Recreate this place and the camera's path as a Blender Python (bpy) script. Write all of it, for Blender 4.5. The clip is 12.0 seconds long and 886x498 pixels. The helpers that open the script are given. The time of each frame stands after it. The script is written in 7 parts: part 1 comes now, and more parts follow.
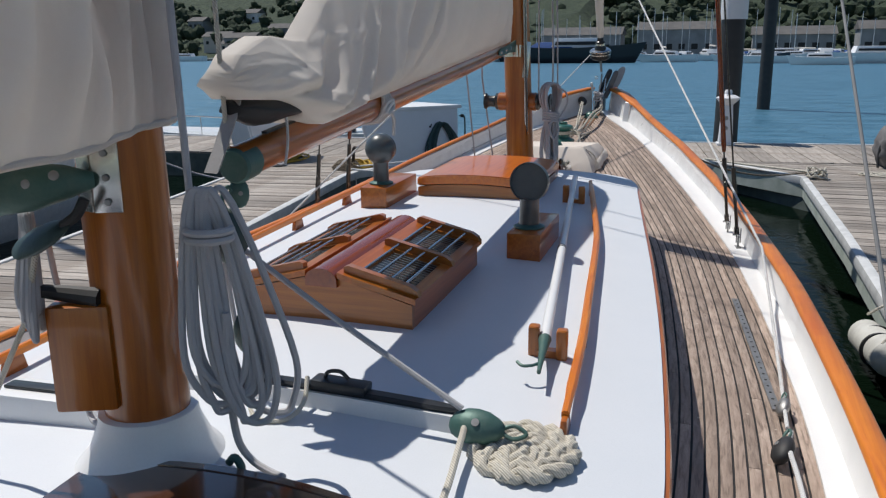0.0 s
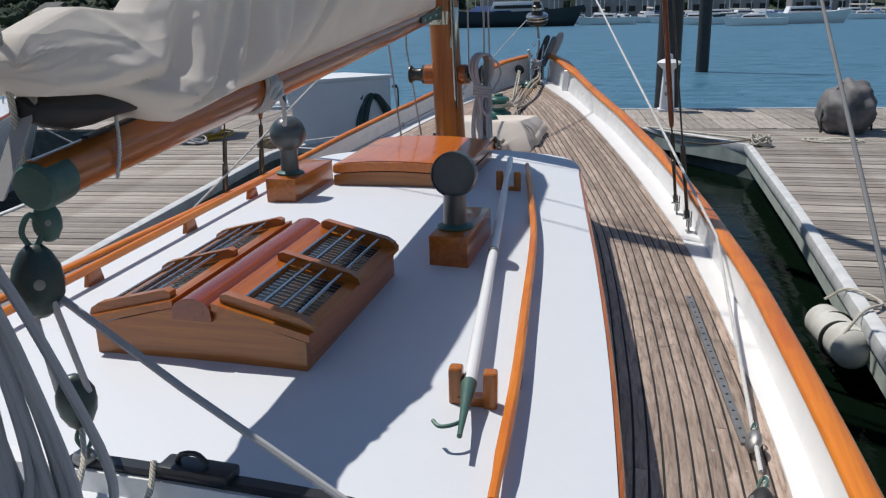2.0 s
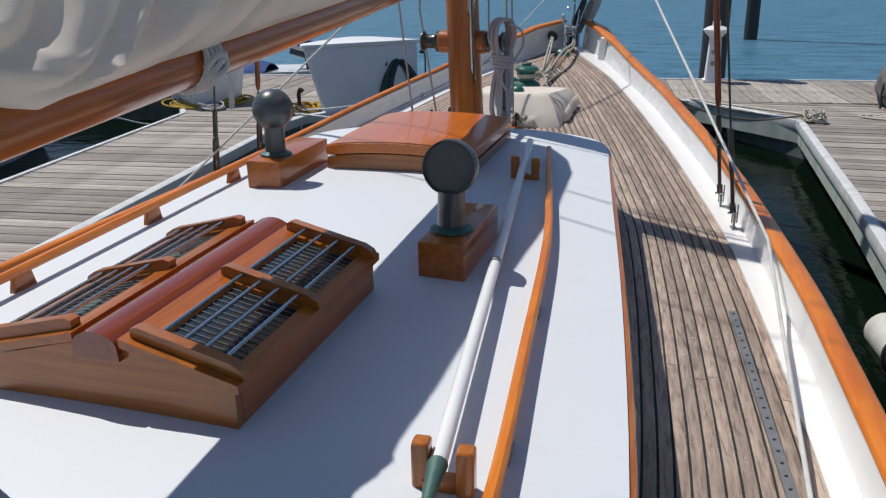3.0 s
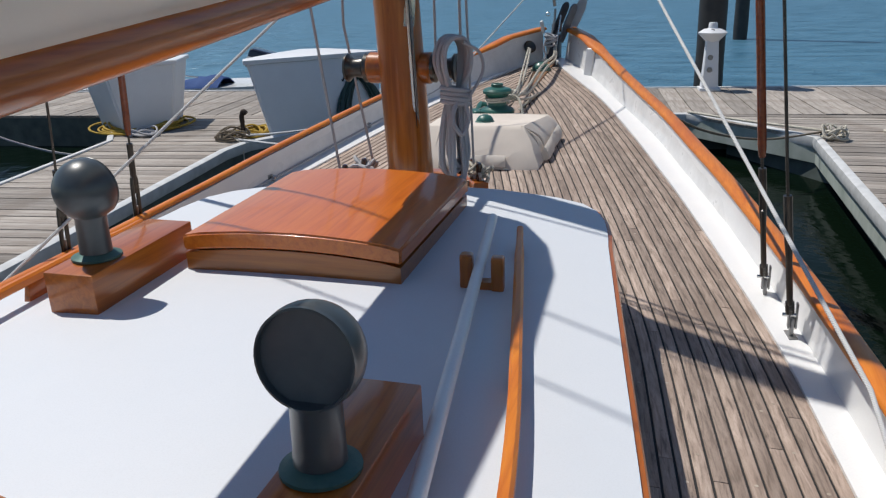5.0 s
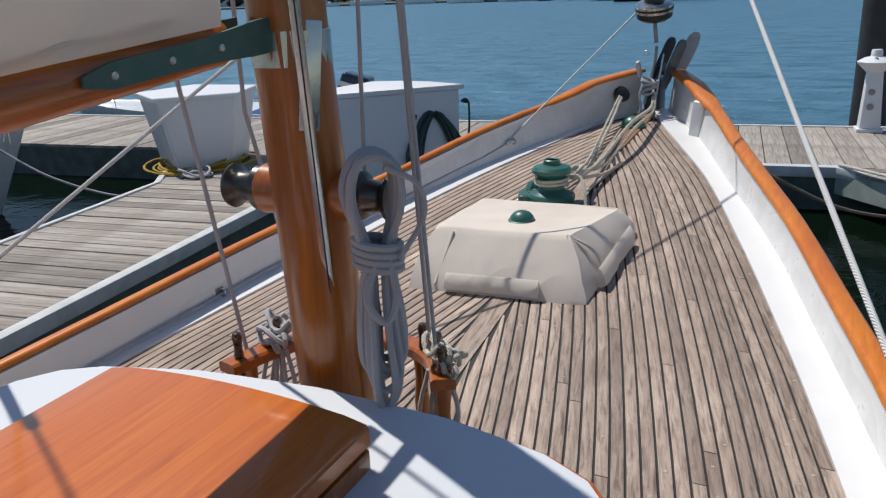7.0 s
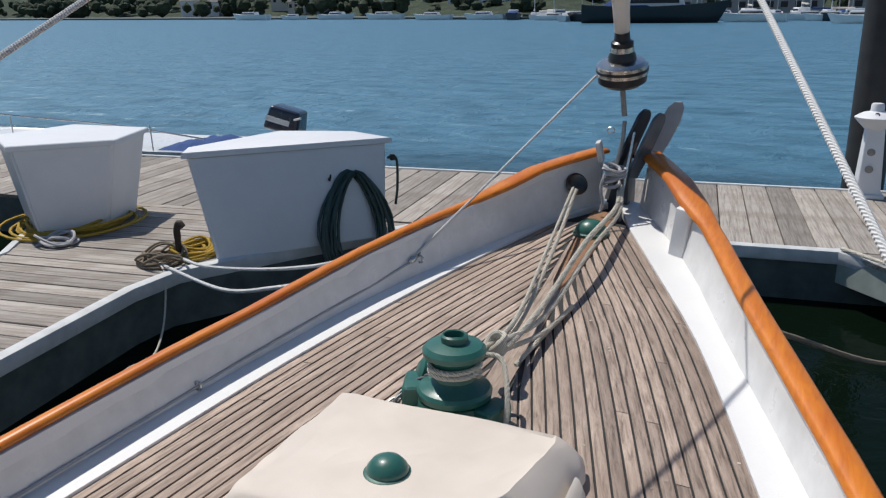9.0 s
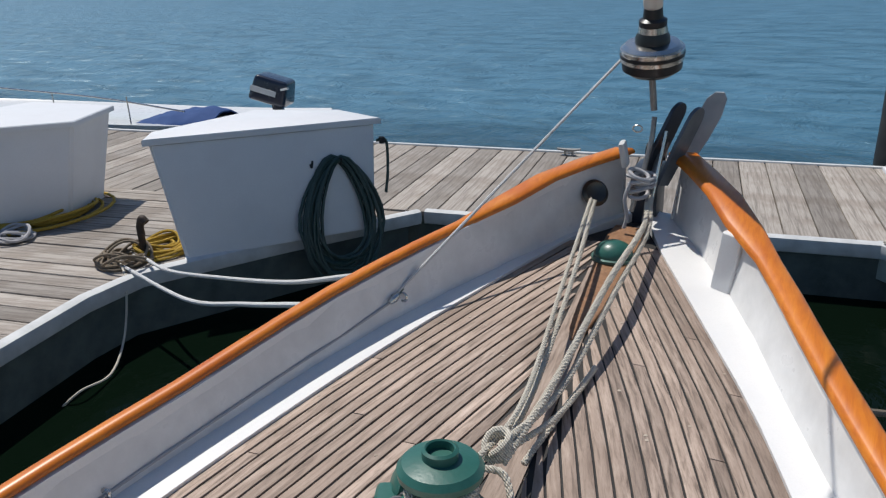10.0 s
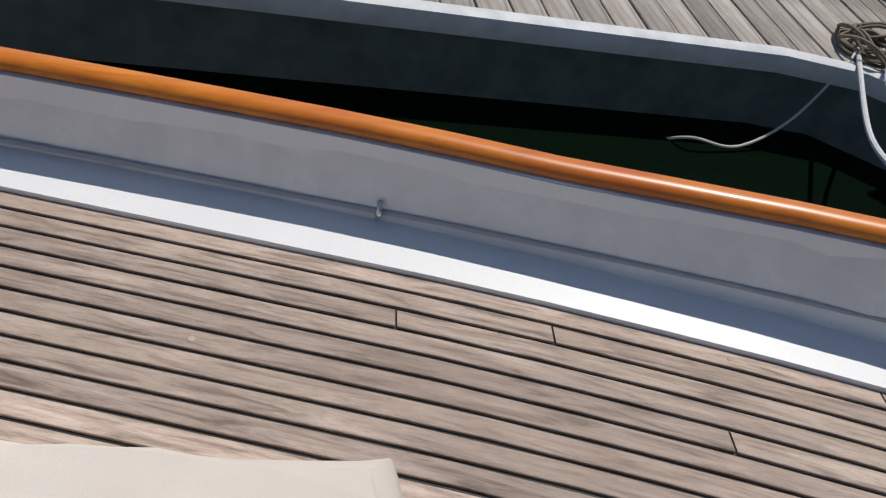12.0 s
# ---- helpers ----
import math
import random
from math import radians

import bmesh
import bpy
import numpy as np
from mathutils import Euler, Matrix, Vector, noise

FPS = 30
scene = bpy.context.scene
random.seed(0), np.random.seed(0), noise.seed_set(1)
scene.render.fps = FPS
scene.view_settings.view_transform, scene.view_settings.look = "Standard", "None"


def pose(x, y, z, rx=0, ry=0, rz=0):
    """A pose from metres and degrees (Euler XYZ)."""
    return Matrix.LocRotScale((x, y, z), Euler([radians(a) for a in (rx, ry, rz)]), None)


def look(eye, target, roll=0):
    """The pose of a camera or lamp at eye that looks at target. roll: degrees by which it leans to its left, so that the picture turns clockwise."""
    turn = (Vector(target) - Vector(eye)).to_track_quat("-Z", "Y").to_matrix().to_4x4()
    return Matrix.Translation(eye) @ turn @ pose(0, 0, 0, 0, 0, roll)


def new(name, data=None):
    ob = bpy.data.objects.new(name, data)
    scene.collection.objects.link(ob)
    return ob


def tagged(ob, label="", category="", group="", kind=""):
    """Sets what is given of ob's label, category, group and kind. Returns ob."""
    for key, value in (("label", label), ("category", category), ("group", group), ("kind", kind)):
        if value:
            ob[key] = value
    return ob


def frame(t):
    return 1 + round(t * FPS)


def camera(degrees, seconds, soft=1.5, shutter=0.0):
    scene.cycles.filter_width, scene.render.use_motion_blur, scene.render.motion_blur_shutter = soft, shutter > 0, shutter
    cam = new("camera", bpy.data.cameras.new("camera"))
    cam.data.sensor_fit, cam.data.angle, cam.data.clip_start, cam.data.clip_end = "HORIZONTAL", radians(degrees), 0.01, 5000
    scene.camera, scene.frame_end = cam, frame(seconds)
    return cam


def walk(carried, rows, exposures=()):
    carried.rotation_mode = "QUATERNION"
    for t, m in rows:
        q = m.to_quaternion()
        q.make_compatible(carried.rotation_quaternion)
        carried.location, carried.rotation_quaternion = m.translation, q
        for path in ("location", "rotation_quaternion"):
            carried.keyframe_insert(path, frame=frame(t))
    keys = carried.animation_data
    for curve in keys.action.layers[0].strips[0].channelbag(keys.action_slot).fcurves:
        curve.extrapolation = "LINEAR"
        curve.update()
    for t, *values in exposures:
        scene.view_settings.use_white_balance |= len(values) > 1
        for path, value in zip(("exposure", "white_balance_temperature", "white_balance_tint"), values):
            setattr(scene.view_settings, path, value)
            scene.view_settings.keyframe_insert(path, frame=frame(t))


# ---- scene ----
cam = camera(57.3, 12.0, 1.25)
PATH = [
    (0, (1.655, -0.68, 2.432), (1.023, 1.157, 1.956), -0.5),
    (0.5, (1.708, -0.619, 2.432), (1.078, 1.216, 1.945), -1.2),
    (1, (1.769, -0.55, 2.447), (1.134, 1.277, 1.939), -1.6),
    (1.5, (1.691, -0.309, 2.411), (1.116, 1.534, 1.891), -1.7),
    (2, (1.59, 0.005, 2.448), (1.091, 1.86, 1.892), -1.2),
    (2.5, (1.613, 0.37, 2.436), (1.093, 2.205, 1.832), -0.6),
    (3, (1.579, 0.693, 2.424), (1.001, 2.499, 1.788), -0.7),
    (5, (1.342, 2.319, 2.412), (0.793, 4.136, 1.781), -1.7),
    (5.5, (1.451, 2.746, 2.422), (0.813, 4.53, 1.782), -2.9),
    (6, (1.485, 3.138, 2.468), (0.725, 4.876, 1.833), -4.0),
    (6.5, (1.443, 3.668, 2.539), (0.631, 5.391, 1.93), -3.6),
    (7, (1.391, 4.257, 2.553), (0.537, 5.962, 1.951), -2.2),
    (7.5, (1.357, 4.683, 2.618), (0.466, 6.376, 2.034), -2.2),
    (7.7, (1.335, 4.916, 2.585), (0.425, 6.616, 2.055), -2.4),
    (9.5, (0.806, 6.602, 2.768), (0.054, 8.357, 2.173), -0.2),
    (10, (0.668, 7.004, 2.788), (-0.108, 8.722, 2.121), -1.0),
    (10.5, (0.538, 7.371, 2.82), (-0.233, 9.051, 2.054), -1.9),
    (11, (0.511, 7.739, 2.791), (-0.418, 9.315, 1.984), 0.3),
    (11.5, (0.317, 8.244, 2.502), (-1.021, 9.356, 1.517), 8.6),
    (11.8, (0.246, 8.304, 2.418), (-1.243, 8.922, 1.234), 13.3),
    (12, (0.174, 8.283, 2.398), (-1.273, 8.649, 1.07), 18.0),
]
walk(cam, [(t, look(eye, target, roll)) for t, eye, target, roll in PATH],
     [(0, 0.0), (10.4, 0.0), (11.5, -0.1), (12, -0.16)])


# ---- light ----
world = bpy.data.worlds.new("sky")
scene.world = world
world.use_nodes = True
wn = world.node_tree.nodes
sky = wn.new("ShaderNodeTexSky")
sky.sky_type = "NISHITA"
sky.sun_disc = False
sky.sun_elevation = radians(62)
sky.air_density, sky.dust_density, sky.ozone_density = 1.1, 0.1, 4.0
sky.sun_rotation = radians(-67)
world.node_tree.links.new(sky.outputs[0], wn["Background"].inputs[0])
wn["Background"].inputs[1].default_value = 0.078
SUN_DIR = Vector((-0.92 * math.cos(radians(62)), 0.39 * math.cos(radians(62)), math.sin(radians(62))))
sun = new("sun", bpy.data.lights.new("sun", "SUN"))
sun.data.energy, sun.data.angle, sun.data.color = 4.05, radians(0.55), (1.0, 0.955, 0.89)
sun.matrix_world = look(SUN_DIR * 40, (0, 0, 0))
scene.view_settings.exposure = 0.0

# ---- materials ----
def node_mat(name):
    m = bpy.data.materials.new(name)
    m.use_nodes = True
    nt = m.node_tree
    return m, nt, nt.nodes["Principled BSDF"]


def coords(nt, scale=(1, 1, 1), rot=(0, 0, 0), space="Object"):
    tc = nt.nodes.new("ShaderNodeTexCoord")
    mp = nt.nodes.new("ShaderNodeMapping")
    mp.inputs["Scale"].default_value = scale
    mp.inputs["Rotation"].default_value = [radians(a) for a in rot]
    nt.links.new(tc.outputs[space], mp.inputs["Vector"])
    return mp.outputs[0]


def noise_tex(nt, vec, scale, detail=4.0, rough=0.55, distort=0.0):
    n = nt.nodes.new("ShaderNodeTexNoise")
    n.inputs["Scale"].default_value = scale
    n.inputs["Detail"].default_value = detail
    n.inputs["Roughness"].default_value = rough
    n.inputs["Distortion"].default_value = distort
    if vec is not None:
        nt.links.new(vec, n.inputs["Vector"])
    return n.outputs["Fac"]


def ramp(nt, fac, stops):
    r = nt.nodes.new("ShaderNodeValToRGB")
    el = r.color_ramp.elements
    while len(el) < len(stops):
        el.new(0.5)
    for e, (p, c) in zip(el, stops):
        e.position, e.color = p, (*c, 1) if len(c) == 3 else c
    nt.links.new(fac, r.inputs[0])
    return r.outputs[0]


def mixc(nt, a, b, fac, mode="MIX"):
    m = nt.nodes.new("ShaderNodeMix")
    m.data_type, m.blend_type = "RGBA", mode
    for sock, v in ((m.inputs[0], fac), (m.inputs[6], a), (m.inputs[7], b)):
        if isinstance(v, bpy.types.NodeSocket):
            nt.links.new(v, sock)
        else:
            sock.default_value = v if isinstance(v, float) else (*v, 1)
    return m.outputs[2]


def bump(nt, bsdf, height, strength=0.2, distance=0.01, prev=None):
    b = nt.nodes.new("ShaderNodeBump")
    b.inputs["Strength"].default_value = strength
    b.inputs["Distance"].default_value = distance
    nt.links.new(height, b.inputs["Height"])
    if prev is not None:
        nt.links.new(prev, b.inputs["Normal"])
    nt.links.new(b.outputs[0], bsdf.inputs["Normal"])
    return b.outputs[0]


def plain(name, c1, c2=None, rough=0.5, metal=0.0, scale=8.0, fine=90.0, bumps=0.08, coat=0.0, spec=0.5, rvar=0.1):
    """Mottled surface: large stains, fine grain, relief and uneven gloss."""
    m, nt, b = node_mat(name)
    c2 = c2 or tuple(x * 0.82 for x in c1)
    v = coords(nt)
    big, small = noise_tex(nt, v, scale, 5), noise_tex(nt, v, fine, 3)
    col = mixc(nt, c1, c2, ramp(nt, big, [(0.35, (0, 0, 0)), (0.72, (1, 1, 1))]))
    col = mixc(nt, col, tuple(x * 0.9 for x in c1), ramp(nt, small, [(0.45, (0, 0, 0)), (0.8, (0.6, 0.6, 0.6))]))
    nt.links.new(col, b.inputs["Base Color"])
    r = nt.nodes.new("ShaderNodeMapRange")
    r.inputs["To Min"].default_value, r.inputs["To Max"].default_value = max(0.02, rough - rvar), min(1, rough + rvar)
    nt.links.new(big, r.inputs["Value"])
    nt.links.new(r.outputs[0], b.inputs["Roughness"])
    b.inputs["Metallic"].default_value = metal
    b.inputs["Coat Weight"].default_value = coat
    b.inputs["Coat Roughness"].default_value = 0.06
    b.inputs["Specular IOR Level"].default_value = spec
    if bumps:
        bump(nt, b, small, bumps, 0.004)
    return m


def wood(name, dark, mid, light, rough=0.3, coat=0.0, axis="Y", grain=1.0, bumps=0.1, random_tint=0.0, stain=None, space="Object"):
    """Timber with long grain along one axis; varnish is the coat."""
    m, nt, b = node_mat(name)
    sc = {"X": (0.6, 14, 14), "Y": (14, 0.6, 14), "Z": (14, 14, 0.6)}[axis]
    if space == "UV":
        sc = (14, 1.5, 14)
    v = coords(nt, tuple(s * grain for s in sc), (0, 0, 0), space)
    g = noise_tex(nt, v, 3.0, 6, 0.6, 0.6)
    f = noise_tex(nt, coords(nt, tuple(s * 6 * grain for s in sc), (0, 0, 0), space), 3.0, 3, 0.6)
    col = ramp(nt, g, [(0.28, dark), (0.5, mid), (0.75, light)])
    col = mixc(nt, col, dark, ramp(nt, f, [(0.5, (0, 0, 0)), (0.85, (0.3, 0.3, 0.3) if coat else (0.6, 0.6, 0.6))]))
    big = noise_tex(nt, coords(nt), 2.2, 4)
    if stain:
        col = mixc(nt, col, stain, ramp(nt, big, [(0.45, (0, 0, 0)), (0.75, (0.75, 0.75, 0.75))]))
    if random_tint:
        oi = nt.nodes.new("ShaderNodeObjectInfo")
        hs = nt.nodes.new("ShaderNodeHueSaturation")
        mr = nt.nodes.new("ShaderNodeMapRange")
        mr.inputs["To Min"].default_value, mr.inputs["To Max"].default_value = 1 - random_tint, 1 + random_tint
        nt.links.new(oi.outputs["Random"], mr.inputs["Value"])
        nt.links.new(mr.outputs[0], hs.inputs["Value"])
        nt.links.new(col, hs.inputs["Color"])
        col = hs.outputs[0]
    nt.links.new(col, b.inputs["Base Color"])
    b.inputs["Roughness"].default_value = rough
    b.inputs["Coat Weight"].default_value = coat
    b.inputs["Coat Roughness"].default_value = 0.07
    bump(nt, b, f, bumps, 0.003)
    return m


M = {}
M["varnish"] = wood("varnished mahogany", (0.25, 0.060, 0.006), (0.39, 0.103, 0.010), (0.50, 0.148, 0.016), 0.3, 0.5, "Y", bumps=0.03)
M["varnish_x"] = wood("varnished mahogany crosswise", (0.23, 0.066, 0.008), (0.34, 0.105, 0.014), (0.42, 0.145, 0.02), 0.3, 0.45, "X", bumps=0.03)
M["varnish_z"] = wood("varnished spruce spar", (0.26, 0.068, 0.006), (0.39, 0.115, 0.010), (0.49, 0.165, 0.018), 0.3, 0.5, "Z", bumps=0.03, stain=(0.24, 0.056, 0.006))
M["varnish_red"] = wood("red varnished mahogany ridge", (0.14, 0.022, 0.004), (0.22, 0.040, 0.006), (0.28, 0.060, 0.010), 0.22, 0.7, "Y", bumps=0.02)
M["varnish_hatch"] = wood("glossy orange hatch varnish", (0.44, 0.095, 0.009), (0.57, 0.142, 0.012), (0.64, 0.185, 0.018), 0.3, 0.5, "Y", bumps=0.02)
M["varnish_dark"] = wood("dark glossy varnish", (0.035, 0.014, 0.008), (0.07, 0.028, 0.014), (0.11, 0.045, 0.02), 0.18, 1.0, "X", bumps=0.02)
M["caprail"] = wood("varnished caprail", (0.50, 0.125, 0.006), (0.64, 0.185, 0.009), (0.73, 0.245, 0.016), 0.36, 0.22, "Y", bumps=0.03, stain=(0.50, 0.105, 0.007))
M["teak"] = wood("weathered teak", (0.115, 0.084, 0.066), (0.39, 0.30, 0.243), (0.55, 0.44, 0.368), 0.75, 0.0, "Y", 1.5, 0.4, 0.24, (0.265, 0.195, 0.152), "UV")
M["bung"] = plain("pale wooden bung", (0.50, 0.43, 0.35), (0.22, 0.17, 0.13), 0.7, scale=3)
M["caulk"] = plain("black seam caulk", (0.018, 0.017, 0.017), rough=0.7)
M["deck_white"] = plain("pale blue white deck paint", (0.635, 0.66, 0.695), (0.605, 0.635, 0.675), 0.5, scale=3, fine=220, bumps=0.05)
M["white"] = plain("white gloss paint", (0.80, 0.80, 0.79), (0.74, 0.745, 0.75), 0.35, scale=4, fine=140, bumps=0.04, coat=0.25)
M["hull_white"] = plain("white topside paint", (0.78, 0.78, 0.77), rough=0.3, coat=0.4, bumps=0.03)
M["dock_wood"] = wood("weathered dock plank", (0.13, 0.112, 0.098), (0.33, 0.295, 0.26), (0.46, 0.42, 0.38), 0.85, 0.0, "Y", 0.9, 0.6, 0.3, (0.19, 0.15, 0.118))
M["dock_rim"] = plain("grey white vinyl dock fender strip", (0.62, 0.63, 0.63), (0.45, 0.46, 0.46), 0.6, scale=6, bumps=0.15)
M["dock_side"] = plain("grey green dock float side", (0.10, 0.125, 0.115), (0.055, 0.07, 0.065), 0.8, scale=5, bumps=0.3)
M["dock_side_r"] = plain("pale painted dock side with algae", (0.42, 0.46, 0.42), (0.26, 0.31, 0.27), 0.75, scale=4, bumps=0.3)
M["box_white"] = plain("white fibreglass dock box", (0.74, 0.75, 0.77), (0.68, 0.69, 0.71), 0.45, scale=2.5, bumps=0.04)
def cloth(name, c1, c2, wrinkle=0.03):
    """Woven cloth with soft creases."""
    m = plain(name, c1, c2, 0.85, scale=3, fine=260, bumps=0.0)
    nt = m.node_tree
    b = nt.nodes["Principled BSDF"]
    w1 = noise_tex(nt, coords(nt, (1, 0.45, 1)), 3.6, 2, 0.45, 0.6)
    ridge = ramp(nt, w1, [(0.36, (0, 0, 0)), (0.5, (1, 1, 1)), (0.64, (0, 0, 0))])
    p = bump(nt, b, ridge, 0.22, wrinkle)
    w2 = noise_tex(nt, coords(nt), 11, 2, 0.5, 0.5)
    p = bump(nt, b, w2, 0.22, wrinkle * 0.3, p)
    bump(nt, b, noise_tex(nt, coords(nt), 320, 2), 0.12, 0.003, p)
    return m


def sheer(m, share):
    """Thin cloth: part of the light that falls on it comes through."""
    nt = m.node_tree
    b, out = nt.nodes["Principled BSDF"], nt.nodes["Material Output"]
    tr = nt.nodes.new("ShaderNodeBsdfTranslucent")
    tr.inputs["Color"].default_value = (0.85, 0.81, 0.76, 1)
    mx = nt.nodes.new("ShaderNodeMixShader")
    mx.inputs[0].default_value = share
    nt.links.new(b.outputs[0], mx.inputs[1])
    nt.links.new(tr.outputs[0], mx.inputs[2])
    nt.links.new(mx.outputs[0], out.inputs["Surface"])
    return m


M["canvas"] = cloth("off white sail canvas", (0.78, 0.73, 0.67), (0.71, 0.66, 0.605), 0.03)
sheer(M["canvas"], 0.42)
M["canvas_cover"] = cloth("cream canvas cover", (0.69, 0.615, 0.54), (0.60, 0.53, 0.46), 0.010)
M["vent_grey"] = plain("dark grey painted bronze cowl", (0.055, 0.068, 0.075), (0.04, 0.05, 0.056), 0.34, 0.0, scale=9, bumps=0.05, coat=0.2)
# lighter copy of the cowl grey: light inside the bowl put into the colour
M["vent_grey_lit"] = plain("cowl grey lightened as if lit", (0.11, 0.13, 0.14), (0.08, 0.095, 0.105), 0.22, scale=9, bumps=0.05)
M["wire_dull"] = plain("dull grey wire", (0.17, 0.175, 0.18), rough=0.7, bumps=0)
M["dark"] = plain("dark interior", (0.012, 0.012, 0.013), rough=0.6)
M["bronze"] = plain("green bronze patina", (0.05, 0.125, 0.105), (0.09, 0.15, 0.13), 0.5, 0.25, scale=14, bumps=0.2)
M["green_paint"] = plain("dark green windlass paint", (0.018, 0.105, 0.082), (0.03, 0.13, 0.105), 0.38, scale=10, bumps=0.15, coat=0.15)
M["steel"] = plain("polished stainless", (0.62, 0.62, 0.60), rough=0.25, metal=1.0, bumps=0.03)
M["galv"] = plain("dull galvanised steel", (0.34, 0.34, 0.335), (0.24, 0.235, 0.23), 0.5, 0.8, scale=20, bumps=0.2)
M["black_metal"] = plain("black anodised metal", (0.03, 0.034, 0.038), rough=0.35, metal=0.3, bumps=0.05)
M["rubber"] = plain("black rubber", (0.02, 0.02, 0.021), rough=0.6)
M["pile"] = plain("black wrapped pile", (0.022, 0.022, 0.024), (0.04, 0.038, 0.036), 0.55, scale=6, bumps=0.3)
M["blue_cover"] = plain("royal blue boat cover", (0.010, 0.055, 0.20), rough=0.85, scale=4, bumps=0.3)
M["winch"] = plain("worn dark bronze winch", (0.10, 0.095, 0.085), (0.06, 0.06, 0.058), 0.3, 0.8, scale=12, bumps=0.05)
M["pane_dark"] = plain("dark skylight glass", (0.02, 0.028, 0.034), (0.03, 0.038, 0.045), 0.12, scale=6, bumps=0.02, coat=0.6)
M["block_dark"] = plain("dark green block shell", (0.022, 0.042, 0.04), (0.04, 0.07, 0.066), 0.4, 0.1, scale=14, bumps=0.2)
M["slate_metal"] = plain("dark slate blue metal", (0.05, 0.062, 0.082), (0.035, 0.045, 0.06), 0.4, 0.3, scale=10, bumps=0.1)
M["slate_pale"] = plain("worn grey blue plate", (0.13, 0.155, 0.19), (0.09, 0.11, 0.14), 0.45, 0.3, scale=10, bumps=0.1)
M["fluke"] = plain("pale worn zinc", (0.50, 0.53, 0.56), (0.38, 0.41, 0.45), 0.55, 0.3, scale=9, bumps=0.2)
M["teak_post"] = wood("oiled brown post", (0.16, 0.075, 0.032), (0.26, 0.13, 0.06), (0.34, 0.18, 0.09), 0.55, 0.1, "Z")
M["scuff"] = plain("grey scuff", (0.20, 0.20, 0.21), rough=0.8)
M["rust"] = plain("rusty dark iron", (0.055, 0.038, 0.03), (0.03, 0.026, 0.024), 0.7, 0.3, scale=20, bumps=0.3)
M["fender"] = plain("grimy white vinyl fender", (0.60, 0.59, 0.54), (0.42, 0.41, 0.37), 0.55, scale=6, bumps=0.2)
M["tarp"] = plain("grey black tarp", (0.19, 0.18, 0.18), (0.05, 0.05, 0.052), 0.7, scale=3.5, bumps=0.4)
M["stripe_red"] = plain("dull red boot stripe", (0.30, 0.07, 0.05), rough=0.5)
M["navy"] = plain("dark navy gloss plastic", (0.014, 0.02, 0.04), rough=0.25, bumps=0.03, coat=0.4)
M["grey_wall"] = plain("grey weatherboard", (0.30, 0.31, 0.32), (0.2, 0.21, 0.22), 0.8, scale=0.4, bumps=0.1)
M["roof_grey"] = plain("dark grey roofing", (0.12, 0.115, 0.11), (0.08, 0.08, 0.08), 0.85, scale=0.5, bumps=0.1)
M["leather"] = plain("grey leather chafe strap", (0.33, 0.32, 0.31), rough=0.6, scale=8, bumps=0.3)


def rope_mat(name, c1, c2, pitch=55.0, relief=0.6):
    m, nt, b = node_mat(name)
    w = nt.nodes.new("ShaderNodeTexWave")
    w.wave_type, w.bands_direction = "BANDS", "DIAGONAL"
    w.inputs["Scale"].default_value = pitch
    w.inputs["Distortion"].default_value = 1.5
    nt.links.new(coords(nt), w.inputs["Vector"])
    n = noise_tex(nt, coords(nt), 12, 4)
    col = mixc(nt, c1, c2, ramp(nt, w.outputs["Fac"], [(0.0, (1, 1, 1)), (0.5, (0, 0, 0))]))
    col = mixc(nt, col, c2, ramp(nt, n, [(0.5, (0, 0, 0)), (0.8, (0.6, 0.6, 0.6))]))
    nt.links.new(col, b.inputs["Base Color"])
    b.inputs["Roughness"].default_value = 0.9
    bump(nt, b, w.outputs["Fac"], relief, 0.004)
    return m


M["rope_grey"] = rope_mat("grey braided rope", (0.45, 0.445, 0.455), (0.375, 0.37, 0.38), 120.0, 0.25)
M["rope_white"] = rope_mat("off white laid rope", (0.66, 0.62, 0.53), (0.42, 0.38, 0.31))
M["rope_bright"] = rope_mat("white braided line", (0.72, 0.72, 0.71), (0.50, 0.50, 0.50))
M["rope_yellow"] = rope_mat("yellow shore power cord", (0.50, 0.33, 0.045), (0.33, 0.21, 0.03))
M["rope_tan"] = rope_mat("brown tan dock line", (0.26, 0.21, 0.15), (0.15, 0.12, 0.09))
M["hose"] = plain("dark green garden hose", (0.018, 0.05, 0.045), (0.03, 0.065, 0.06), 0.4, scale=20, bumps=0.1)


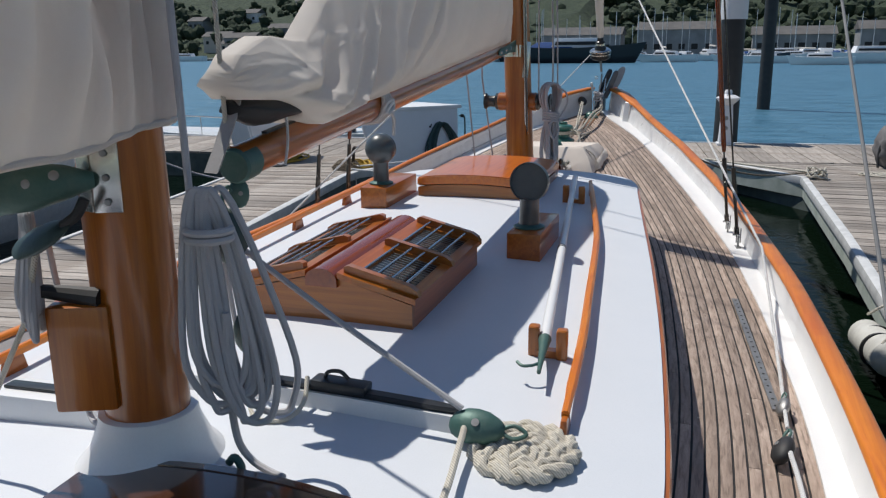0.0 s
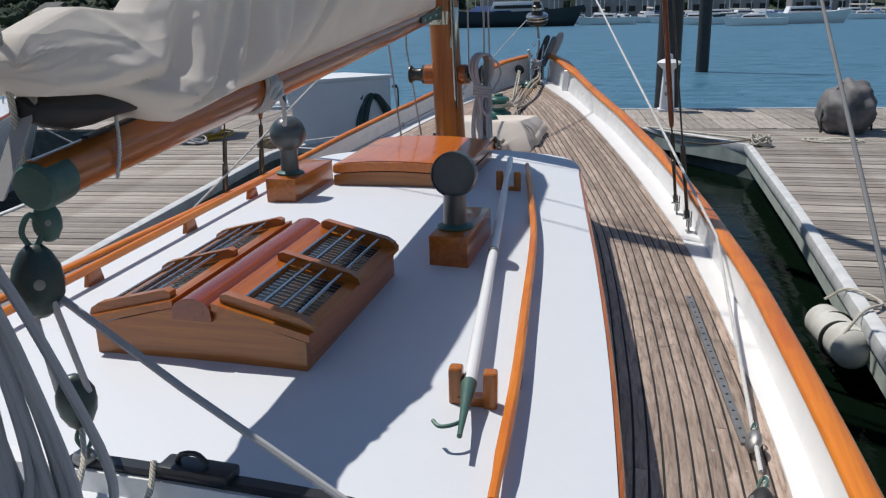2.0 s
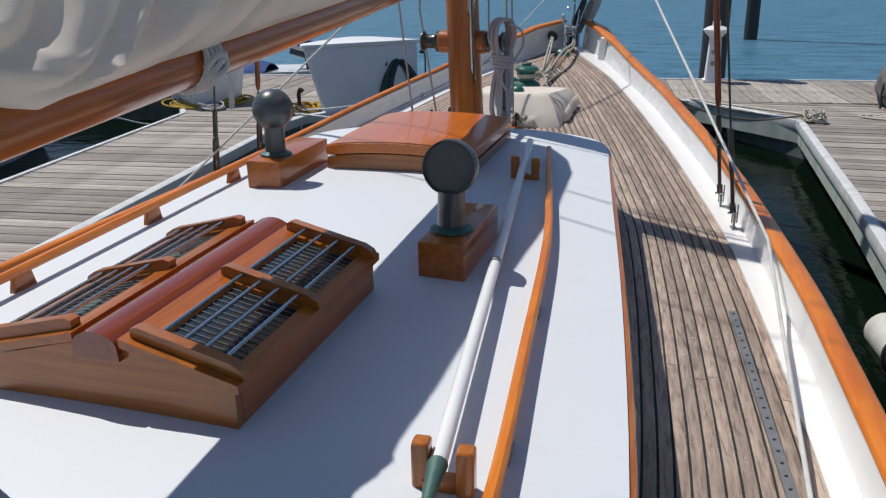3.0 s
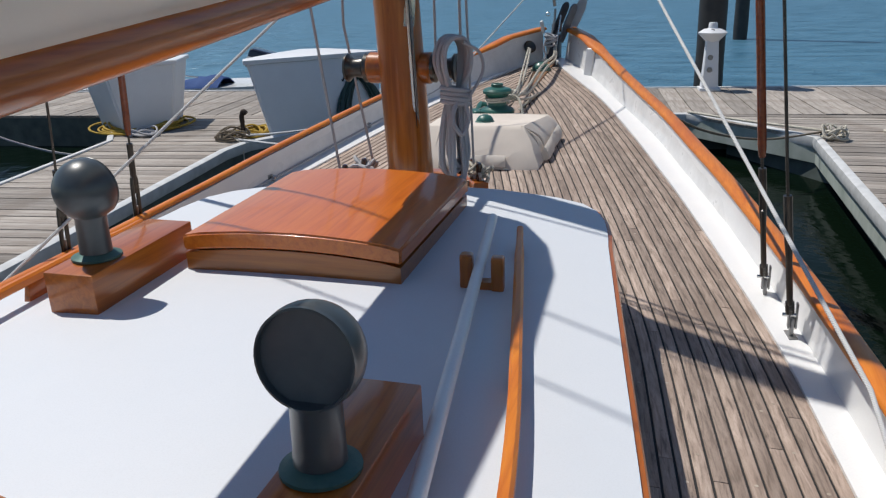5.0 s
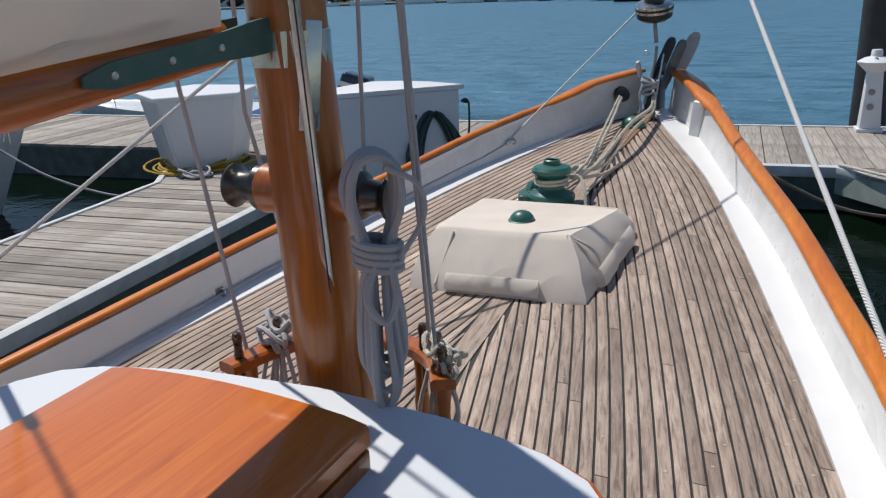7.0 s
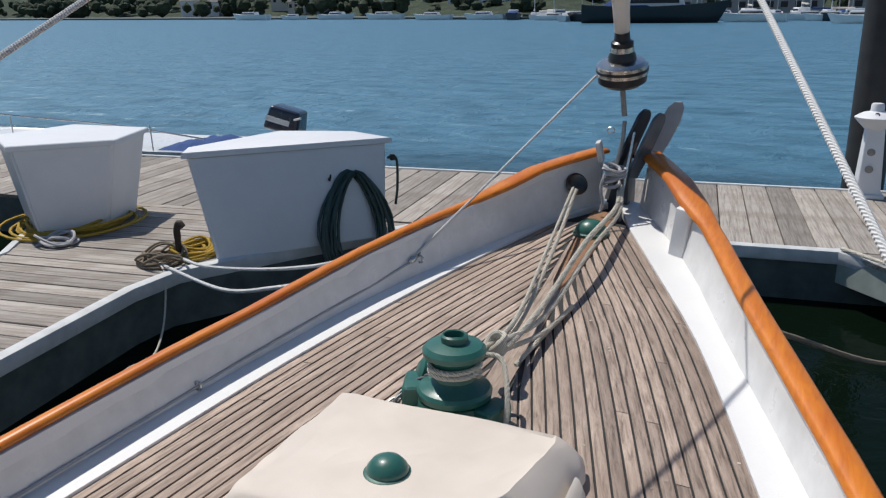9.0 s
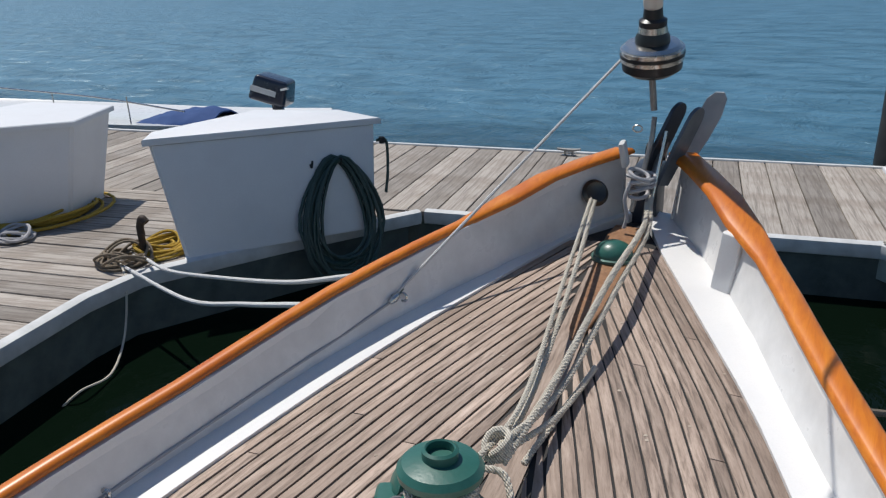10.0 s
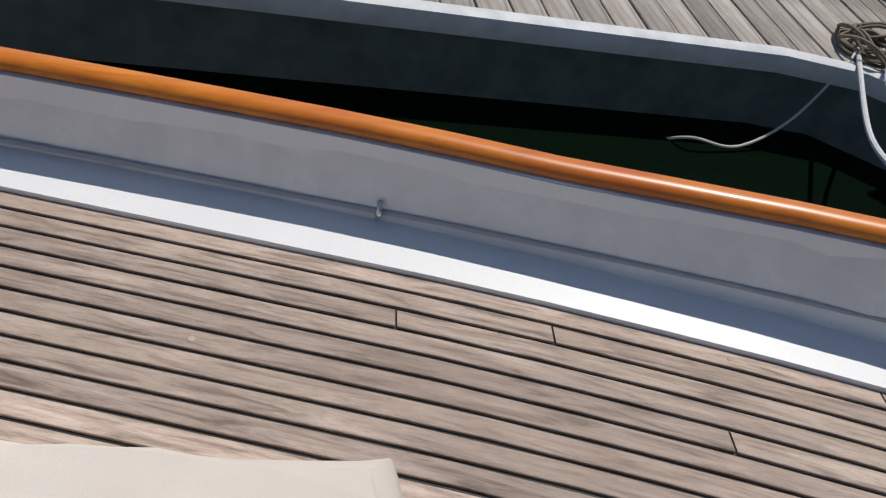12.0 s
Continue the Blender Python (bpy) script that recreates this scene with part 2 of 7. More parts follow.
def water_mat():
    """Calm between the floats, wind ripples beyond; dark and sky reflections put into the colour."""
    m, nt, b = node_mat("harbour water")
    tc = nt.nodes.new("ShaderNodeTexCoord")
    xyz = nt.nodes.new("ShaderNodeSeparateXYZ")
    nt.links.new(tc.outputs["Object"], xyz.inputs[0])
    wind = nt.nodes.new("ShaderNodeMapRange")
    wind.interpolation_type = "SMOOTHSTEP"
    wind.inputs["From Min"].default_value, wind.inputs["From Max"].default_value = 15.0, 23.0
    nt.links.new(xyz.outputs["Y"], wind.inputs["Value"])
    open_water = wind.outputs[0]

    def between(calm, rippled):
        r = nt.nodes.new("ShaderNodeMapRange")
        r.inputs["To Min"].default_value, r.inputs["To Max"].default_value = calm, rippled
        nt.links.new(open_water, r.inputs["Value"])
        return r.outputs[0]

    n1 = noise_tex(nt, tc.outputs["Object"], 1.3, 5, 0.6, 0.8)
    n2 = noise_tex(nt, tc.outputs["Object"], 0.12, 3, 0.5)
    n3 = noise_tex(nt, tc.outputs["Object"], 6.0, 3, 0.5, 0.4)
    n4 = noise_tex(nt, coords(nt, (0.55, 1.3, 1), (0, 0, 24)), 0.9, 6, 0.68, 0.6)
    # blue base brightened to stand for sky reflected off the open water
    sky_blue = mixc(nt, (0.056, 0.160, 0.240), (0.078, 0.200, 0.298), n2)
    # light and dark sides of the ripples painted into the blue through n4
    sky_blue = mixc(nt, (0.022, 0.092, 0.145), sky_blue, ramp(nt, n4, [(0.36, (0, 0, 0)), (0.56, (1, 1, 1))]))
    # near-black by the floats: dark hull and dock reflections painted into the base
    nt.links.new(mixc(nt, (0.0025, 0.0065, 0.0035), sky_blue, open_water), b.inputs["Base Color"])
    nt.links.new(between(0.05, 0.34), b.inputs["Roughness"])
    nt.links.new(between(0.05, 0.9), b.inputs["Specular IOR Level"])
    b.inputs["IOR"].default_value = 1.4
    b.inputs["Specular Tint"].default_value = (0.66, 0.9, 1.0, 1)
    p = bump(nt, b, n1, 0.9, 0.2)
    nt.links.new(between(0.10, 0.9), p.node.inputs["Strength"])
    bump(nt, b, n3, 0.12, 0.03, p)
    return m


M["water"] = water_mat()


def hill_mat():
    m, nt, b = node_mat("wooded hillside")
    v = coords(nt)
    n = noise_tex(nt, v, 0.35, 6, 0.7)
    col = ramp(nt, n, [(0.3, (0.012, 0.022, 0.012)), (0.55, (0.035, 0.055, 0.028)), (0.75, (0.10, 0.11, 0.06))])
    nt.links.new(col, b.inputs["Base Color"])
    b.inputs["Roughness"].default_value = 0.95
    bump(nt, b, n, 1.0, 1.0)
    return m


M["hill"] = hill_mat()

# ---- building helpers ----
ORIGIN = {}


def thing(name, at, label, category, group="", kind=""):
    """An empty at the base of a thing; its parts are built in world places."""
    ob = new(name)
    ob.empty_display_size = 0.05
    ob.location = at
    ORIGIN[ob.name] = Vector(at)
    return tagged(ob, label, category, group, kind)


def mesh_of(bm, name, material, smooth=35.0):
    bmesh.ops.recalc_face_normals(bm, faces=bm.faces[:])
    for f in bm.faces:
        f.smooth = smooth > 0
    if smooth > 0:
        lim = radians(smooth)
        for e in bm.edges:
            e.smooth = len(e.link_faces) == 2 and e.calc_face_angle(0) < lim
    me = bpy.data.meshes.new(name)
    bm.to_mesh(me)
    bm.free()
    me.materials.append(M[material])
    return me


def part(name, bm, material, parent, label="", smooth=35.0):
    """Links a bmesh, built in world places, as one mesh under a thing or a part."""
    o = ORIGIN[parent.name]
    bmesh.ops.translate(bm, verts=bm.verts[:], vec=-o)
    ob = new(name, mesh_of(bm, name, material, smooth))
    ob.parent = parent
    ORIGIN[ob.name] = o
    if label:
        ob["label"] = label
    return ob


def solo(name, bm, material, label, category, at=None, group="", kind="", smooth=35.0):
    """A thing that is one mesh."""
    if at is None:
        xs = [v.co for v in bm.verts]
        at = Vector((sum(v.x for v in xs) / len(xs), sum(v.y for v in xs) / len(xs), min(v.z for v in xs)))
    at = Vector(at)
    bmesh.ops.translate(bm, verts=bm.verts[:], vec=-at)
    ob = new(name, mesh_of(bm, name, material, smooth))
    ob.location = at
    ORIGIN[ob.name] = at
    return tagged(ob, label, category, group, kind)


def box(size, at=(0, 0, 0), rot=(0, 0, 0), bevel=0.0, segs=2, taper=1.0, bm=None):
    """A box whose base centre is at the place; taper narrows its top."""
    own = bmesh.new()
    bmesh.ops.create_cube(own, size=1)
    for v in own.verts:
        k = taper if v.co.z > 0 else 1.0
        v.co = Vector((v.co.x * size[0] * k, v.co.y * size[1] * k, (v.co.z + 0.5) * size[2]))
    if bevel:
        bmesh.ops.bevel(own, geom=own.edges[:] + own.verts[:], offset=bevel, segments=segs, profile=0.6, affect="EDGES")
    own.transform(pose(*at, *rot))
    return join(bm, own)


def join(bm, own):
    if bm is None:
        return own
    me = bpy.data.meshes.new("tmp")
    own.to_mesh(me)
    own.free()
    bm.from_mesh(me)
    bpy.data.meshes.remove(me)
    return bm


def lathe(profile, at=(0, 0, 0), rot=(0, 0, 0), segs=24, bm=None):
    """Turns (radius, height) pairs round the z axis."""
    own = bmesh.new()
    rings = []
    for r, z in profile:
        if r < 1e-5:
            rings.append([own.verts.new((0, 0, z))])
        else:
            rings.append([own.verts.new((r * math.cos(2 * math.pi * i / segs), r * math.sin(2 * math.pi * i / segs), z)) for i in range(segs)])
    for a, b in zip(rings, rings[1:]):
        for i in range(segs):
            j = (i + 1) % segs
            q = [a[i % len(a)], a[j % len(a)], b[j % len(b)], b[i % len(b)]]
            q = [v for k, v in enumerate(q) if v not in q[:k]]
            if len(q) > 2:
                own.faces.new(q)
    for ring in (rings[0], rings[-1]):
        if len(ring) > 2:
            own.faces.new(ring)
    own.transform(pose(*at, *rot))
    return join(bm, own)


def spline(points, steps=8):
    """Catmull-Rom through the points."""
    P = [Vector(p) for p in points]
    P = [P[0] * 2 - P[1]] + P + [P[-1] * 2 - P[-2]]
    out = []
    for a, b, c, d in zip(P, P[1:], P[2:], P[3:]):
        for i in range(steps):
            t = i / steps
            out.append(0.5 * (2 * b + (c - a) * t + (2 * a - 5 * b + 4 * c - d) * t * t + (3 * b - a - 3 * c + d) * t ** 3))
    out.append(P[-2])
    return out


def tube(points, radius, sides=8, bm=None, steps=0, closed=False):
    """A round bar through the points; radius may be a list."""
    own = bmesh.new()
    P = spline(points, steps) if steps else [Vector(p) for p in points]
    n = len(P)
    R = [radius(i / (n - 1)) for i in range(n)] if callable(radius) else [radius] * n
    up = Vector((0.31, 0.23, 0.92))
    rings = []
    for i, p in enumerate(P):
        if closed:
            d = P[(i + 1) % n] - P[i - 1]
        else:
            d = P[min(i + 1, n - 1)] - P[max(i - 1, 0)]
        d = d.normalized() if d.length > 1e-9 else Vector((0, 0, 1))
        u = up - d * up.dot(d)
        if u.length < 0.05:
            u = Vector((1, 0, 0)) - d * d.x
        u.normalize()
        w = d.cross(u)
        up = u
        rings.append([own.verts.new(p + (u * math.cos(2 * math.pi * k / sides) + w * math.sin(2 * math.pi * k / sides)) * R[i]) for k in range(sides)])
    pairs = list(zip(rings, rings[1:])) + ([(rings[-1], rings[0])] if closed else [])
    for a, b in pairs:
        for k in range(sides):
            own.faces.new((a[k], a[(k + 1) % sides], b[(k + 1) % sides], b[k]))
    if not closed:
        own.faces.new(rings[0])
        own.faces.new(rings[-1])
    return join(bm, own)


def sweep(sections, bm=None, caps=True, closed=True):
    """Skins a row of point loops of equal length."""
    own = bmesh.new()
    rings = [[own.verts.new(p) for p in s] for s in sections]
    n = len(rings[0])
    for a, b in zip(rings, rings[1:]):
        for k in range(n if closed else n - 1):
            own.faces.new((a[k], a[(k + 1) % n], b[(k + 1) % n], b[k]))
    if caps and closed:
        own.faces.new(rings[0])
        own.faces.new(rings[-1])
    return join(bm, own)


def slab(outline, z0, z1, bm=None, bevel=0.0):
    """A flat polygon made solid."""
    own = bmesh.new()
    lo = [own.verts.new((x, y, z0)) for x, y in outline]
    hi = [own.verts.new((x, y, z1)) for x, y in outline]
    n = len(lo)
    own.faces.new(lo[::-1])
    top = own.faces.new(hi)
    for i in range(n):
        own.faces.new((lo[i], lo[(i + 1) % n], hi[(i + 1) % n], hi[i]))
    if bevel:
        bmesh.ops.bevel(own, geom=list(top.edges), offset=bevel, segments=2, affect="EDGES")
    return join(bm, own)


def curve1(ys, vs):
    """A smooth curve v(y) through a few stations."""
    def f(y):
        if y <= ys[0]:
            return vs[0]
        if y >= ys[-1]:
            return vs[-1] + (vs[-1] - vs[-2]) / (ys[-1] - ys[-2]) * (y - ys[-1])
        i = max(k for k in range(len(ys) - 1) if ys[k] <= y)
        m = []
        for k in (i, i + 1):
            a, b = max(k - 1, 0), min(k + 1, len(ys) - 1)
            m.append((vs[b] - vs[a]) / (ys[b] - ys[a]))
        h = ys[i + 1] - ys[i]
        t = (y - ys[i]) / h
        return (2 * t ** 3 - 3 * t * t + 1) * vs[i] + (t ** 3 - 2 * t * t + t) * h * m[0] + (3 * t * t - 2 * t ** 3) * vs[i + 1] + (t ** 3 - t * t) * h * m[1]
    return f

# ---- the yacht's lines: deck height, rail and plank edges, cabin edge, all along y ----
deck_z = curve1([-4, 0, 2, 4, 5.8, 7.5, 8.5, 9.5, 10.4, 11], [0.86, 0.85, 0.86, 0.89, 0.96, 1.14, 1.26, 1.385, 1.5, 1.58])
rail_r = curve1([-4, 0, 2, 4, 5, 6, 7, 7.5, 8.5, 9.5, 10.2, 10.7, 11.0], [2.06, 2.26, 2.28, 2.16, 2.045, 1.885, 1.65, 1.51, 1.22, 0.85, 0.60, 0.36, 0.19])
plank_r = curve1([-4, 0, 2, 3, 4, 4.7, 5.6, 6.5, 7.2, 7.6, 8.4, 9.4, 10, 10.55], [1.9, 2.08, 2.1, 2.07, 1.98, 1.90, 1.77, 1.56, 1.373, 1.257, 1.012, 0.67, 0.40, 0.14])
rail_l = curve1([-4, 0, 3.5, 5.3, 6.1, 6.64, 7.5, 8.3, 8.74, 9.47, 10.1, 10.4, 10.83, 11.1], [-1.62, -1.69, -1.69, -1.64, -1.58, -1.51, -1.385, -1.235, -1.13, -0.925, -0.66, -0.505, -0.265, -0.06])
plank_l = curve1([-4, 0, 4, 6.49, 7.14, 7.54, 8.55, 8.8, 9.3, 9.83, 10.38, 10.6], [-1.4, -1.48, -1.5, -1.39, -1.262, -1.18, -0.96, -0.898, -0.755, -0.572, -0.355, -0.255])
cab_r = curve1([-4, 1.19, 2.34, 3.52, 4.63, 5.4], [1.56, 1.58, 1.50, 1.36, 1.2, 1.09])
cab_l = curve1([-4, 1, 3, 4.5, 5.3], [-1.12, -1.12, -1.1, -1.04, -0.98])
BOW = 10.95


def rail_z(y):
    lift = min(max((y - 10.12) / 0.35, 0), 1)
    fore = min(max((y - 8.8) / 1.2, 0), 1)
    return deck_z(y) + 0.22 + 0.05 * fore + 0.07 * lift * lift * (3 - 2 * lift)


def centre(y):
    return 0.5 * (plank_r(y) + plank_l(y))


def deck_at(x, y):
    h = 0.5 * (plank_r(y) - plank_l(y)) + 0.15
    u = max(-1, min(1, (x - centre(y)) / h))
    return deck_z(y) + 0.035 * (1 - u * u)


def cab_at(x, y):
    return 1.30 + 0.042 * (y - 2.3) - 0.055 * ((x - 0.1) / 1.3) ** 2


def stations(a, b, n):
    return [a + (b - a) * i / (n - 1) for i in range(n)]


# hull topsides, one skin from keel line to rail
yacht_hull = thing("yacht_hull", (0, 4, 0), "white painted wooden yacht hull afloat beside grey docks", "boat", kind="structure")
secs_r, secs_l = [], []
for y in stations(-4, BOW, 46):
    zr = rail_z(y) - 0.03
    k = min(1, max(0, (BOW - y) / 5.0)) ** 0.6
    for f, secs, s in ((rail_r, secs_r, 1), (rail_l, secs_l, -1)):
        x, c = f(y), centre(min(y, 10.6))
        low = c + (x - c) * (0.35 + 0.55 * k)
        mid = c + (x - c) * (0.72 + 0.28 * k)
        secs.append([(x - s * 0.015, y, zr), (mid, y - 0.12 * (1 - k), zr * 0.5), (low, y - 0.45 * (1 - k), -0.05), (low - s * 0.06, y - 0.45 * (1 - k), -0.05), (mid - s * 0.07, y - 0.12 * (1 - k), zr * 0.5), (x - s * 0.06, y, zr)])
part("topside", sweep(secs_r), "hull_white", yacht_hull)
part("topside", sweep(secs_l), "hull_white", yacht_hull)

# bulwarks with their waterways
for side, rail, plank, s in (("starboard", rail_r, plank_r, 1), ("port", rail_l, plank_l, -1)):
    ob = thing("bulwark", (rail(5), 5, deck_z(5)), "white painted bulwark with a varnished caprail along the deck", "bulwark", kind="structure")
    secs, cap, way = [], [], []
    for y in stations(-4, BOW, 70):
        x, z0, z1 = rail(y), deck_z(y), rail_z(y)
        p = plank(min(y, 10.58)) if y < 10.58 else plank(10.58) * max(0.0, (BOW - y) / (BOW - 10.58))
        foot = x - s * 0.075 if s * (x - p) > 0.09 else x - s * 0.05
        top = x - s * 0.065
        secs.append([(foot, y, z0 - 0.03), (foot, y, z0 + 0.02), (foot + (top - foot) * 0.15, y, z0 + 0.05), (top, y, z1 - 0.03), (x - s * 0.02, y, z1 - 0.03), (x - s * 0.02, y, z0 - 0.03)])
        w = (0.084 if s > 0 else 0.060) + 0.05 * min(max((y - 10.1) / 0.12, 0), 1)
        i0, i1, t = x - s * (w - 0.004), x + s * (0.012 if s > 0 else 0.004), 0.036 if s > 0 else 0.031
        cap.append([(i0, y, z1 - t + 0.008), (i0, y, z1 - 0.012), (i0 + s * 0.014, y, z1), (i1 - s * 0.014, y, z1), (i1, y, z1 - 0.012), (i1, y, z1 - t + 0.008), (i1 - s * 0.014, y, z1 - t), (i0 + s * 0.014, y, z1 - t)])
        way.append([(p - s * 0.004, y, deck_at(p, y) - 0.03), (p - s * 0.004, y, deck_at(p, y) + 0.012), (foot + s * 0.01, y, z0 + 0.022), (foot + s * 0.01, y, z0 - 0.03)])
    part("inner_wall", sweep(secs), "white", ob)
    part("waterway", sweep(way), "white", ob, "white painted waterway board")
    part("caprail", sweep(cap), "caprail", ob, "orange varnished wooden caprail", 50)
    if s < 0:
        continue
    kx, ky = rail(10.28) - s * 0.125, 10.27
    part("knee", box((0.09, 0.045, rail_z(ky) - deck_z(ky) - 0.04), (kx, ky, deck_z(ky) + 0.015), (0, s * 7, s * -25), 0.015, 3), "white", ob)

# cabin trunk
cabin = thing("cabin_trunk", (0.1, 2, 0.9), "white cabin trunk with a cambered pale blue white roof", "cabin", kind="structure")
outline = [(cab_r(y), y) for y in stations(-4, 5.4, 24)]
outline += [(1.075, 5.55), (1.045, 5.7), (1.0, 5.82), (0.93, 5.9), (0.8, 5.96), (0.5, 6.01), (0.1, 6.02), (-0.35, 5.99), (-0.7, 5.92), (-0.83, 5.86), (-0.92, 5.76), (-0.96, 5.6)]
outline += [(cab_l(y), y) for y in stations(5.3, -4, 22)]
bm = bmesh.new()
lo = [bm.verts.new((x, y, 0.75)) for x, y in outline]
hi = [bm.verts.new((x, y, cab_at(x, y) - 0.03)) for x, y in outline]
for i in range(len(lo)):
    j = (i + 1) % len(lo)
    bm.faces.new((lo[i], lo[j], hi[j], hi[i]))
part("side_wall", bm, "white", cabin)
bm = bmesh.new()
rows = []
for y in stations(-4, 5.3, 36) + [5.4, 5.5, 5.6, 5.7, 5.76, 5.82, 5.86, 5.9, 5.92, 5.94, 5.96, 5.98, 5.99, 6.0, 6.01, 6.02]:
    if y <= 5.4:
        a, b = cab_l(min(y, 5.3)), cab_r(y)
    else:
        b = float(np.interp(y, [5.4, 5.55, 5.7, 5.82, 5.9, 5.96, 6.01, 6.02], [1.09, 1.075, 1.045, 1.0, 0.93, 0.8, 0.5, 0.12]))
        a = float(np.interp(y, [5.3, 5.6, 5.76, 5.86, 5.92, 5.99, 6.02], [-0.98, -0.96, -0.92, -0.83, -0.7, -0.35, 0.08]))
    rows.append([bm.verts.new((a + (b - a) * k / 16, y, cab_at(a + (b - a) * k / 16, y))) for k in range(17)])
for p, q in zip(rows, rows[1:]):
    for k in range(16):
        bm.faces.new((p[k], p[k + 1], q[k + 1], q[k]))
ext = bmesh.ops.extrude_face_region(bm, geom=bm.faces[:])
bmesh.ops.translate(bm, verts=[v for v in ext["geom"] if isinstance(v, bmesh.types.BMVert)], vec=(0, 0, -0.035))
part("roof", bm, "deck_white", cabin, "pale blue white painted cabin roof")
edge = [Vector((x, y, cab_at(x, y) - 0.02)) for x, y in outline]
bm = bmesh.new()
secs = []
for i, p in enumerate(edge):
    d = (edge[min(i + 1, len(edge) - 1)] - edge[max(i - 1, 0)])
    n = Vector((d.y, -d.x, 0)).normalized()
    secs.append([p + n * 0.0 + Vector((0, 0, 0.012)), p + n * 0.016 + Vector((0, 0, 0.010)), p + n * 0.022, p + n * 0.016 - Vector((0, 0, 0.026)), p - Vector((0, 0, 0.03))])
sweep(secs, bm)
part("edge_moulding", bm, "varnish", cabin, "thin varnished wooden edge moulding")
for y in (1.4, 2.9, 4.35):
    x = cab_r(y) + 0.003
    part("portlight", lathe([(0.055, 0), (0.085, 0), (0.085, 0.012), (0.075, 0.018), (0.06, 0.012), (0.055, 0.004)], (x, y, 1.12), (0, 90, -7), 24), "steel", cabin, "round metal portlight")

# laid deck: dark seams under single planks
deck = thing("deck", (0.1, 6, 1.0), "weathered grey teak deck planks with black seams", "deck", kind="structure")
secs = []
for y in stations(-4, 10.8, 60):
    p, q = plank_l(min(y, 10.6)), plank_r(min(y, 10.55))
    if y > 10.55:
        k = max(0.02, (10.85 - y) / 0.3)
        p, q = p * k, q * k
    secs.append([(p + (q - p) * k / 8, y, deck_at(p + (q - p) * k / 8, y) - 0.006) for k in range(9)] + [(q, y, deck_z(y) - 0.08), (p, y, deck_z(y) - 0.08)])
part("seam_bed", sweep(secs), "caulk", deck, "black seam compound under the planks")
PW = 0.052
rnd = random.Random(5)


def along_grain(bm, edge, shift):
    """Lay the grain along the plank's own curve."""
    uv = bm.loops.layers.uv.new("grain")
    for f in bm.faces:
        for l in f.loops:
            x, y, z = l.vert.co
            l[uv].uv = (x - edge(min(max(y, -4), 10.55)), y + shift)
    return bm


def plank_mesh(edge, s, k, y0, y1):
    """One deck plank: k widths in from the edge curve on side s."""
    secs = []
    n = max(4, int((y1 - y0) / 0.22))
    for y in stations(y0, y1, n):
        a, b = edge(y) - s * (k * PW + 0.0046), edge(y) - s * ((k + 1) * PW - 0.0046)
        if s * (b - centre(y)) < 0.052:
            b = centre(y) + s * 0.052
        if s * (a - centre(y)) < 0.056:
            a = centre(y) + s * 0.056
        za, zb = deck_at(a, y), deck_at(b, y)
        secs.append([(a, y, za - 0.012), (a, y, za - 0.001), (a - s * 0.0015, y, za), (b + s * 0.0015, y, zb), (b, y, zb - 0.001), (b, y, zb - 0.012)])
    return along_grain(sweep(secs), edge, 3.7 * k + y0)


for edge, s in ((plank_r, 1), (plank_l, -1)):
    for k in range(0, 40):
        ys = [y for y in stations(-3.9, 10.55, 290) if s * (edge(y) - s * k * PW - centre(y)) > 0.056]
        if s > 0:
            ys = [y for y in ys if not (y < 5.95 and edge(y) - (k + 1) * PW < (cab_r(min(y, 5.4)) if y < 5.5 else 1.0) - 0.06)]
        else:
            ys = [y for y in ys if not (y < 5.95 and edge(y) + (k + 1) * PW > (cab_l(min(y, 5.3)) if y < 5.5 else -0.9) + 0.06)]
        if len(ys) < 6:
            continue
        y0, y1 = ys[0], ys[-1]
        cuts = [y0]
        y = y0 + rnd.uniform(0.8, 2.6)
        while y < y1 - 0.5:
            cuts.append(y)
            y += rnd.uniform(1.6, 3.2)
        cuts.append(y1)
        for a, b in zip(cuts, cuts[1:]):
            part("plank", plank_mesh(edge, s, k, a + 0.002, b - 0.002), "teak", deck)
secs = []
for y in stations(6.05, 10.35, 16):
    c = centre(y)
    z = deck_at(c, y)
    secs.append([(c - 0.05, y, z - 0.012), (c - 0.05, y, z), (c + 0.05, y, z), (c + 0.05, y, z - 0.012)])
part("king_plank", along_grain(sweep(secs), centre, 0.0), "teak", deck, "wider weathered teak king plank")

# bungs over the fastenings
bm = bmesh.new()
for edge, s in ((plank_r, 1), (plank_l, -1)):
    for k in range(30):
        for _ in range(9):
            y = rnd.uniform(0.5, 10.3)
            x = edge(y) - s * (k + 0.5) * PW
            if s * (x - centre(y)) < 0.08 or (y < 6.05 and x < cab_r(min(y, 5.4)) + 0.02):
                continue
            lathe([(0.0065, -0.004), (0.0065, 0.0008), (0, 0.001)], (x, y, deck_at(x, y)), (0, 0, 0), 8, bm)
tagged(part("bungs", bm, "bung", deck, "small round wooden bungs"), kind="stuff")

# water and far shore
bm = bmesh.new()
bmesh.ops.create_grid(bm, x_segments=1, y_segments=1, size=2500)
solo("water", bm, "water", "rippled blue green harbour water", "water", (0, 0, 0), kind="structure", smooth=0)

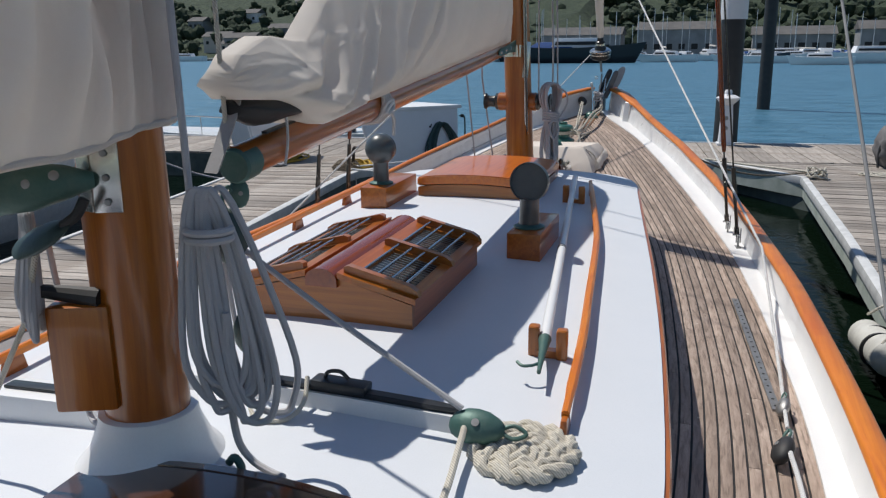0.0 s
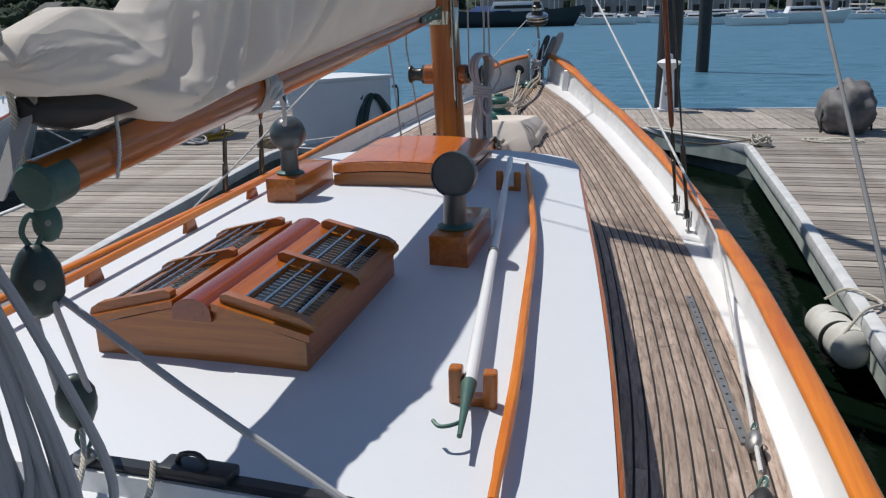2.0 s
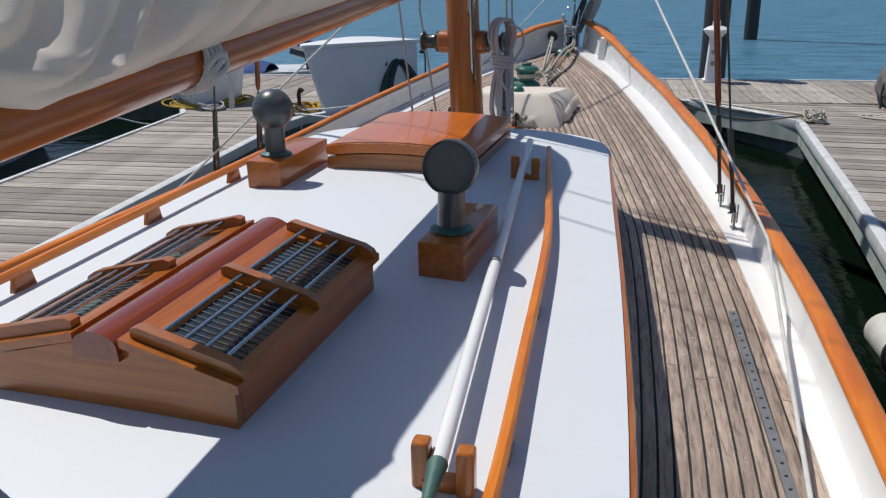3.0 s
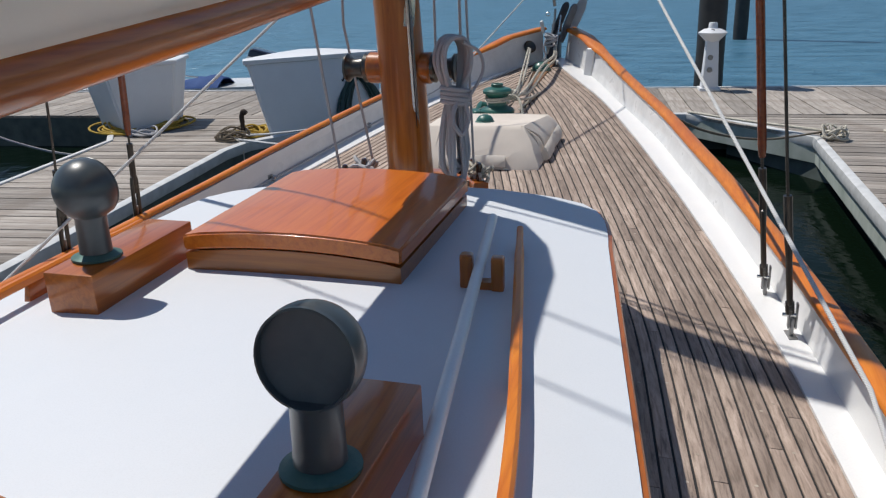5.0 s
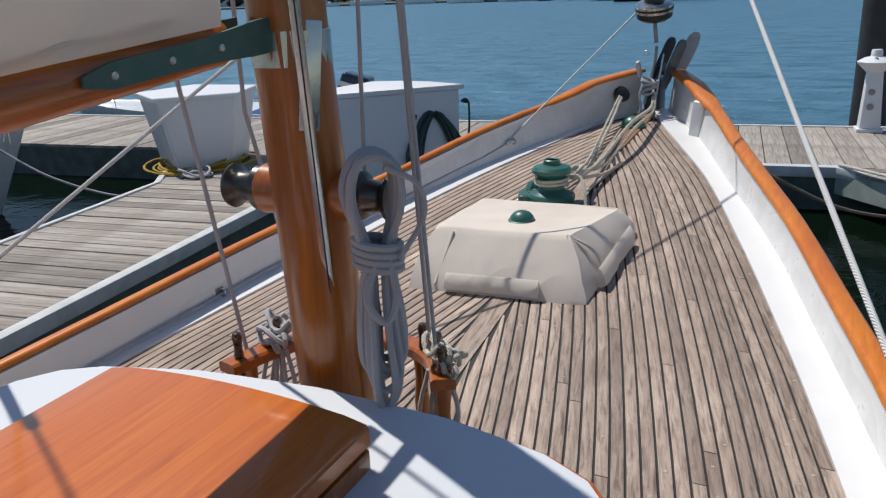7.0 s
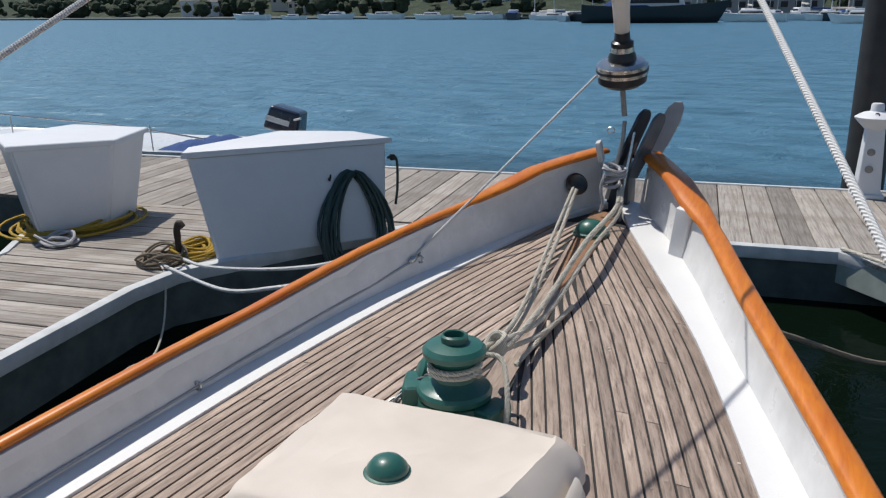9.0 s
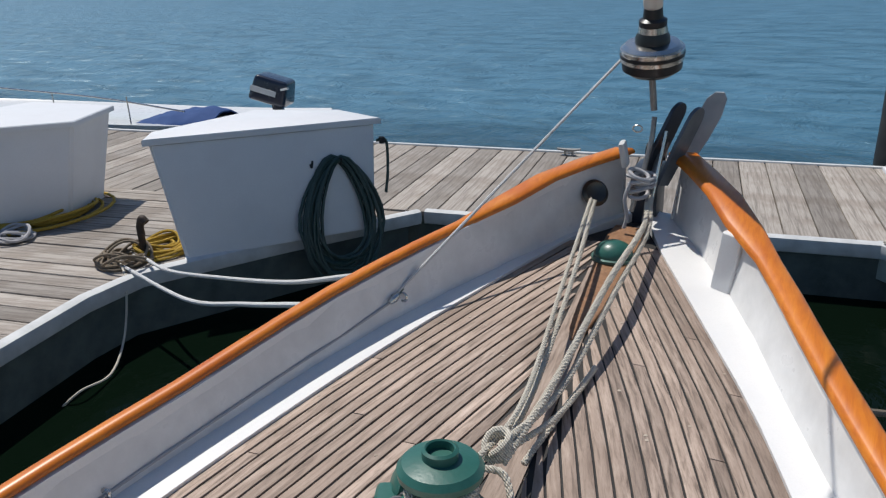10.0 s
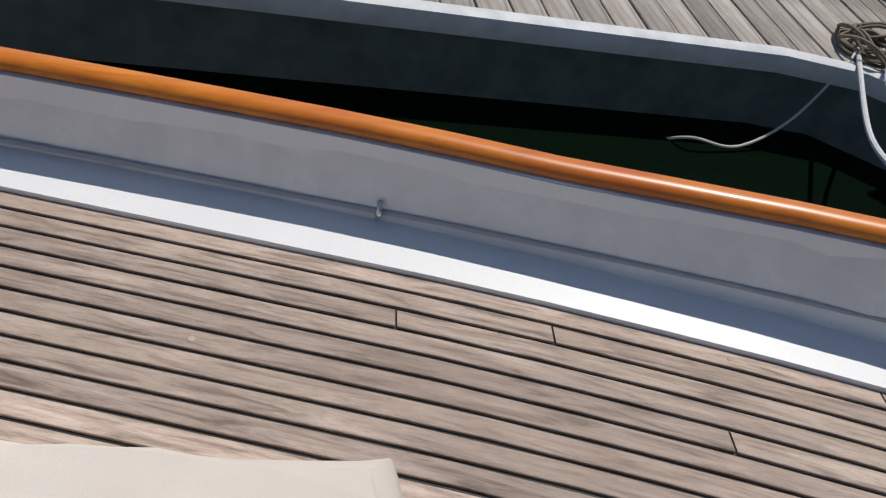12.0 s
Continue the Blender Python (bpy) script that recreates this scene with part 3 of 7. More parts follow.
# ---- docks ----
def clip_poly(poly, nx, ny, d):
    """The part of a polygon where nx*x + ny*y <= d."""
    out = []
    for (x0, y0), (x1, y1) in zip(poly, poly[1:] + poly[:1]):
        a, b = nx * x0 + ny * y0 - d, nx * x1 + ny * y1 - d
        if a <= 0:
            out.append((x0, y0))
        if a * b < 0:
            t = a / (a - b)
            out.append((x0 + (x1 - x0) * t, y0 + (y1 - y0) * t))
    return out


DOCK_Z = 0.5


def dock(name, label, outline, along, board, side_mat, rim_edges, near, gap=0.013, skirt=0.0):
    """A float with boards laid along a direction; near(x, y) picks the boards that are single parts."""
    cx, cy = sum(p[0] for p in outline) / len(outline), sum(p[1] for p in outline) / len(outline)
    ob = thing(name, (cx, cy, 0), label, "dock", kind="structure")
    if skirt:
        part("fascia", slab(outline, DOCK_Z - skirt, DOCK_Z - 0.045), side_mat, ob, "pale painted fascia board under the planks")
        inner = [(cx + (x - cx) * 0.72, cy + (y - cy) * 0.96) for x, y in outline]
        part("float", slab(inner, -0.35, DOCK_Z - skirt), "dock_side", ob, "dark float set back under the fascia")
    else:
        part("float", slab(outline, -0.35, DOCK_Z - 0.045), side_mat, ob, "weathered float side below the boards")
    ux, uy = math.cos(radians(along)), math.sin(radians(along))
    nx, ny = -uy, ux
    ds = [nx * x + ny * y for x, y in outline]
    rest = bmesh.new()
    d, count = min(ds), 0
    rr = random.Random(len(outline) * 7 + int(along))
    while d < max(ds):
        w = board * rr.uniform(0.97, 1.03)
        poly = clip_poly(clip_poly(list(outline), nx, ny, d + w - gap), -nx, -ny, -d)
        d += w
        if len(poly) < 3:
            continue
        mx, my = sum(p[0] for p in poly) / len(poly), sum(p[1] for p in poly) / len(poly)
        z = DOCK_Z + rr.uniform(-0.004, 0.004)
        if near(mx, my) and count < 290:
            own = slab(poly, z - 0.04, z, None, 0.004)
            o = Vector((mx, my, z))
            bmesh.ops.translate(own, verts=own.verts[:], vec=-o)
            bmesh.ops.rotate(own, verts=own.verts[:], cent=(0, 0, 0), matrix=Matrix.Rotation(radians(90 - along), 3, "Z"))
            b = new("board", mesh_of(own, "board", "dock_wood", 0))
            b.parent = ob
            b.location = o - ORIGIN[ob.name]
            b.rotation_euler = (0, 0, radians(along - 90))
            count += 1
        else:
            slab(poly, z - 0.04, z, rest)
    if rest.verts:
        tagged(part("far_boards", rest, "dock_wood", ob, smooth=0), kind="stuff")
    else:
        rest.free()
    for pts in rim_edges:
        secs = []
        P = [Vector((*p, 0)) for p in pts]
        for i, p in enumerate(P):
            dd = (P[min(i + 1, len(P) - 1)] - P[max(i - 1, 0)]).normalized()
            n = Vector((dd.y, -dd.x, 0))
            secs.append([p + n * a + Vector((0, 0, z)) for a, z in ((-0.05, DOCK_Z + 0.004), (-0.045, DOCK_Z + 0.018), (0.0, DOCK_Z + 0.022), (0.04, DOCK_Z + 0.008), (0.05, DOCK_Z - 0.05), (0.035, DOCK_Z - 0.11), (0.012, DOCK_Z - 0.12))])
        part("rub_strip", sweep(secs), "dock_rim", ob, "white vinyl rub strip")
    return ob


# main walkway beyond the bow, a finger on each hand, with corner gussets
main_near = lambda x: 14.15 + 0.12 * x
main_far = lambda x: 17.05 + 0.12 * x
dock("main_dock", "weathered grey timber walkway dock across the bow", [(-30, main_near(-30)), (40, main_near(40)), (40, main_far(40)), (-30, main_far(-30))], 96.8, 0.29, "dock_side", [[(40, main_far(40)), (-30, main_far(-30))], [(-2.6, main_near(-2.6)), (1.5, main_near(1.5))]], lambda x, y: -12 < x < 9)
dock("finger_dock", "weathered grey timber finger dock to port", [(-4.02, 10.95), (-4.02, 11.4), (-2.75, 13.75), (-7.4, 13.3), (-5.95, 11.3), (-5.9, 11.0), (-4.2, 2.0), (-3.45, -3.0), (-1.8, -3.0)], 8, 0.205, "dock_side", [[(-1.8, -3.0), (-3.0, 4.6), (-4.02, 10.95), (-4.0, 11.5), (-3.4, 12.6), (-2.65, 13.8)], [(-7.4, 13.3), (-5.95, 11.3), (-4.2, 2.0), (-3.45, -3.0)]], lambda x, y: y > 1)
dock("finger_dock", "weathered grey timber finger dock to starboard", [(2.88, 12.7), (2.97, 8.5), (3.0, -3), (5.4, -3), (5.2, 14.6), (1.35, 14.35)], 2, 0.165, "dock_side_r", [[(1.35, 14.35), (1.9, 13.9), (2.88, 12.72), (2.97, 8.5), (3.0, -3)]], lambda x, y: y > 3, skirt=0.30)

# timber piles behind the walkway
for x, y, r, capped in ((1.72, 17.7, 0.24, True), (3.15, 35.0, 0.25, False)):
    ob = thing("mooring_pile", (x, y, -1), "black wrapped round mooring pile standing in the water", "pile", "harbour piles")
    part("post", lathe([(r, -1), (r, 0.1), (r * 1.03, 0.5), (r, 1.0), (r * 0.99, 8.5 if not capped else 3.35)], (x, y, 0), segs=28), "pile", ob)
    if capped:
        part("cap", lathe([(r * 1.12, 3.0), (r * 1.12, 3.4), (0.02, 3.75)], (x, y, 0), segs=28), "box_white", ob, "white conical pile cap")

# far shore: quay, wooded hill with houses, moored boats
bm = bmesh.new()
hr = random.Random(11)
rows = []
for i in range(60):
    x = -420 + i * 16
    rows.append([bm.verts.new((x, 260 + k * 14 + 30 * math.sin(i * 0.21), -1 + (0 if k == 0 else (k * (2.9 if x < -40 else 0.9) + 3 * noise.noise(Vector((i * 0.16, k * 0.3, 0))) + hr.uniform(-0.9, 0.9)) * (1.0 if x < 60 else 0.75)))) for k in range(14)])
for p, q in zip(rows, rows[1:]):
    for k in range(13):
        bm.faces.new((p[k], p[k + 1], q[k + 1], q[k]))
solo("backdrop_hill", bm, "hill", "wooded hillside across the harbour", "hill", (0, 240, 0), kind="structure")

# ---- on the cabin roof ----
def skylight():
    x0, x1, y0, y1 = -0.335, 0.485, 2.32, 3.27
    xm = 0.5 * (x0 + x1)
    zb = cab_at(x1, 2.7) - 0.01
    ob = thing("skylight", (xm, 2.76, zb), "varnished gabled skylight with metal bars over dark glass", "skylight")
    base = lambda y: cab_at(xm, y) - 0.025
    e, r = 0.125, 0.225
    for y, t in ((y0, 0.028), (y1 - 0.028, 0.028)):
        b = base(y)
        prof = [(x0, b - 0.02), (x1, b - 0.02), (x1, b + e), (xm + 0.09, b + r - 0.015), (xm - 0.09, b + r - 0.015), (x0, b + e)]
        part("gable_board", sweep([[(x, y, z) for x, z in prof], [(x, y + t, z) for x, z in prof]]), "varnish_x", ob)
    for x in (x0, x1 - 0.026):
        a, b = base(y0), base(y1)
        part("side_board", sweep([[(x, y, z - 0.02), (x + 0.026, y, z - 0.02), (x + 0.026, y, z + e), (x, y, z + e)] for y, z in ((y0 + 0.03, a), (y1 - 0.03, b))]), "varnish", ob)
    # ridge cap
    secs = []
    for y in stations(y0 - 0.02, y1 + 0.02, 8):
        z = base(y) + r - 0.045
        secs.append([(xm + 0.075 * math.cos(a), y, z + 0.03 + 0.05 * max(0, math.sin(a)) - (0.03 if k in (0, 10) else 0)) for k, a in enumerate([math.pi * j / 10 for j in range(11)])])
    part("ridge_cap", sweep(secs), "varnish_red", ob, "glossy red brown ridge cap")
    for s in (1, -1):
        xa, xb = xm + s * 0.075, (x1 + 0.02 if s > 0 else x0 - 0.02)
        def at(u, y, up=0.0):
            return Vector((xa + (xb - xa) * u, y, base(y) + (r - 0.005) + (e + 0.012 - r) * u + up))
        def plate(u0, u1, ya, yb, lo, hi):
            return sweep([[at(u0, y, lo), at(u1, y, lo), at(u1, y, hi), at(u0, y, hi)] for y in (ya, yb)])
        lid = part("lid", plate(0.0, 0.2, y0 - 0.015, y1 + 0.015, 0.0, 0.026), "varnish", ob)
        part("lid_rail", plate(0.86, 1.0, y0 - 0.015, y1 + 0.015, 0.0, 0.026), "varnish", lid)
        for ya, yb in ((y0 - 0.015, y0 + 0.075), (2.765, 2.835), (y1 - 0.075, y1 + 0.015)):
            part("lid_stile", plate(0.2, 0.86, ya, yb, 0.0, 0.026), "varnish_x", lid)
        for ya, yb in ((y0 + 0.075, 2.765), (2.835, y1 - 0.075)):
            part("pane", plate(0.2, 0.86, ya, yb, 0.002, 0.008), "pane_dark", lid, "dark glass pane")
            n = 13
            for k in range(n):
                y = ya + (yb - ya) * (k + 0.5) / n
                part("guard_wire", tube([at(0.22, y, 0.012), at(0.84, y + 0.012, 0.012)], 0.0014, 4), "wire_dull", lid)
        for y in (y0 + 0.03, 2.80, y1 - 0.03):
            prof = [at(0.06, y, 0.026), at(0.06, y, 0.05), at(0.12, y, 0.062), at(0.9, y, 0.062), at(0.99, y, 0.05), at(1.02, y, 0.026)]
            part("batten", sweep([[p + Vector((0, -0.019, 0)) for p in prof], [p + Vector((0, 0.019, 0)) for p in prof]]), "varnish_x", lid, "raised varnished bar bearer")
        for u in (0.27, 0.45, 0.63, 0.81):
            part("guard_bar", tube([at(u, y0 + 0.02, 0.052), at(u, y1 - 0.02, 0.052)], 0.006, 8), "steel", lid, "thin metal guard bar")
    return ob


skylight()


def fore_hatch():
    x0, x1, y0, y1 = -0.425, 0.43, 4.82, 5.73
    ob = thing("hatch", (0.01, 5.28, cab_at(0, 5.28)), "glossy orange varnished wooden hatch with a cambered lid", "hatch")
    b = cab_at(0.44, y0) - 0.02
    for name, lo, hi, g, mat in (("coaming", -0.01, 0.085, 0.0, "varnish_x"), ("lid", 0.091, 0.155, 0.006, "varnish_x")):
        secs = []
        for y in stations(y0 - g, y1 + g, 9):
            d = 0.034 * (y - y0)
            top, bot = [], []
            for k in range(13):
                u = k / 12
                x = x0 - g + (x1 - x0 + 2 * g) * u
                c = 0.028 * (1 - (2 * u - 1) ** 2)
                soft = -0.006 if k in (0, 12) else 0
                top.append((x, y, b + d + hi + c + soft))
                bot.append((x, y, b + d + lo + (c if name == "lid" else 0.0)))
            secs.append(top + bot[::-1])
        me = part(name, sweep(secs), mat if name == "coaming" else "varnish_hatch", ob)
        if name == "lid":
            bmm = bmesh.new()
            bmm.from_mesh(me.data)
            ed = [e for e in bmm.edges if len(e.link_faces) == 2 and e.calc_face_angle(0) > 0.9]
            bmesh.ops.bevel(bmm, geom=ed, offset=0.008, segments=2, affect="EDGES")
            bmm.to_mesh(me.data)
            bmm.free()
    part("inner_seal", box((0.8, 0.86, 0.05), (0.01, 5.28, b + 0.07)), "rubber", ob)
    return ob


fore_hatch()


def cowl_vent(cx, cy, box_x, box_y, cowl, facing, label):
    zb = cab_at(cx, cy) - 0.015
    ob = thing("cowl_vent", (cx, cy, zb), label, "vent", "cowl vents on the cabin roof")
    (xa, xb), (ya, yb) = box_x, box_y
    part("box", box((xb - xa, yb - ya, 0.165), (0.5 * (xa + xb), 0.5 * (ya + yb), zb - 0.01), (1.9, 0, 0), 0.006), "varnish", ob, "varnished wooden dorade box")
    x, y, z = cowl
    part("flange", lathe([(0.085, 0), (0.085, 0.008), (0.07, 0.014), (0.058, 0.02)], (x, y, zb + 0.152), segs=28), "bronze", ob, "greenish bronze deck ring")
    R = 0.108
    part("pipe", lathe([(0.056, 0), (0.054, 0.06), (0.053, z - zb - 0.152 - R * 0.95), (0.060, z - zb - 0.152 - R * 0.84)], (x, y, zb + 0.155), segs=28), "vent_grey", ob)
    # bowl: a hollow sphere cut open on one side, with a thin lip
    prof = [(R * math.sin(q), -R * math.cos(q)) for q in [radians(d) for d in range(0, 110, 6)]]
    lip = prof[-1]
    prof += [(lip[0] + 0.002, lip[1] + 0.003), (lip[0] - 0.003, lip[1] + 0.004)]
    prof += [((R - 0.006) * math.sin(q), -(R - 0.006) * math.cos(q)) for q in [radians(d) for d in range(106, -2, -8)]]
    part("cowl", lathe(prof, (x, y, z), (facing, 0, 0), 40), "vent_grey", ob, "dark grey round cowl bowl", 60)
    inner = [((R - 0.0065) * math.sin(q), -(R - 0.0065) * math.cos(q)) for q in [radians(d) for d in range(100, -4, -8)]]
    part("cowl_lining", lathe([(r, h + 0.0008) for r, h in inner][:-1] + [(0.0, -R + 0.0073)], (x, y, z), (facing, 0, 0), 40), "vent_grey_lit", ob, "smooth inside of the cowl, its grey lightened as if lit", 60)
    return ob


cowl_vent(0.70, 3.7, (0.60, 0.782), (3.44, 3.97), (0.685, 3.6, 1.735), 84, "dark grey cowl vent facing aft on a varnished box")
cowl_vent(-0.6, 4.7, (-0.695, -0.50), (4.40, 4.99), (-0.605, 4.56, 1.765), -84, "dark grey cowl vent facing forward on a varnished box")


def boat_hook():
    a, b = Vector((1.065, 2.22, cab_at(1.06, 2.2) + 0.075)), Vector((0.63, 5.38, cab_at(0.63, 5.38) + 0.075))
    ob = thing("boat_hook", (0.85, 3.7, cab_at(0.85, 3.7)), "long white boat hook with a green bronze tip on chocks", "boat hook")
    part("pole", tube([a + (b - a) * k / 10 for k in range(11)], lambda t: 0.0225 - 0.003 * t, 16), "white", ob)
    part("band", tube([a + (b - a) * 0.395, a + (b - a) * 0.405], 0.0245, 16), "galv", ob)
    d = (a - b).normalized()
    tip = a + d * 0.24
    part("ferrule", tube([a - d * 0.03, a + d * 0.03, a + d * 0.10, tip], lambda t: 0.026 - 0.018 * t, 14), "bronze", ob, "green bronze ferrule")
    part("hook", tube([tip - d * 0.05, tip - d * 0.02 + Vector((-0.03, 0, 0)), tip + Vector((-0.065, 0.01, 0.0)), tip - d * 0.03 + Vector((-0.085, 0.0, 0.004))], 0.006, 8, None, 5), "bronze", ob)
    part("spike", tube([tip - d * 0.02, tip + d * 0.03], 0.008, 8), "bronze", ob)
    return ob


boat_hook()
for (xa, xb), y in (((1.015, 1.125), 2.27), ((0.655, 0.765), 4.87)):
    ob = thing("pole_chock", (0.5 * (xa + xb), y, cab_at(xa, y)), "pair of small varnished wooden chocks holding the boat hook", "chock", "boat hook chocks")
    for x in (xa, xb):
        part("cheek", box((0.045, 0.05, 0.125), (x, y, cab_at(x, y) - 0.006), (0, 0, 6), 0.012, 3), "varnish_z", ob)
    part("foot", box((0.1, 0.045, 0.03), (0.5 * (xa + xb), y, cab_at(xa, y) - 0.006), (0, 0, 6)), "varnish_z", ob)

# handrails
def handrail(pts, feet, label):
    ob = thing("handrail", pts[len(pts) // 2], label, "handrail", "cabin roof handrails")
    P = spline(pts, 6)
    secs = []
    for i, p in enumerate(P):
        d = (P[min(i + 1, len(P) - 1)] - P[max(i - 1, 0)]).normalized()
        n = Vector((d.y, -d.x, 0)).normalized()
        k = 1.0 if 1 < i < len(P) - 2 else 0.75
        secs.append([p + n * a * k + Vector((0, 0, z * k)) for a, z in ((-0.017, 0.004), (-0.017, 0.026), (-0.008, 0.034), (0.008, 0.034), (0.017, 0.026), (0.017, 0.004), (0.01, -0.002), (-0.01, -0.002))])
    part("bar", sweep(secs), "caprail", ob)
    for t in feet:
        p = P[int(t * (len(P) - 1))]
        q = P[min(int(t * (len(P) - 1)) + 1, len(P) - 1)]
        yaw = math.degrees(math.atan2(-(q - p).x, (q - p).y))
        b = cab_at(p.x, p.y) - 0.008
        part("foot", box((0.03, 0.12, p.z - b + 0.01), (p.x, p.y, b), (0, 0, yaw), 0.008, 2, 0.72), "varnish", ob)


handrail([(x, y, cab_at(x, y) + 0.045) for x, y in ((1.24, 1.72), (1.195, 2.3), (1.14, 2.81), (1.03, 3.78), (0.915, 4.45), (0.752, 5.33))], (0.03, 0.27, 0.5, 0.74, 0.97), "long curved varnished handrail along the cabin roof edge")
handrail([(x, y, cab_at(x, y) + 0.06) for x, y in ((-0.87, 0.9), (-0.875, 1.9), (-0.87, 3.0), (-0.87, 4.2), (-0.86, 5.15))], (0.03, 0.2, 0.37, 0.525, 0.69, 0.84, 0.97), "varnished handrail on scalloped feet along the cabin roof")

# companion slide in front of the cockpit
ob = thing("companion_slide", (0.35, 0.2, cab_at(0.35, 0.2)), "dark glossy varnished companionway slide on the cabin roof", "hatch")
secs = []
for y in stations(-1.6, 1.04, 6):
    secs.append([(x, y, cab_at(0.35, y) + 0.065 - 0.05 * ((x - 0.47) / 0.5) ** 2) for x in stations(-0.04, 0.98, 11)] + [(0.98, y, cab_at(0.98, y) - 0.02), (-0.04, y, cab_at(-0.04, y) - 0.02)])
part("slide", sweep(secs), "varnish_dark", ob)
part("front_lip", sweep([[(x, 1.03 - 0.02 * ((x - 0.47) / 0.5) ** 2, cab_at(0.35, 0.9) + 0.03), (x, 1.06 - 0.02 * ((x - 0.47) / 0.5) ** 2, cab_at(0.35, 0.9) + 0.03), (x, 1.06 - 0.02 * ((x - 0.47) / 0.5) ** 2, cab_at(0.35, 0.9) + 0.074 - 0.05 * ((x - 0.47) / 0.5) ** 2), (x, 1.03, cab_at(0.35, 0.9) + 0.074 - 0.05 * ((x - 0.47) / 0.5) ** 2)] for x in stations(-0.04, 0.98, 11)]), "varnish_dark", ob)

# ---- masts, booms and sails ----
def mast(name, x, y, z0, z1, r0, r1, label, rake=0.0, lean=0.0):
    ob = thing(name, (x, y, z0), label, "mast")
    P = [Vector((x + lean * (k / 10 - 0.1), y - rake * k / 10, z0 + (z1 - z0) * k / 10)) for k in range(11)]
    part("spar", tube(P, lambda t: r0 + (r1 - r0) * t, 24), "varnish_z", ob)
    return ob


MX, MY = -0.008, 6.22
main = mast("main_mast", MX, MY, 0.95, 9.95, 0.118, 0.08, "tall glossy orange varnished wooden main mast", 0.2, -0.36)
part("collar", lathe([(0.19, 0), (0.19, 0.02), (0.15, 0.05), (0.132, 0.06)], (MX, MY, deck_at(MX, MY) - 0.005)), "bronze", main, "bronze deck collar")
part("sail_track", box((0.032, 0.014, 5.0), (MX + 0.080, MY - 0.090, 1.70), (1.2, -2.2, 38), 0.003), "steel", main, "metal sail track")
part("track_groove", box((0.0045, 0.003, 5.0), (MX + 0.0848, MY - 0.0962, 1.71), (1.2, -2.2, 38)), "black_metal", main)
for k in range(12):
    part("track_screw", lathe([(0.004, 0), (0.003, 0.002)], (MX + 0.0852 - 0.0038 * k, MY - 0.0975 - 0.002 * k, 1.76 + k * 0.1), (90, 0, 38), 8), "black_metal", main)
# gooseneck band and fittings
part("gooseneck_band", lathe([(0.108, 0), (0.115, 0.004), (0.115, 0.10), (0.108, 0.104)], (MX - 0.025, MY - 0.03, 2.37), segs=28), "steel", main, "polished steel gooseneck band")
part("side_plate", box((0.012, 0.06, 0.30), (MX + 0.064, MY - 0.105, 2.20), (-7, -2.3, -40), 0.004), "steel", main, "slanted steel tang plate")
# winches, each on a wooden pad
for s, x0 in ((-1, MX - 0.122), (1, MX + 0.09)):
    w = part("winch_pad", lathe([(0.075, -0.02), (0.078, 0.05), (0.07, 0.06)], (x0, MY - 0.01, 2.0), (0, s * 90, 0), 24), "varnish_z", main)
    part("winch_drum", lathe([(0.07, 0), (0.072, 0.02), (0.05, 0.035), (0.046, 0.08), (0.052, 0.10), (0.07, 0.115), (0.068, 0.125), (0.03, 0.128), (0.028, 0.118), (0.0, 0.118)], (x0 + s * 0.058, MY - 0.01, 2.0), (0, s * 90, 0), 28), "winch", w, "dark metal winch drum")



def boom_z(y):
    return 2.102 + 0.0865 * (y - 1.9)


def boom_x(y):
    return 0.235 - 0.052 * y


boom = thing("main_boom", (0, 4, boom_z(4)), "varnished wooden main boom under the furled sail", "boom")
secs = []
for y in stations(1.60, 5.93, 15):
    k = 0.82 + 0.18 * math.sin(math.pi * min(1, max(0, (y - 1.60) / 4.33)))
    x = boom_x(y)
    secs.append([(x + 0.062 * k * math.cos(a), y, boom_z(y) + 0.072 * k * math.sin(a)) for a in [2 * math.pi * j / 20 for j in range(20)]])
part("spar", sweep(secs), "varnish", boom, smooth=50)
part("sail_slot", box((0.02, 4.0, 0.012), (boom_x(3.8), 3.8, boom_z(3.8) + 0.066), (5.2, 0, 3.0)), "black_metal", boom, "black sail track on the boom")
for s in (1, -1):
    part("gooseneck_strap", sweep([[(boom_x(y) + s * 0.058, y, boom_z(y) - h), (boom_x(y) + s * 0.068, y, boom_z(y) - h), (boom_x(y) + s * 0.068, y, boom_z(y) + h), (boom_x(y) + s * 0.058, y, boom_z(y) + h)] for y, h in ((5.42, 0.012), (5.5, 0.028), (5.8, 0.03), (6.02, 0.045), (6.1, 0.045))]), "bronze", boom, "green bronze gooseneck strap")
    for y in (5.5, 5.68, 5.86):
        part("strap_bolt", lathe([(0.011, 0), (0.009, 0.006), (0, 0.007)], (boom_x(y) + s * 0.068, y, boom_z(y)), (0, s * 90, 0), 10), "steel", boom)
part("end_fitting", lathe([(0.05, 0), (0.06, 0.01), (0.06, 0.1), (0.052, 0.11)], (boom_x(1.7), 1.70, boom_z(1.64)), (96, 0, 3), 22), "bronze", boom, "green bronze boom end cap")


def fold(s, width, depth):
    """One sharp crease with soft shoulders; s is the distance across it."""
    k = abs(s) / width
    return -depth * max(0.0, 1 - k) ** 1.6 + 0.45 * depth * math.exp(-((k - 1.4) / 0.6) ** 2)


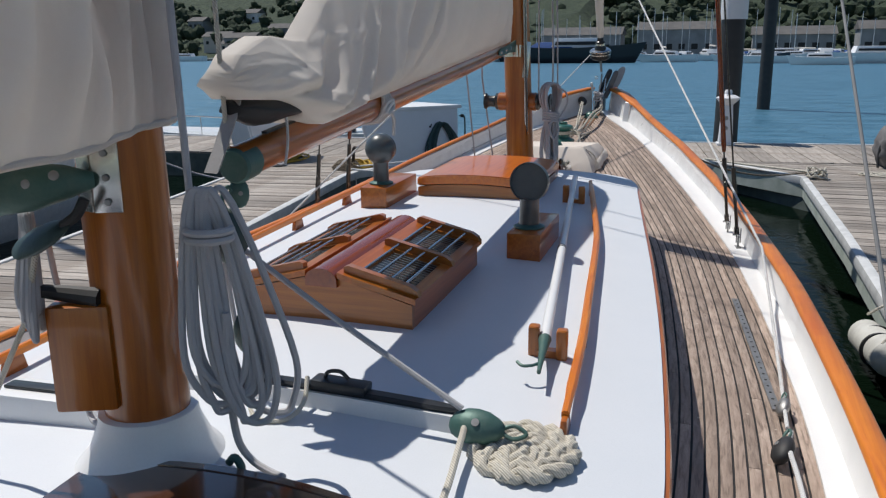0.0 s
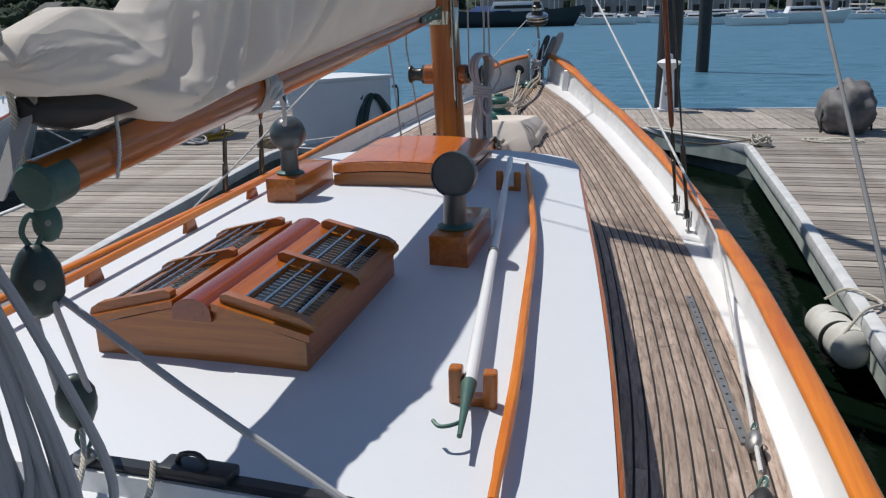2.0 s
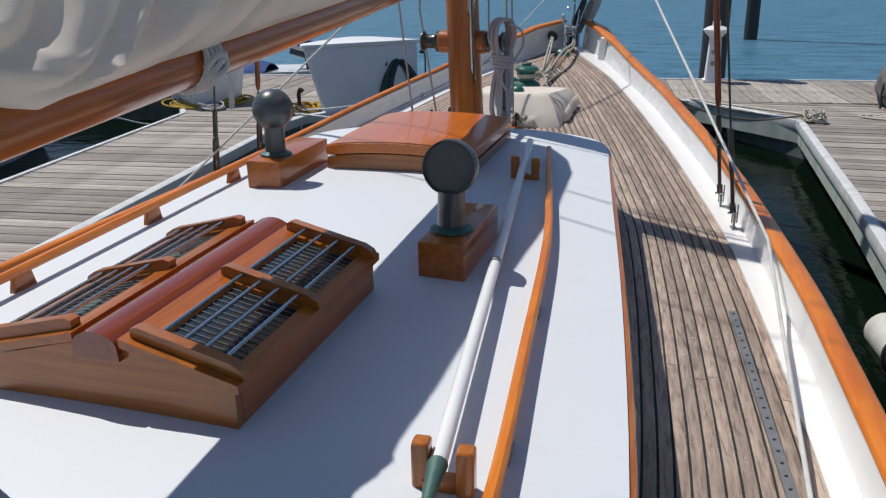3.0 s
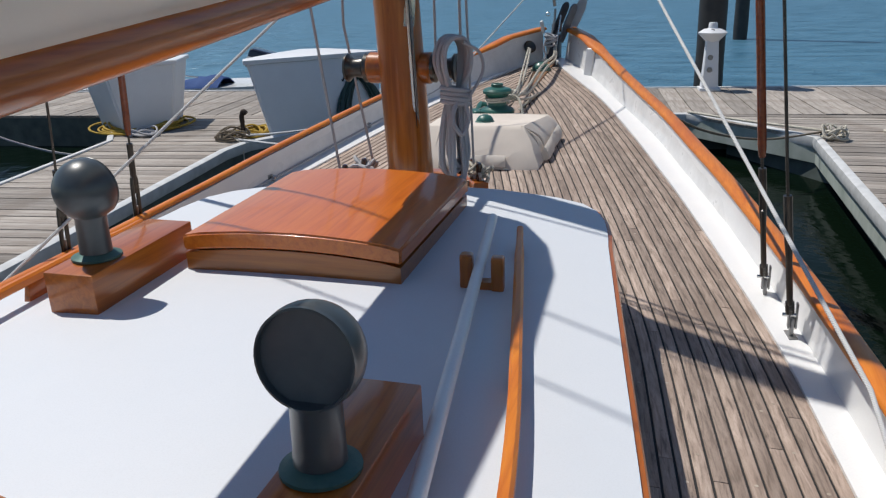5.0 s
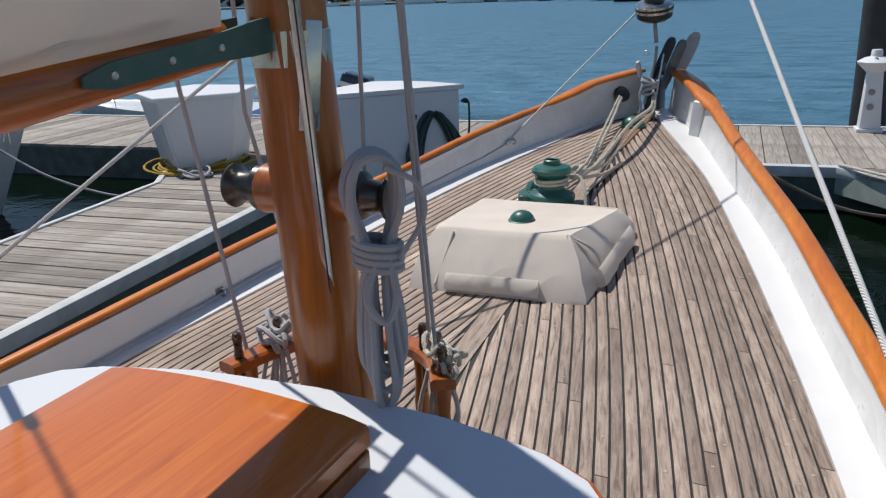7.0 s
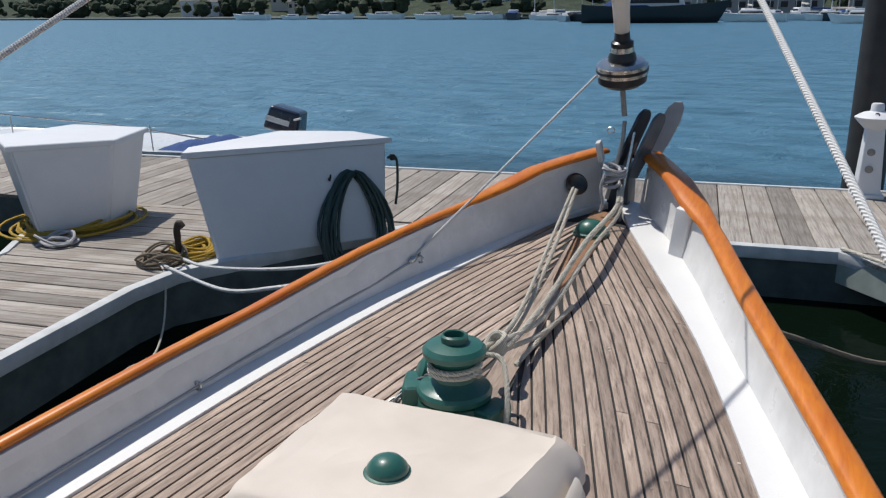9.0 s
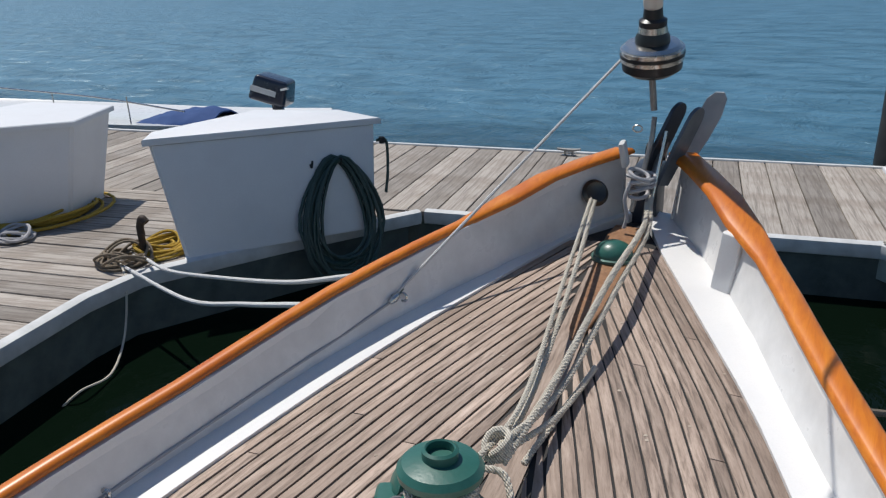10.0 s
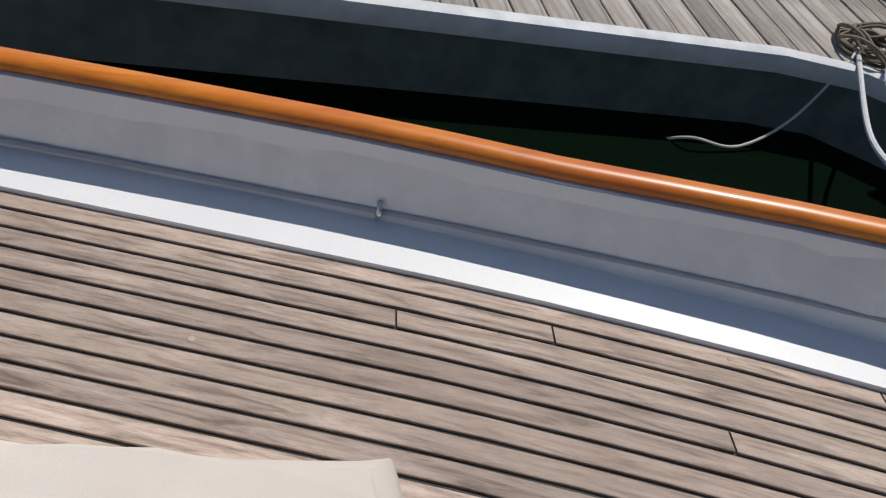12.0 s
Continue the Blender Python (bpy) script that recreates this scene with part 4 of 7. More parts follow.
def furled(y_stations, shape, seed, creases, rough, nv=64, lee=0.09):
    """A bundle of cloth hung over a spar. shape(y): centre x, foot z, half width, height, foot width, belly height.
    creases: rows of y at the foot, lean towards the head, width, depth. rough(y): size of the small crumples; lee: half width of the far side."""
    secs = []
    for y in y_stations:
        cx, z0, w, h, foot, fb = shape(y)
        amp = rough(y)
        ring = []
        for k in range(nv):
            u = k / (nv - 1)
            side = 1 if u < 0.5 else -1
            f = 2 * min(u, 1 - u)
            w = shape(y)[2] if side > 0 else lee
            if f < fb:
                x = foot + (w - foot) * math.sin(0.5 * math.pi * f / fb)
            else:
                x = 0.045 + (w - 0.045) * (1 - ((f - fb) / (1 - fb)) ** 1.25)
            soft = min(1, f * 5 + 0.15) * min(1, (1.0 - f) * 3) * (1 if side > 0 else 0.3)
            warp = 0.08 * noise.noise(Vector((y * 1.6, f * 2.2, seed)))
            dx = sum(fold(y + lean * f + warp - yc, wd, dp) for yc, lean, wd, dp in creases)
            n1 = noise.noise(Vector((y * 2.4 + f, f * 2.2 + side * 3, seed + 2)))
            r1 = 1 - 2.4 * abs(noise.noise(Vector((y * 3.1 + 1.5 * f, f * 2.6 + side * 5 + n1, seed + 5))))
            r2 = 1 - 2.4 * abs(noise.noise(Vector((y * 6.3 - 2.0 * f, f * 5.0 + side * 7 + n1, seed + 9))))
            dx += amp * (0.03 * n1 + 0.028 * max(0, r1) ** 1.5 + 0.012 * max(0, r2) ** 1.5)
            ring.append(Vector((cx + side * (x + soft * dx), y, z0 + h * f)))
        secs.append(ring)
    return sweep(secs)


def main_shape(y):
    ip = lambda xs, vs: float(np.interp(y, xs, vs))
    h = ip([1.55, 1.60, 1.75, 2.07, 2.3, 2.6, 3.0, 3.5, 4.2, 4.8, 5.45, 5.7, 5.88], [0.05, 0.14, 0.20, 0.31, 0.46, 0.61, 0.67, 0.70, 0.80, 0.88, 0.86, 0.74, 0.48])
    w = ip([1.55, 1.60, 1.8, 2.2, 2.6, 3.1, 5.0, 5.6, 5.88], [0.03, 0.10, 0.145, 0.20, 0.21, 0.16, 0.15, 0.12, 0.07])
    lift = ip([1.55, 1.60, 1.8, 1.98, 2.08], [0.20, 0.16, 0.13, 0.04, 0.0])
    foot = ip([1.55, 1.60, 2.1, 2.4, 5.9], [0.02, 0.07, 0.10, 0.07, 0.06])
    return boom_x(y), boom_z(y) + 0.048 + lift, w, h, foot, ip([1.55, 2.4, 3.0], [0.2, 0.22, 0.34])


MAIN_CREASES = [(1.78, -0.5, 0.08, 0.035), (2.0, -0.75, 0.07, 0.03), (2.22, -0.7, 0.11, 0.055), (2.62, -1.0, 0.12, 0.06), (2.95, -1.1, 0.05, 0.03), (3.4, -0.8, 0.15, 0.02), (4.1, -0.9, 0.2, 0.018), (4.9, -0.8, 0.16, 0.016), (5.4, -0.5, 0.1, 0.018)]
ob = thing("mainsail", (0, 4, boom_z(4) + 0.08), "off white furled mainsail heaped in folds along the boom", "sail")
part("cloth", furled(stations(1.55, 2.9, 100) + stations(2.92, 5.88, 90), main_shape, 2.0, MAIN_CREASES, lambda y: float(np.interp(y, [1.6, 2.5, 3.0, 5.9], [0.5, 0.5, 0.2, 0.18]))), "canvas", ob, smooth=70)
part("foot_hem", tube([(boom_x(y) + 0.064, y, boom_z(y) + 0.082 + 0.008 * math.sin(7 * y)) for y in stations(2.35, 5.7, 40)], 0.008, 7), "canvas", ob, "rolled hem along the foot")
# black roll added to darken the hollow under the lifted clew
part("dark_lining", sweep([[(boom_x(y) + rx * math.cos(q), y, boom_z(y) + 0.155 + up + rz * math.sin(q) + 0.008 * math.sin(3 * q + y * 9)) for q in [2 * math.pi * j / 22 for j in range(22)]] for y, rx, rz, up in ((1.60, 0.04, 0.02, 0.02), (1.64, 0.07, 0.035, 0.015), (1.72, 0.10, 0.045, 0.0), (1.83, 0.11, 0.045, -0.015), (1.92, 0.10, 0.035, -0.025), (1.97, 0.075, 0.02, -0.03), (2.0, 0.03, 0.01, -0.035))]), "rubber", ob, "black roll filling the dark hollow under the lifted clew", 60)
for y in (2.55, 3.35, 4.1, 4.9):
    part("grommet", lathe([(0.008, -0.003), (0.016, -0.002), (0.017, 0.002), (0.008, 0.003)], (boom_x(y) + 0.078, y, boom_z(y) + 0.13), (0, 90, 0), 14), "galv", ob)
    part("slide_shackle", tube([(boom_x(y) + 0.03, y, boom_z(y) + 0.07), (boom_x(y) + 0.07, y, boom_z(y) + 0.10), (boom_x(y) + 0.078, y, boom_z(y) + 0.125)], 0.005, 6), "galv", ob)
ob = thing("leather_strap", (0.14, 1.58, 2.0), "grey leather strap hanging from the boom end", "strap")
part("strap", sweep([[(x - 0.028, y, z), (x + 0.028, y - 0.01, z), (x + 0.028, y + 0.0, z + 0.004), (x - 0.028, y + 0.012, z + 0.004)] for x, y, z in ((0.13, 1.50, 2.06), (0.14, 1.55, 2.14), (0.15, 1.62, 2.26), (0.15, 1.66, 2.40))]), "leather", ob)

# mizzen
ZX, ZY = 0.085, 1.16
miz = mast("mizzen_mast", ZX, ZY, 1.36, 8.5, 0.122, 0.09, "stout orange brown varnished mizzen mast", 0.1)
part("boot", lathe([(0.235, -0.02), (0.225, 0.0), (0.18, 0.05), (0.15, 0.12), (0.142, 0.16), (0.125, 0.165)], (ZX, ZY, cab_at(ZX, ZY) - 0.01), segs=32), "white", miz, "white painted mast boot")
part("winch_pad", box((0.17, 0.19, 0.31), (ZX - 0.105, ZY - 0.085, 1.45), (0, 0, 24), 0.014), "varnish_z", miz, "boxy varnished winch pad")
part("winch_handle", tube([(ZX - 0.20, ZY - 0.18, 1.80), (ZX - 0.12, ZY - 0.14, 1.785), (ZX - 0.02, ZY - 0.12, 1.775)], lambda t: 0.018 + 0.012 * t, 10), "rubber", miz, "black winch handle")
part("track_plate", box((0.05, 0.012, 0.2), (ZX - 0.02, ZY - 0.13, 2.02), (0, 0, -12), 0.004), "steel", miz, "steel gooseneck plate")
part("track_plate", box((0.075, 0.012, 0.2), (ZX + 0.045, ZY - 0.125, 2.02), (0, 0, 22), 0.004), "steel", miz)
for k in range(3):
    part("plate_bolt", lathe([(0.01, 0), (0.008, 0.005), (0, 0.006)], (ZX + 0.05, ZY - 0.135, 2.05 + 0.065 * k), (90, 0, 22), 10), "galv", miz)
mb = thing("mizzen_boom", (0, -0.5, 2.0), "varnished mizzen boom with a green bronze gooseneck", "boom")
part("spar", tube([(-0.06, 0.72, 2.06), (-0.12, -2.4, 2.1)], 0.06, 18), "varnish", mb)
part("gooseneck", tube([(0.10, 1.02, 2.11), (0.06, 0.97, 2.11), (-0.02, 0.93, 2.10), (-0.10, 0.89, 2.09), (-0.2, 0.82, 2.08)], lambda t: 0.022 + 0.042 * min(1, t * 2.2), 16), "bronze", mb, "green bronze gooseneck casting")


for k, (x, y, z) in enumerate(((0.075, 0.915, 2.135), (0.01, 0.885, 2.115), (-0.05, 0.855, 2.10))):
    part("casting_bolt", lathe([(0.013, 0), (0.013, 0.004), (0.008, 0.008), (0, 0.009)], (x, y, z), (70, 0, 25), 12), "galv", mb)
part("clew_block", sweep([[(-0.005 + 0.042 * q * math.cos(v) + 0.075 * t, 0.93 + 0.03 * q * math.sin(v), 1.965 + 0.035 * t + 0.03 * q * math.sin(v)) for v in [2 * math.pi * j / 16 for j in range(16)]] for t, q in ((-1, 0.45), (-0.8, 0.95), (-0.2, 1.15), (0.4, 1.0), (0.9, 0.6), (1.0, 0.2))]), "block_dark", mb, "dark block hung under the mizzen boom", 60)
part("block_strop", tube([(0.06, 0.94, 2.0), (0.1, 0.95, 2.03), (0.12, 0.96, 2.07)], 0.014, 8, None, 3), "rubber", mb)


def miz_shape(y):
    ip = lambda xs, vs: float(np.interp(y, xs, vs))
    w = ip([-0.6, 0.0, 0.6, 1.0, 1.2, 1.28, 1.33], [0.17, 0.21, 0.20, 0.185, 0.17, 0.13, 0.06])
    z = ip([-0.6, 0.4, 0.85, 1.08, 1.33], [2.19, 2.19, 2.195, 2.235, 2.24])
    return 0.06, z, w, 1.35, w * 0.92, 0.12


MIZ_CREASES = [(0.45, -0.5, 0.09, 0.05), (0.66, -0.25, 0.07, 0.045), (0.80, -0.45, 0.06, 0.05), (0.93, -0.12, 0.05, 0.05), (1.03, -0.05, 0.04, 0.035), (1.14, 0.02, 0.04, 0.03), (1.24, 0.03, 0.03, 0.02), (0.15, -0.6, 0.12, 0.04)]
ob = thing("mizzen_sail", (0.06, 0.2, 2.2), "off white furled mizzen sail wrapped round mast and boom", "sail")
part("cloth", furled(stations(-0.6, 1.33, 130), miz_shape, 6.0, MIZ_CREASES, lambda y: 0.35, 70), "canvas", ob, smooth=70)
part("hem", tube([(0.06 + miz_shape(y)[2] * 0.93, y, miz_shape(y)[1] + 0.012) for y in stations(-0.2, 1.26, 30)], 0.009, 7), "canvas", ob, "stitched hem along the foot")

# standing rigging: shroud, turnbuckle, chainplate
def shroud(foot, head, sleeve, label):
    a, b = Vector(foot), Vector(head)
    d = (b - a).normalized()
    side = d.cross(Vector((1, 0, 0))).normalized()
    ob = thing("shroud", a, label, "rigging", "shrouds")
    part("wire", tube([a + d * 0.56, b], 0.0065, 8), "winch", ob)
    tb = part("turnbuckle", tube([a + d * 0.11, a + d * 0.16], 0.018, 10), "winch", ob, "dark bronze open turnbuckle")
    for k in (-1, 1):
        part("side_bar", tube([a + d * 0.15, a + d * 0.18 + side * 0.019 * k, a + d * 0.40 + side * 0.019 * k, a + d * 0.43], 0.0115, 8, None, 3), "winch", tb)
    part("lower_stud", tube([a + d * 0.10, a + d * 0.25], 0.0075, 8), "galv", tb)
    part("upper_stud", tube([a + d * 0.33, a + d * 0.44, a + d * 0.46, a + d * 0.62], lambda t: 0.012 if t < 0.3 else 0.017, 10), "winch", tb, "dark swaged terminal")
    part("clevis_pin", tube([a + d * 0.1 - Vector((0.03, 0, 0)), a + d * 0.1 + Vector((0.03, 0, 0))], 0.008, 8), "steel", tb)
    for k in (-1, 1):
        part("toggle_cheek", box((0.008, 0.036, 0.11), (a.x + k * 0.014, a.y, a.z + 0.04), (0, 0, 0), 0.003), "galv", ob)
    part("chainplate", box((0.014, 0.045, 0.12), (a.x, a.y, a.z - 0.03), (0, 0, 0), 0.004), "galv", ob)
    part("deck_plate", box((0.035, 0.09, 0.012), (a.x, a.y, a.z - 0.002), (0, 0, 10), 0.003), "galv", ob)
    if sleeve:
        part("sleeve", tube([a + d * sleeve[0], a + d * (sleeve[0] + 0.05), a + d * sleeve[1]], lambda t: 0.014 + 0.005 * min(1, t * 3), 14), "varnish_red", ob, "varnished wooden shroud roller")
    return ob


shroud((1.75, 6.06, 0.985), (0.88, 5.3, 9.0), (0.67, 2.6), "starboard shroud with a varnished wooden roller above its turnbuckle")
shroud((1.825, 5.67, 0.965), (0.84, 5.0, 9.0), None, "starboard wire shroud on a metal turnbuckle")
shroud((-1.62, 6.1, 1.0), (-0.65, 5.2, 9.0), (0.67, 2.6), "port shroud with a varnished wooden roller above its turnbuckle")
shroud((-1.66, 5.55, 0.97), (-0.6, 4.9, 9.0), None, "port wire shroud on a metal turnbuckle")


def line(name, pts, r, mat, label, cat="rope", steps=0, group="running rigging", sides=8):
    bm = tube(pts, r, sides, None, steps)
    return solo(name, bm, mat, label, cat, Vector(pts[0]), group)


line("halyard", [(-0.42, 6.3, 1.35), (-0.5, 6.2, 2.4), (-0.2, 6.0, 9)], 0.0075, "rope_grey", "grey braided halyard up the main mast")
line("halyard", [(-0.32, 6.55, 1.35), (-0.40, 6.4, 2.2), (-0.15, 6.1, 9)], 0.0075, "rope_grey", "grey braided halyard up the main mast")
line("halyard", [(0.225, 6.47, 1.35), (0.25, 6.33, 2.4), (0.05, 6.0, 9)], 0.0075, "rope_grey", "grey braided halyard up the main mast")
line("halyard", [(0.31, 6.35, 1.35), (0.30, 6.24, 2.6), (0.05, 5.95, 9)], 0.0065, "rope_grey", "grey braided halyard up the main mast")
line("halyard", [(0.15, 6.24, 2.0), (0.13, 6.30, 2.6), (0.02, 6.0, 9)], 0.0065, "rope_grey", "grey braided halyard up the main mast")
line("jib_sheet", [(1.99, 2.65, 0.92), (1.985, 4.2, 1.0), (1.95, 4.83, 1.17), (1.25, 7.1, 2.14), (0.64, 9.12, 3.0), (0.05, 10.2, 3.55)], 0.0085, "rope_bright", "white braided jib sheet led aft along the deck")
line("jib_sheet", [(-1.72, 5.2, 1.1), (-1.07, 6.92, 2.2), (-0.45, 8.5, 3.2), (0.0, 10.2, 3.6)], 0.0085, "rope_bright", "white braided jib sheet over the port rail")
line("running_backstay", [(2.15, 0.7, 1.05), (2.15, 6.0, 3.83), (2.13, 7.0, 4.36)], 0.007, "wire_dull", "grey running stay slanting up from the starboard quarter")

# ---- ropes and blocks round the mizzen ----
def coil_hank(name, top, length, width, n, r, mat, label, seed, wrap=None, face=(0.75, -0.66), drift=0.0):
    """A hank of rope: long hanging loops, with turns round its neck."""
    rg = random.Random(seed)
    ob = thing(name, Vector(top) - Vector((0, 0, length)), label, "rope")
    f = Vector((face[1], -face[0], 0)).normalized()
    out = Vector((face[0], face[1], 0)).normalized()
    T = Vector(top)
    down = f * drift - Vector((0, 0, 1))
    for i in range(n):
        w = width * rg.uniform(0.45, 1.0)
        ln = length * rg.uniform(0.8, 1.0)
        off = f * rg.uniform(-0.5, 0.5) * width + out * rg.uniform(0.0, 0.06)
        lean = rg.uniform(-0.03, 0.03)
        pts = [T + off * 0.5 - f * w * 0.16 + down * 0.03, T + off * 0.6 - f * w * 0.36 + down * ln * 0.3, T + off - f * w * 0.5 + down * ln * 0.75, T + off - f * w * 0.32 + down * ln * 0.95, T + off + f * lean + down * ln, T + off + f * w * 0.32 + down * ln * 0.95, T + off + f * w * 0.5 + down * ln * 0.75, T + off * 0.6 + f * w * 0.36 + down * ln * 0.3, T + off * 0.5 + f * w * 0.16 + down * 0.03, T + off * 0.5 + Vector((0, 0, 0.012)), T + off * 0.5 - f * w * 0.16 + down * 0.03]
        part("loop", tube(pts, r, 7, None, 5), mat, ob)
    if wrap:
        for k in range(wrap[1]):
            z = T.z - length * wrap[0] - k * r * 2.1
            c = T + out * 0.03
            part("neck_turn", tube([Vector((c.x, c.y, z)) + (f * math.cos(a) * width * 0.34 + out * math.sin(a) * 0.055) for a in [2 * math.pi * j / 14 for j in range(14)]], r, 7, None, 0, True), mat, ob)
    return ob


coil_hank("rope_coil", (0.375, 1.12, 2.07), 0.66, 0.17, 10, 0.0105, "rope_grey", "hank of thick grey rope hanging beside the mizzen mast", 3, (0.14, 2), (0.55, -0.83), -0.12)
coil_hank("rope_coil", (-0.12, 1.02, 2.0), 0.33, 0.16, 8, 0.0095, "rope_grey", "tangle of grey rope behind the mizzen mast", 8, None, (-0.6, -0.8))
line("mizzen_halyard", [(0.33, 1.11, 2.07), (0.31, 1.12, 2.6), (0.2, 1.1, 7)], 0.010, "rope_grey", "thick grey halyard beside the mizzen mast")
line("mizzen_sheet", [(-0.03, 0.93, 1.93), (-0.12, 0.95, 1.72), (-0.26, 0.95, 1.5), (-0.40, 0.92, 1.30)], 0.0085, "rope_white", "pale laid mizzen sheet slanting to the cabin roof")
line("topping_lift", [(0.13, 1.60, 2.12), (0.14, 1.57, 2.6), (0.16, 1.3, 8)], 0.008, "rope_white", "pale line rising from the boom end")
line("loose_tail", [(0.42, 1.1, 1.75), (0.41, 1.1, 1.61), (0.408, 1.11, 1.50), (0.41, 1.13, 1.36), (0.43, 1.16, 1.285), (0.49, 1.15, 1.264), (0.55, 1.13, 1.264)], 0.011, "rope_grey", "grey rope tail lying on the cabin roof", steps=6)
line("loose_tail", [(-0.16, 1.1, 1.9), (-0.19, 1.15, 1.73), (-0.145, 1.15, 1.6), (-0.14, 1.15, 1.43), (-0.12, 1.14, 1.35), (-0.03, 1.08, 1.36)], 0.0095, "rope_grey", "grey rope bight at the mast boot", steps=6)


def tackle_block(c, d, label, size=1.0, mat="bronze"):
    """A wooden or bronze shelled block hung along d."""
    c, d = Vector(c), Vector(d).normalized()
    ob = thing("pulley_block", c, label, "block", "mainsheet blocks")
    u = d.orthogonal().normalized()
    w = d.cross(u)
    secs = []
    for t, a in ((-1, 0.25), (-0.85, 0.62), (-0.4, 0.95), (0.0, 1.0), (0.4, 0.9), (0.8, 0.6), (1.0, 0.3)):
        secs.append([c + d * t * 0.075 * size + (u * math.cos(k) * 0.05 + w * math.sin(k) * 0.034) * a * size for k in [2 * math.pi * j / 18 for j in range(18)]])
    part("shell", sweep(secs), mat, ob, smooth=60)
    part("sheave", tube([c + w * -0.036 * size, c + w * 0.036 * size], 0.011 * size, 14), "galv", ob)
    part("shackle", tube([c + d * 0.06 * size, c + d * 0.10 * size + u * 0.018 * size, c + d * 0.135 * size, c + d * 0.10 * size - u * 0.018 * size, c + d * 0.06 * size], 0.006 * size, 8, None, 4), "bronze", ob)
    return ob


tackle_block((0.135, 1.64, 1.975), (0, 0, 1), "green bronze block under the boom end", 0.7)
tackle_block((0.115, 1.6, 1.83), (0.0, 0.05, 1), "large dark green mainsheet block hanging under the boom", 1.25, "block_dark")
tackle_block((0.12, 1.66, 1.47), (0.05, 0, -1), "dark green lower mainsheet block above its track", 1.05, "block_dark")
line("mainsheet", [(0.115, 1.63, 1.80), (0.5, 1.585, 1.585), (0.95, 1.54, 1.35)], 0.0105, "rope_grey", "grey mainsheet led from the block to the turning block")
line("mainsheet", [(0.08, 1.6, 1.78), (0.085, 1.64, 1.5)], 0.009, "rope_grey", "grey mainsheet part between two blocks")
line("mainsheet", [(0.15, 1.6, 1.78), (0.155, 1.67, 1.5)], 0.009, "rope_grey", "grey mainsheet part between two blocks")
line("mainsheet_tail", [(0.97, 1.50, 1.31), (0.99, 1.36, 1.29), (1.02, 1.15, 1.275), (1.03, 0.9, 1.265)], 0.0105, "rope_white", "off white mainsheet tail leading aft", steps=4)
tackle_block((1.0, 1.53, cab_at(1, 1.53) + 0.06), (1, 0.06, -0.05), "green bronze turning block lying on a rope mat", 1.15)

# traveller track on its riser
ob = thing("sheet_track", (0.5, 1.61, cab_at(0.5, 1.6)), "dark metal sheet track on a low white riser", "track")
secs = []
for x in stations(-0.62, 0.93, 12):
    z = cab_at(x, 1.6)
    secs.append([(x, 1.56, z - 0.01), (x, 1.575, z + 0.05), (x, 1.645, z + 0.05), (x, 1.66, z - 0.01)])
part("riser", sweep(secs), "white", ob)
secs = []
for x in stations(0.12, 0.92, 10):
    z = cab_at(x, 1.6) + 0.05
    k = 0.6 if x > 0.9 else 1
    secs.append([(x, 1.61 - 0.022 * k, z), (x, 1.61 - 0.026 * k, z + 0.012), (x, 1.61 - 0.018 * k, z + 0.02), (x, 1.61 + 0.018 * k, z + 0.02), (x, 1.61 + 0.026 * k, z + 0.012), (x, 1.61 + 0.022 * k, z)])
part("rail", sweep(secs), "black_metal", ob, "dark anodised rail")
part("car", box((0.2, 0.07, 0.03), (0.5, 1.61, cab_at(0.5, 1.6) + 0.064), (0, 2, 0), 0.008), "black_metal", ob, "sliding car with a lug")
part("lug", tube([(0.44, 1.61, cab_at(0.5, 1.6) + 0.09), (0.455, 1.61, cab_at(0.5, 1.6) + 0.118), (0.5, 1.61, cab_at(0.5, 1.6) + 0.124), (0.53, 1.61, cab_at(0.5, 1.6) + 0.10)], 0.007, 8, None, 4), "black_metal", ob)
line("lashing", [(0.14, 1.64, 1.40), (0.2, 1.56, 1.36), (0.24, 1.46, 1.29), (0.30, 1.42, 1.272), (0.38, 1.45, 1.272), (0.40, 1.53, 1.30), (0.38, 1.6, 1.36)], 0.008, "rope_white", "short frayed white lashing by the track", steps=6)
tackle_block((0.17, 1.6, cab_at(0.2, 1.6) + 0.075), (1, 0, 0.2), "small metal snap shackle on the track", 0.5, "galv")

# flat rope mat: an over and under wreath of thick laid rope
ob = thing("rope_mat", (1.15, 1.53, cab_at(1.15, 1.53)), "flat woven mat of thick off white laid rope", "rope mat")
mz = cab_at(1.15, 1.53)
for ring, (ra, rb, amp, lobes) in enumerate(((0.135, 0.165, 0.012, 11), (0.135, 0.155, 0.013, 11), (0.105, 0.135, 0.014, 9), (0.10, 0.12, 0.014, 9), (0.075, 0.095, 0.013, 7), (0.06, 0.075, 0.012, 7), (0.035, 0.05, 0.01, 5), (0.012, 0.02, 0.004, 3))):
    pts = []
    for k in range(72):
        a = 2 * math.pi * k / 72
        rr = 0.5 * (ra + rb) + amp * math.sin(lobes * a + ring * 1.9)
        pts.append((1.15 + rr * math.cos(a) * 1.0, 1.53 + rr * math.sin(a) * 1.08, mz + 0.014 + 0.010 * math.cos(lobes * a + ring * 2.3)))
    part("strand", tube(pts, 0.0155, 8, None, 0, True), "rope_white", ob)

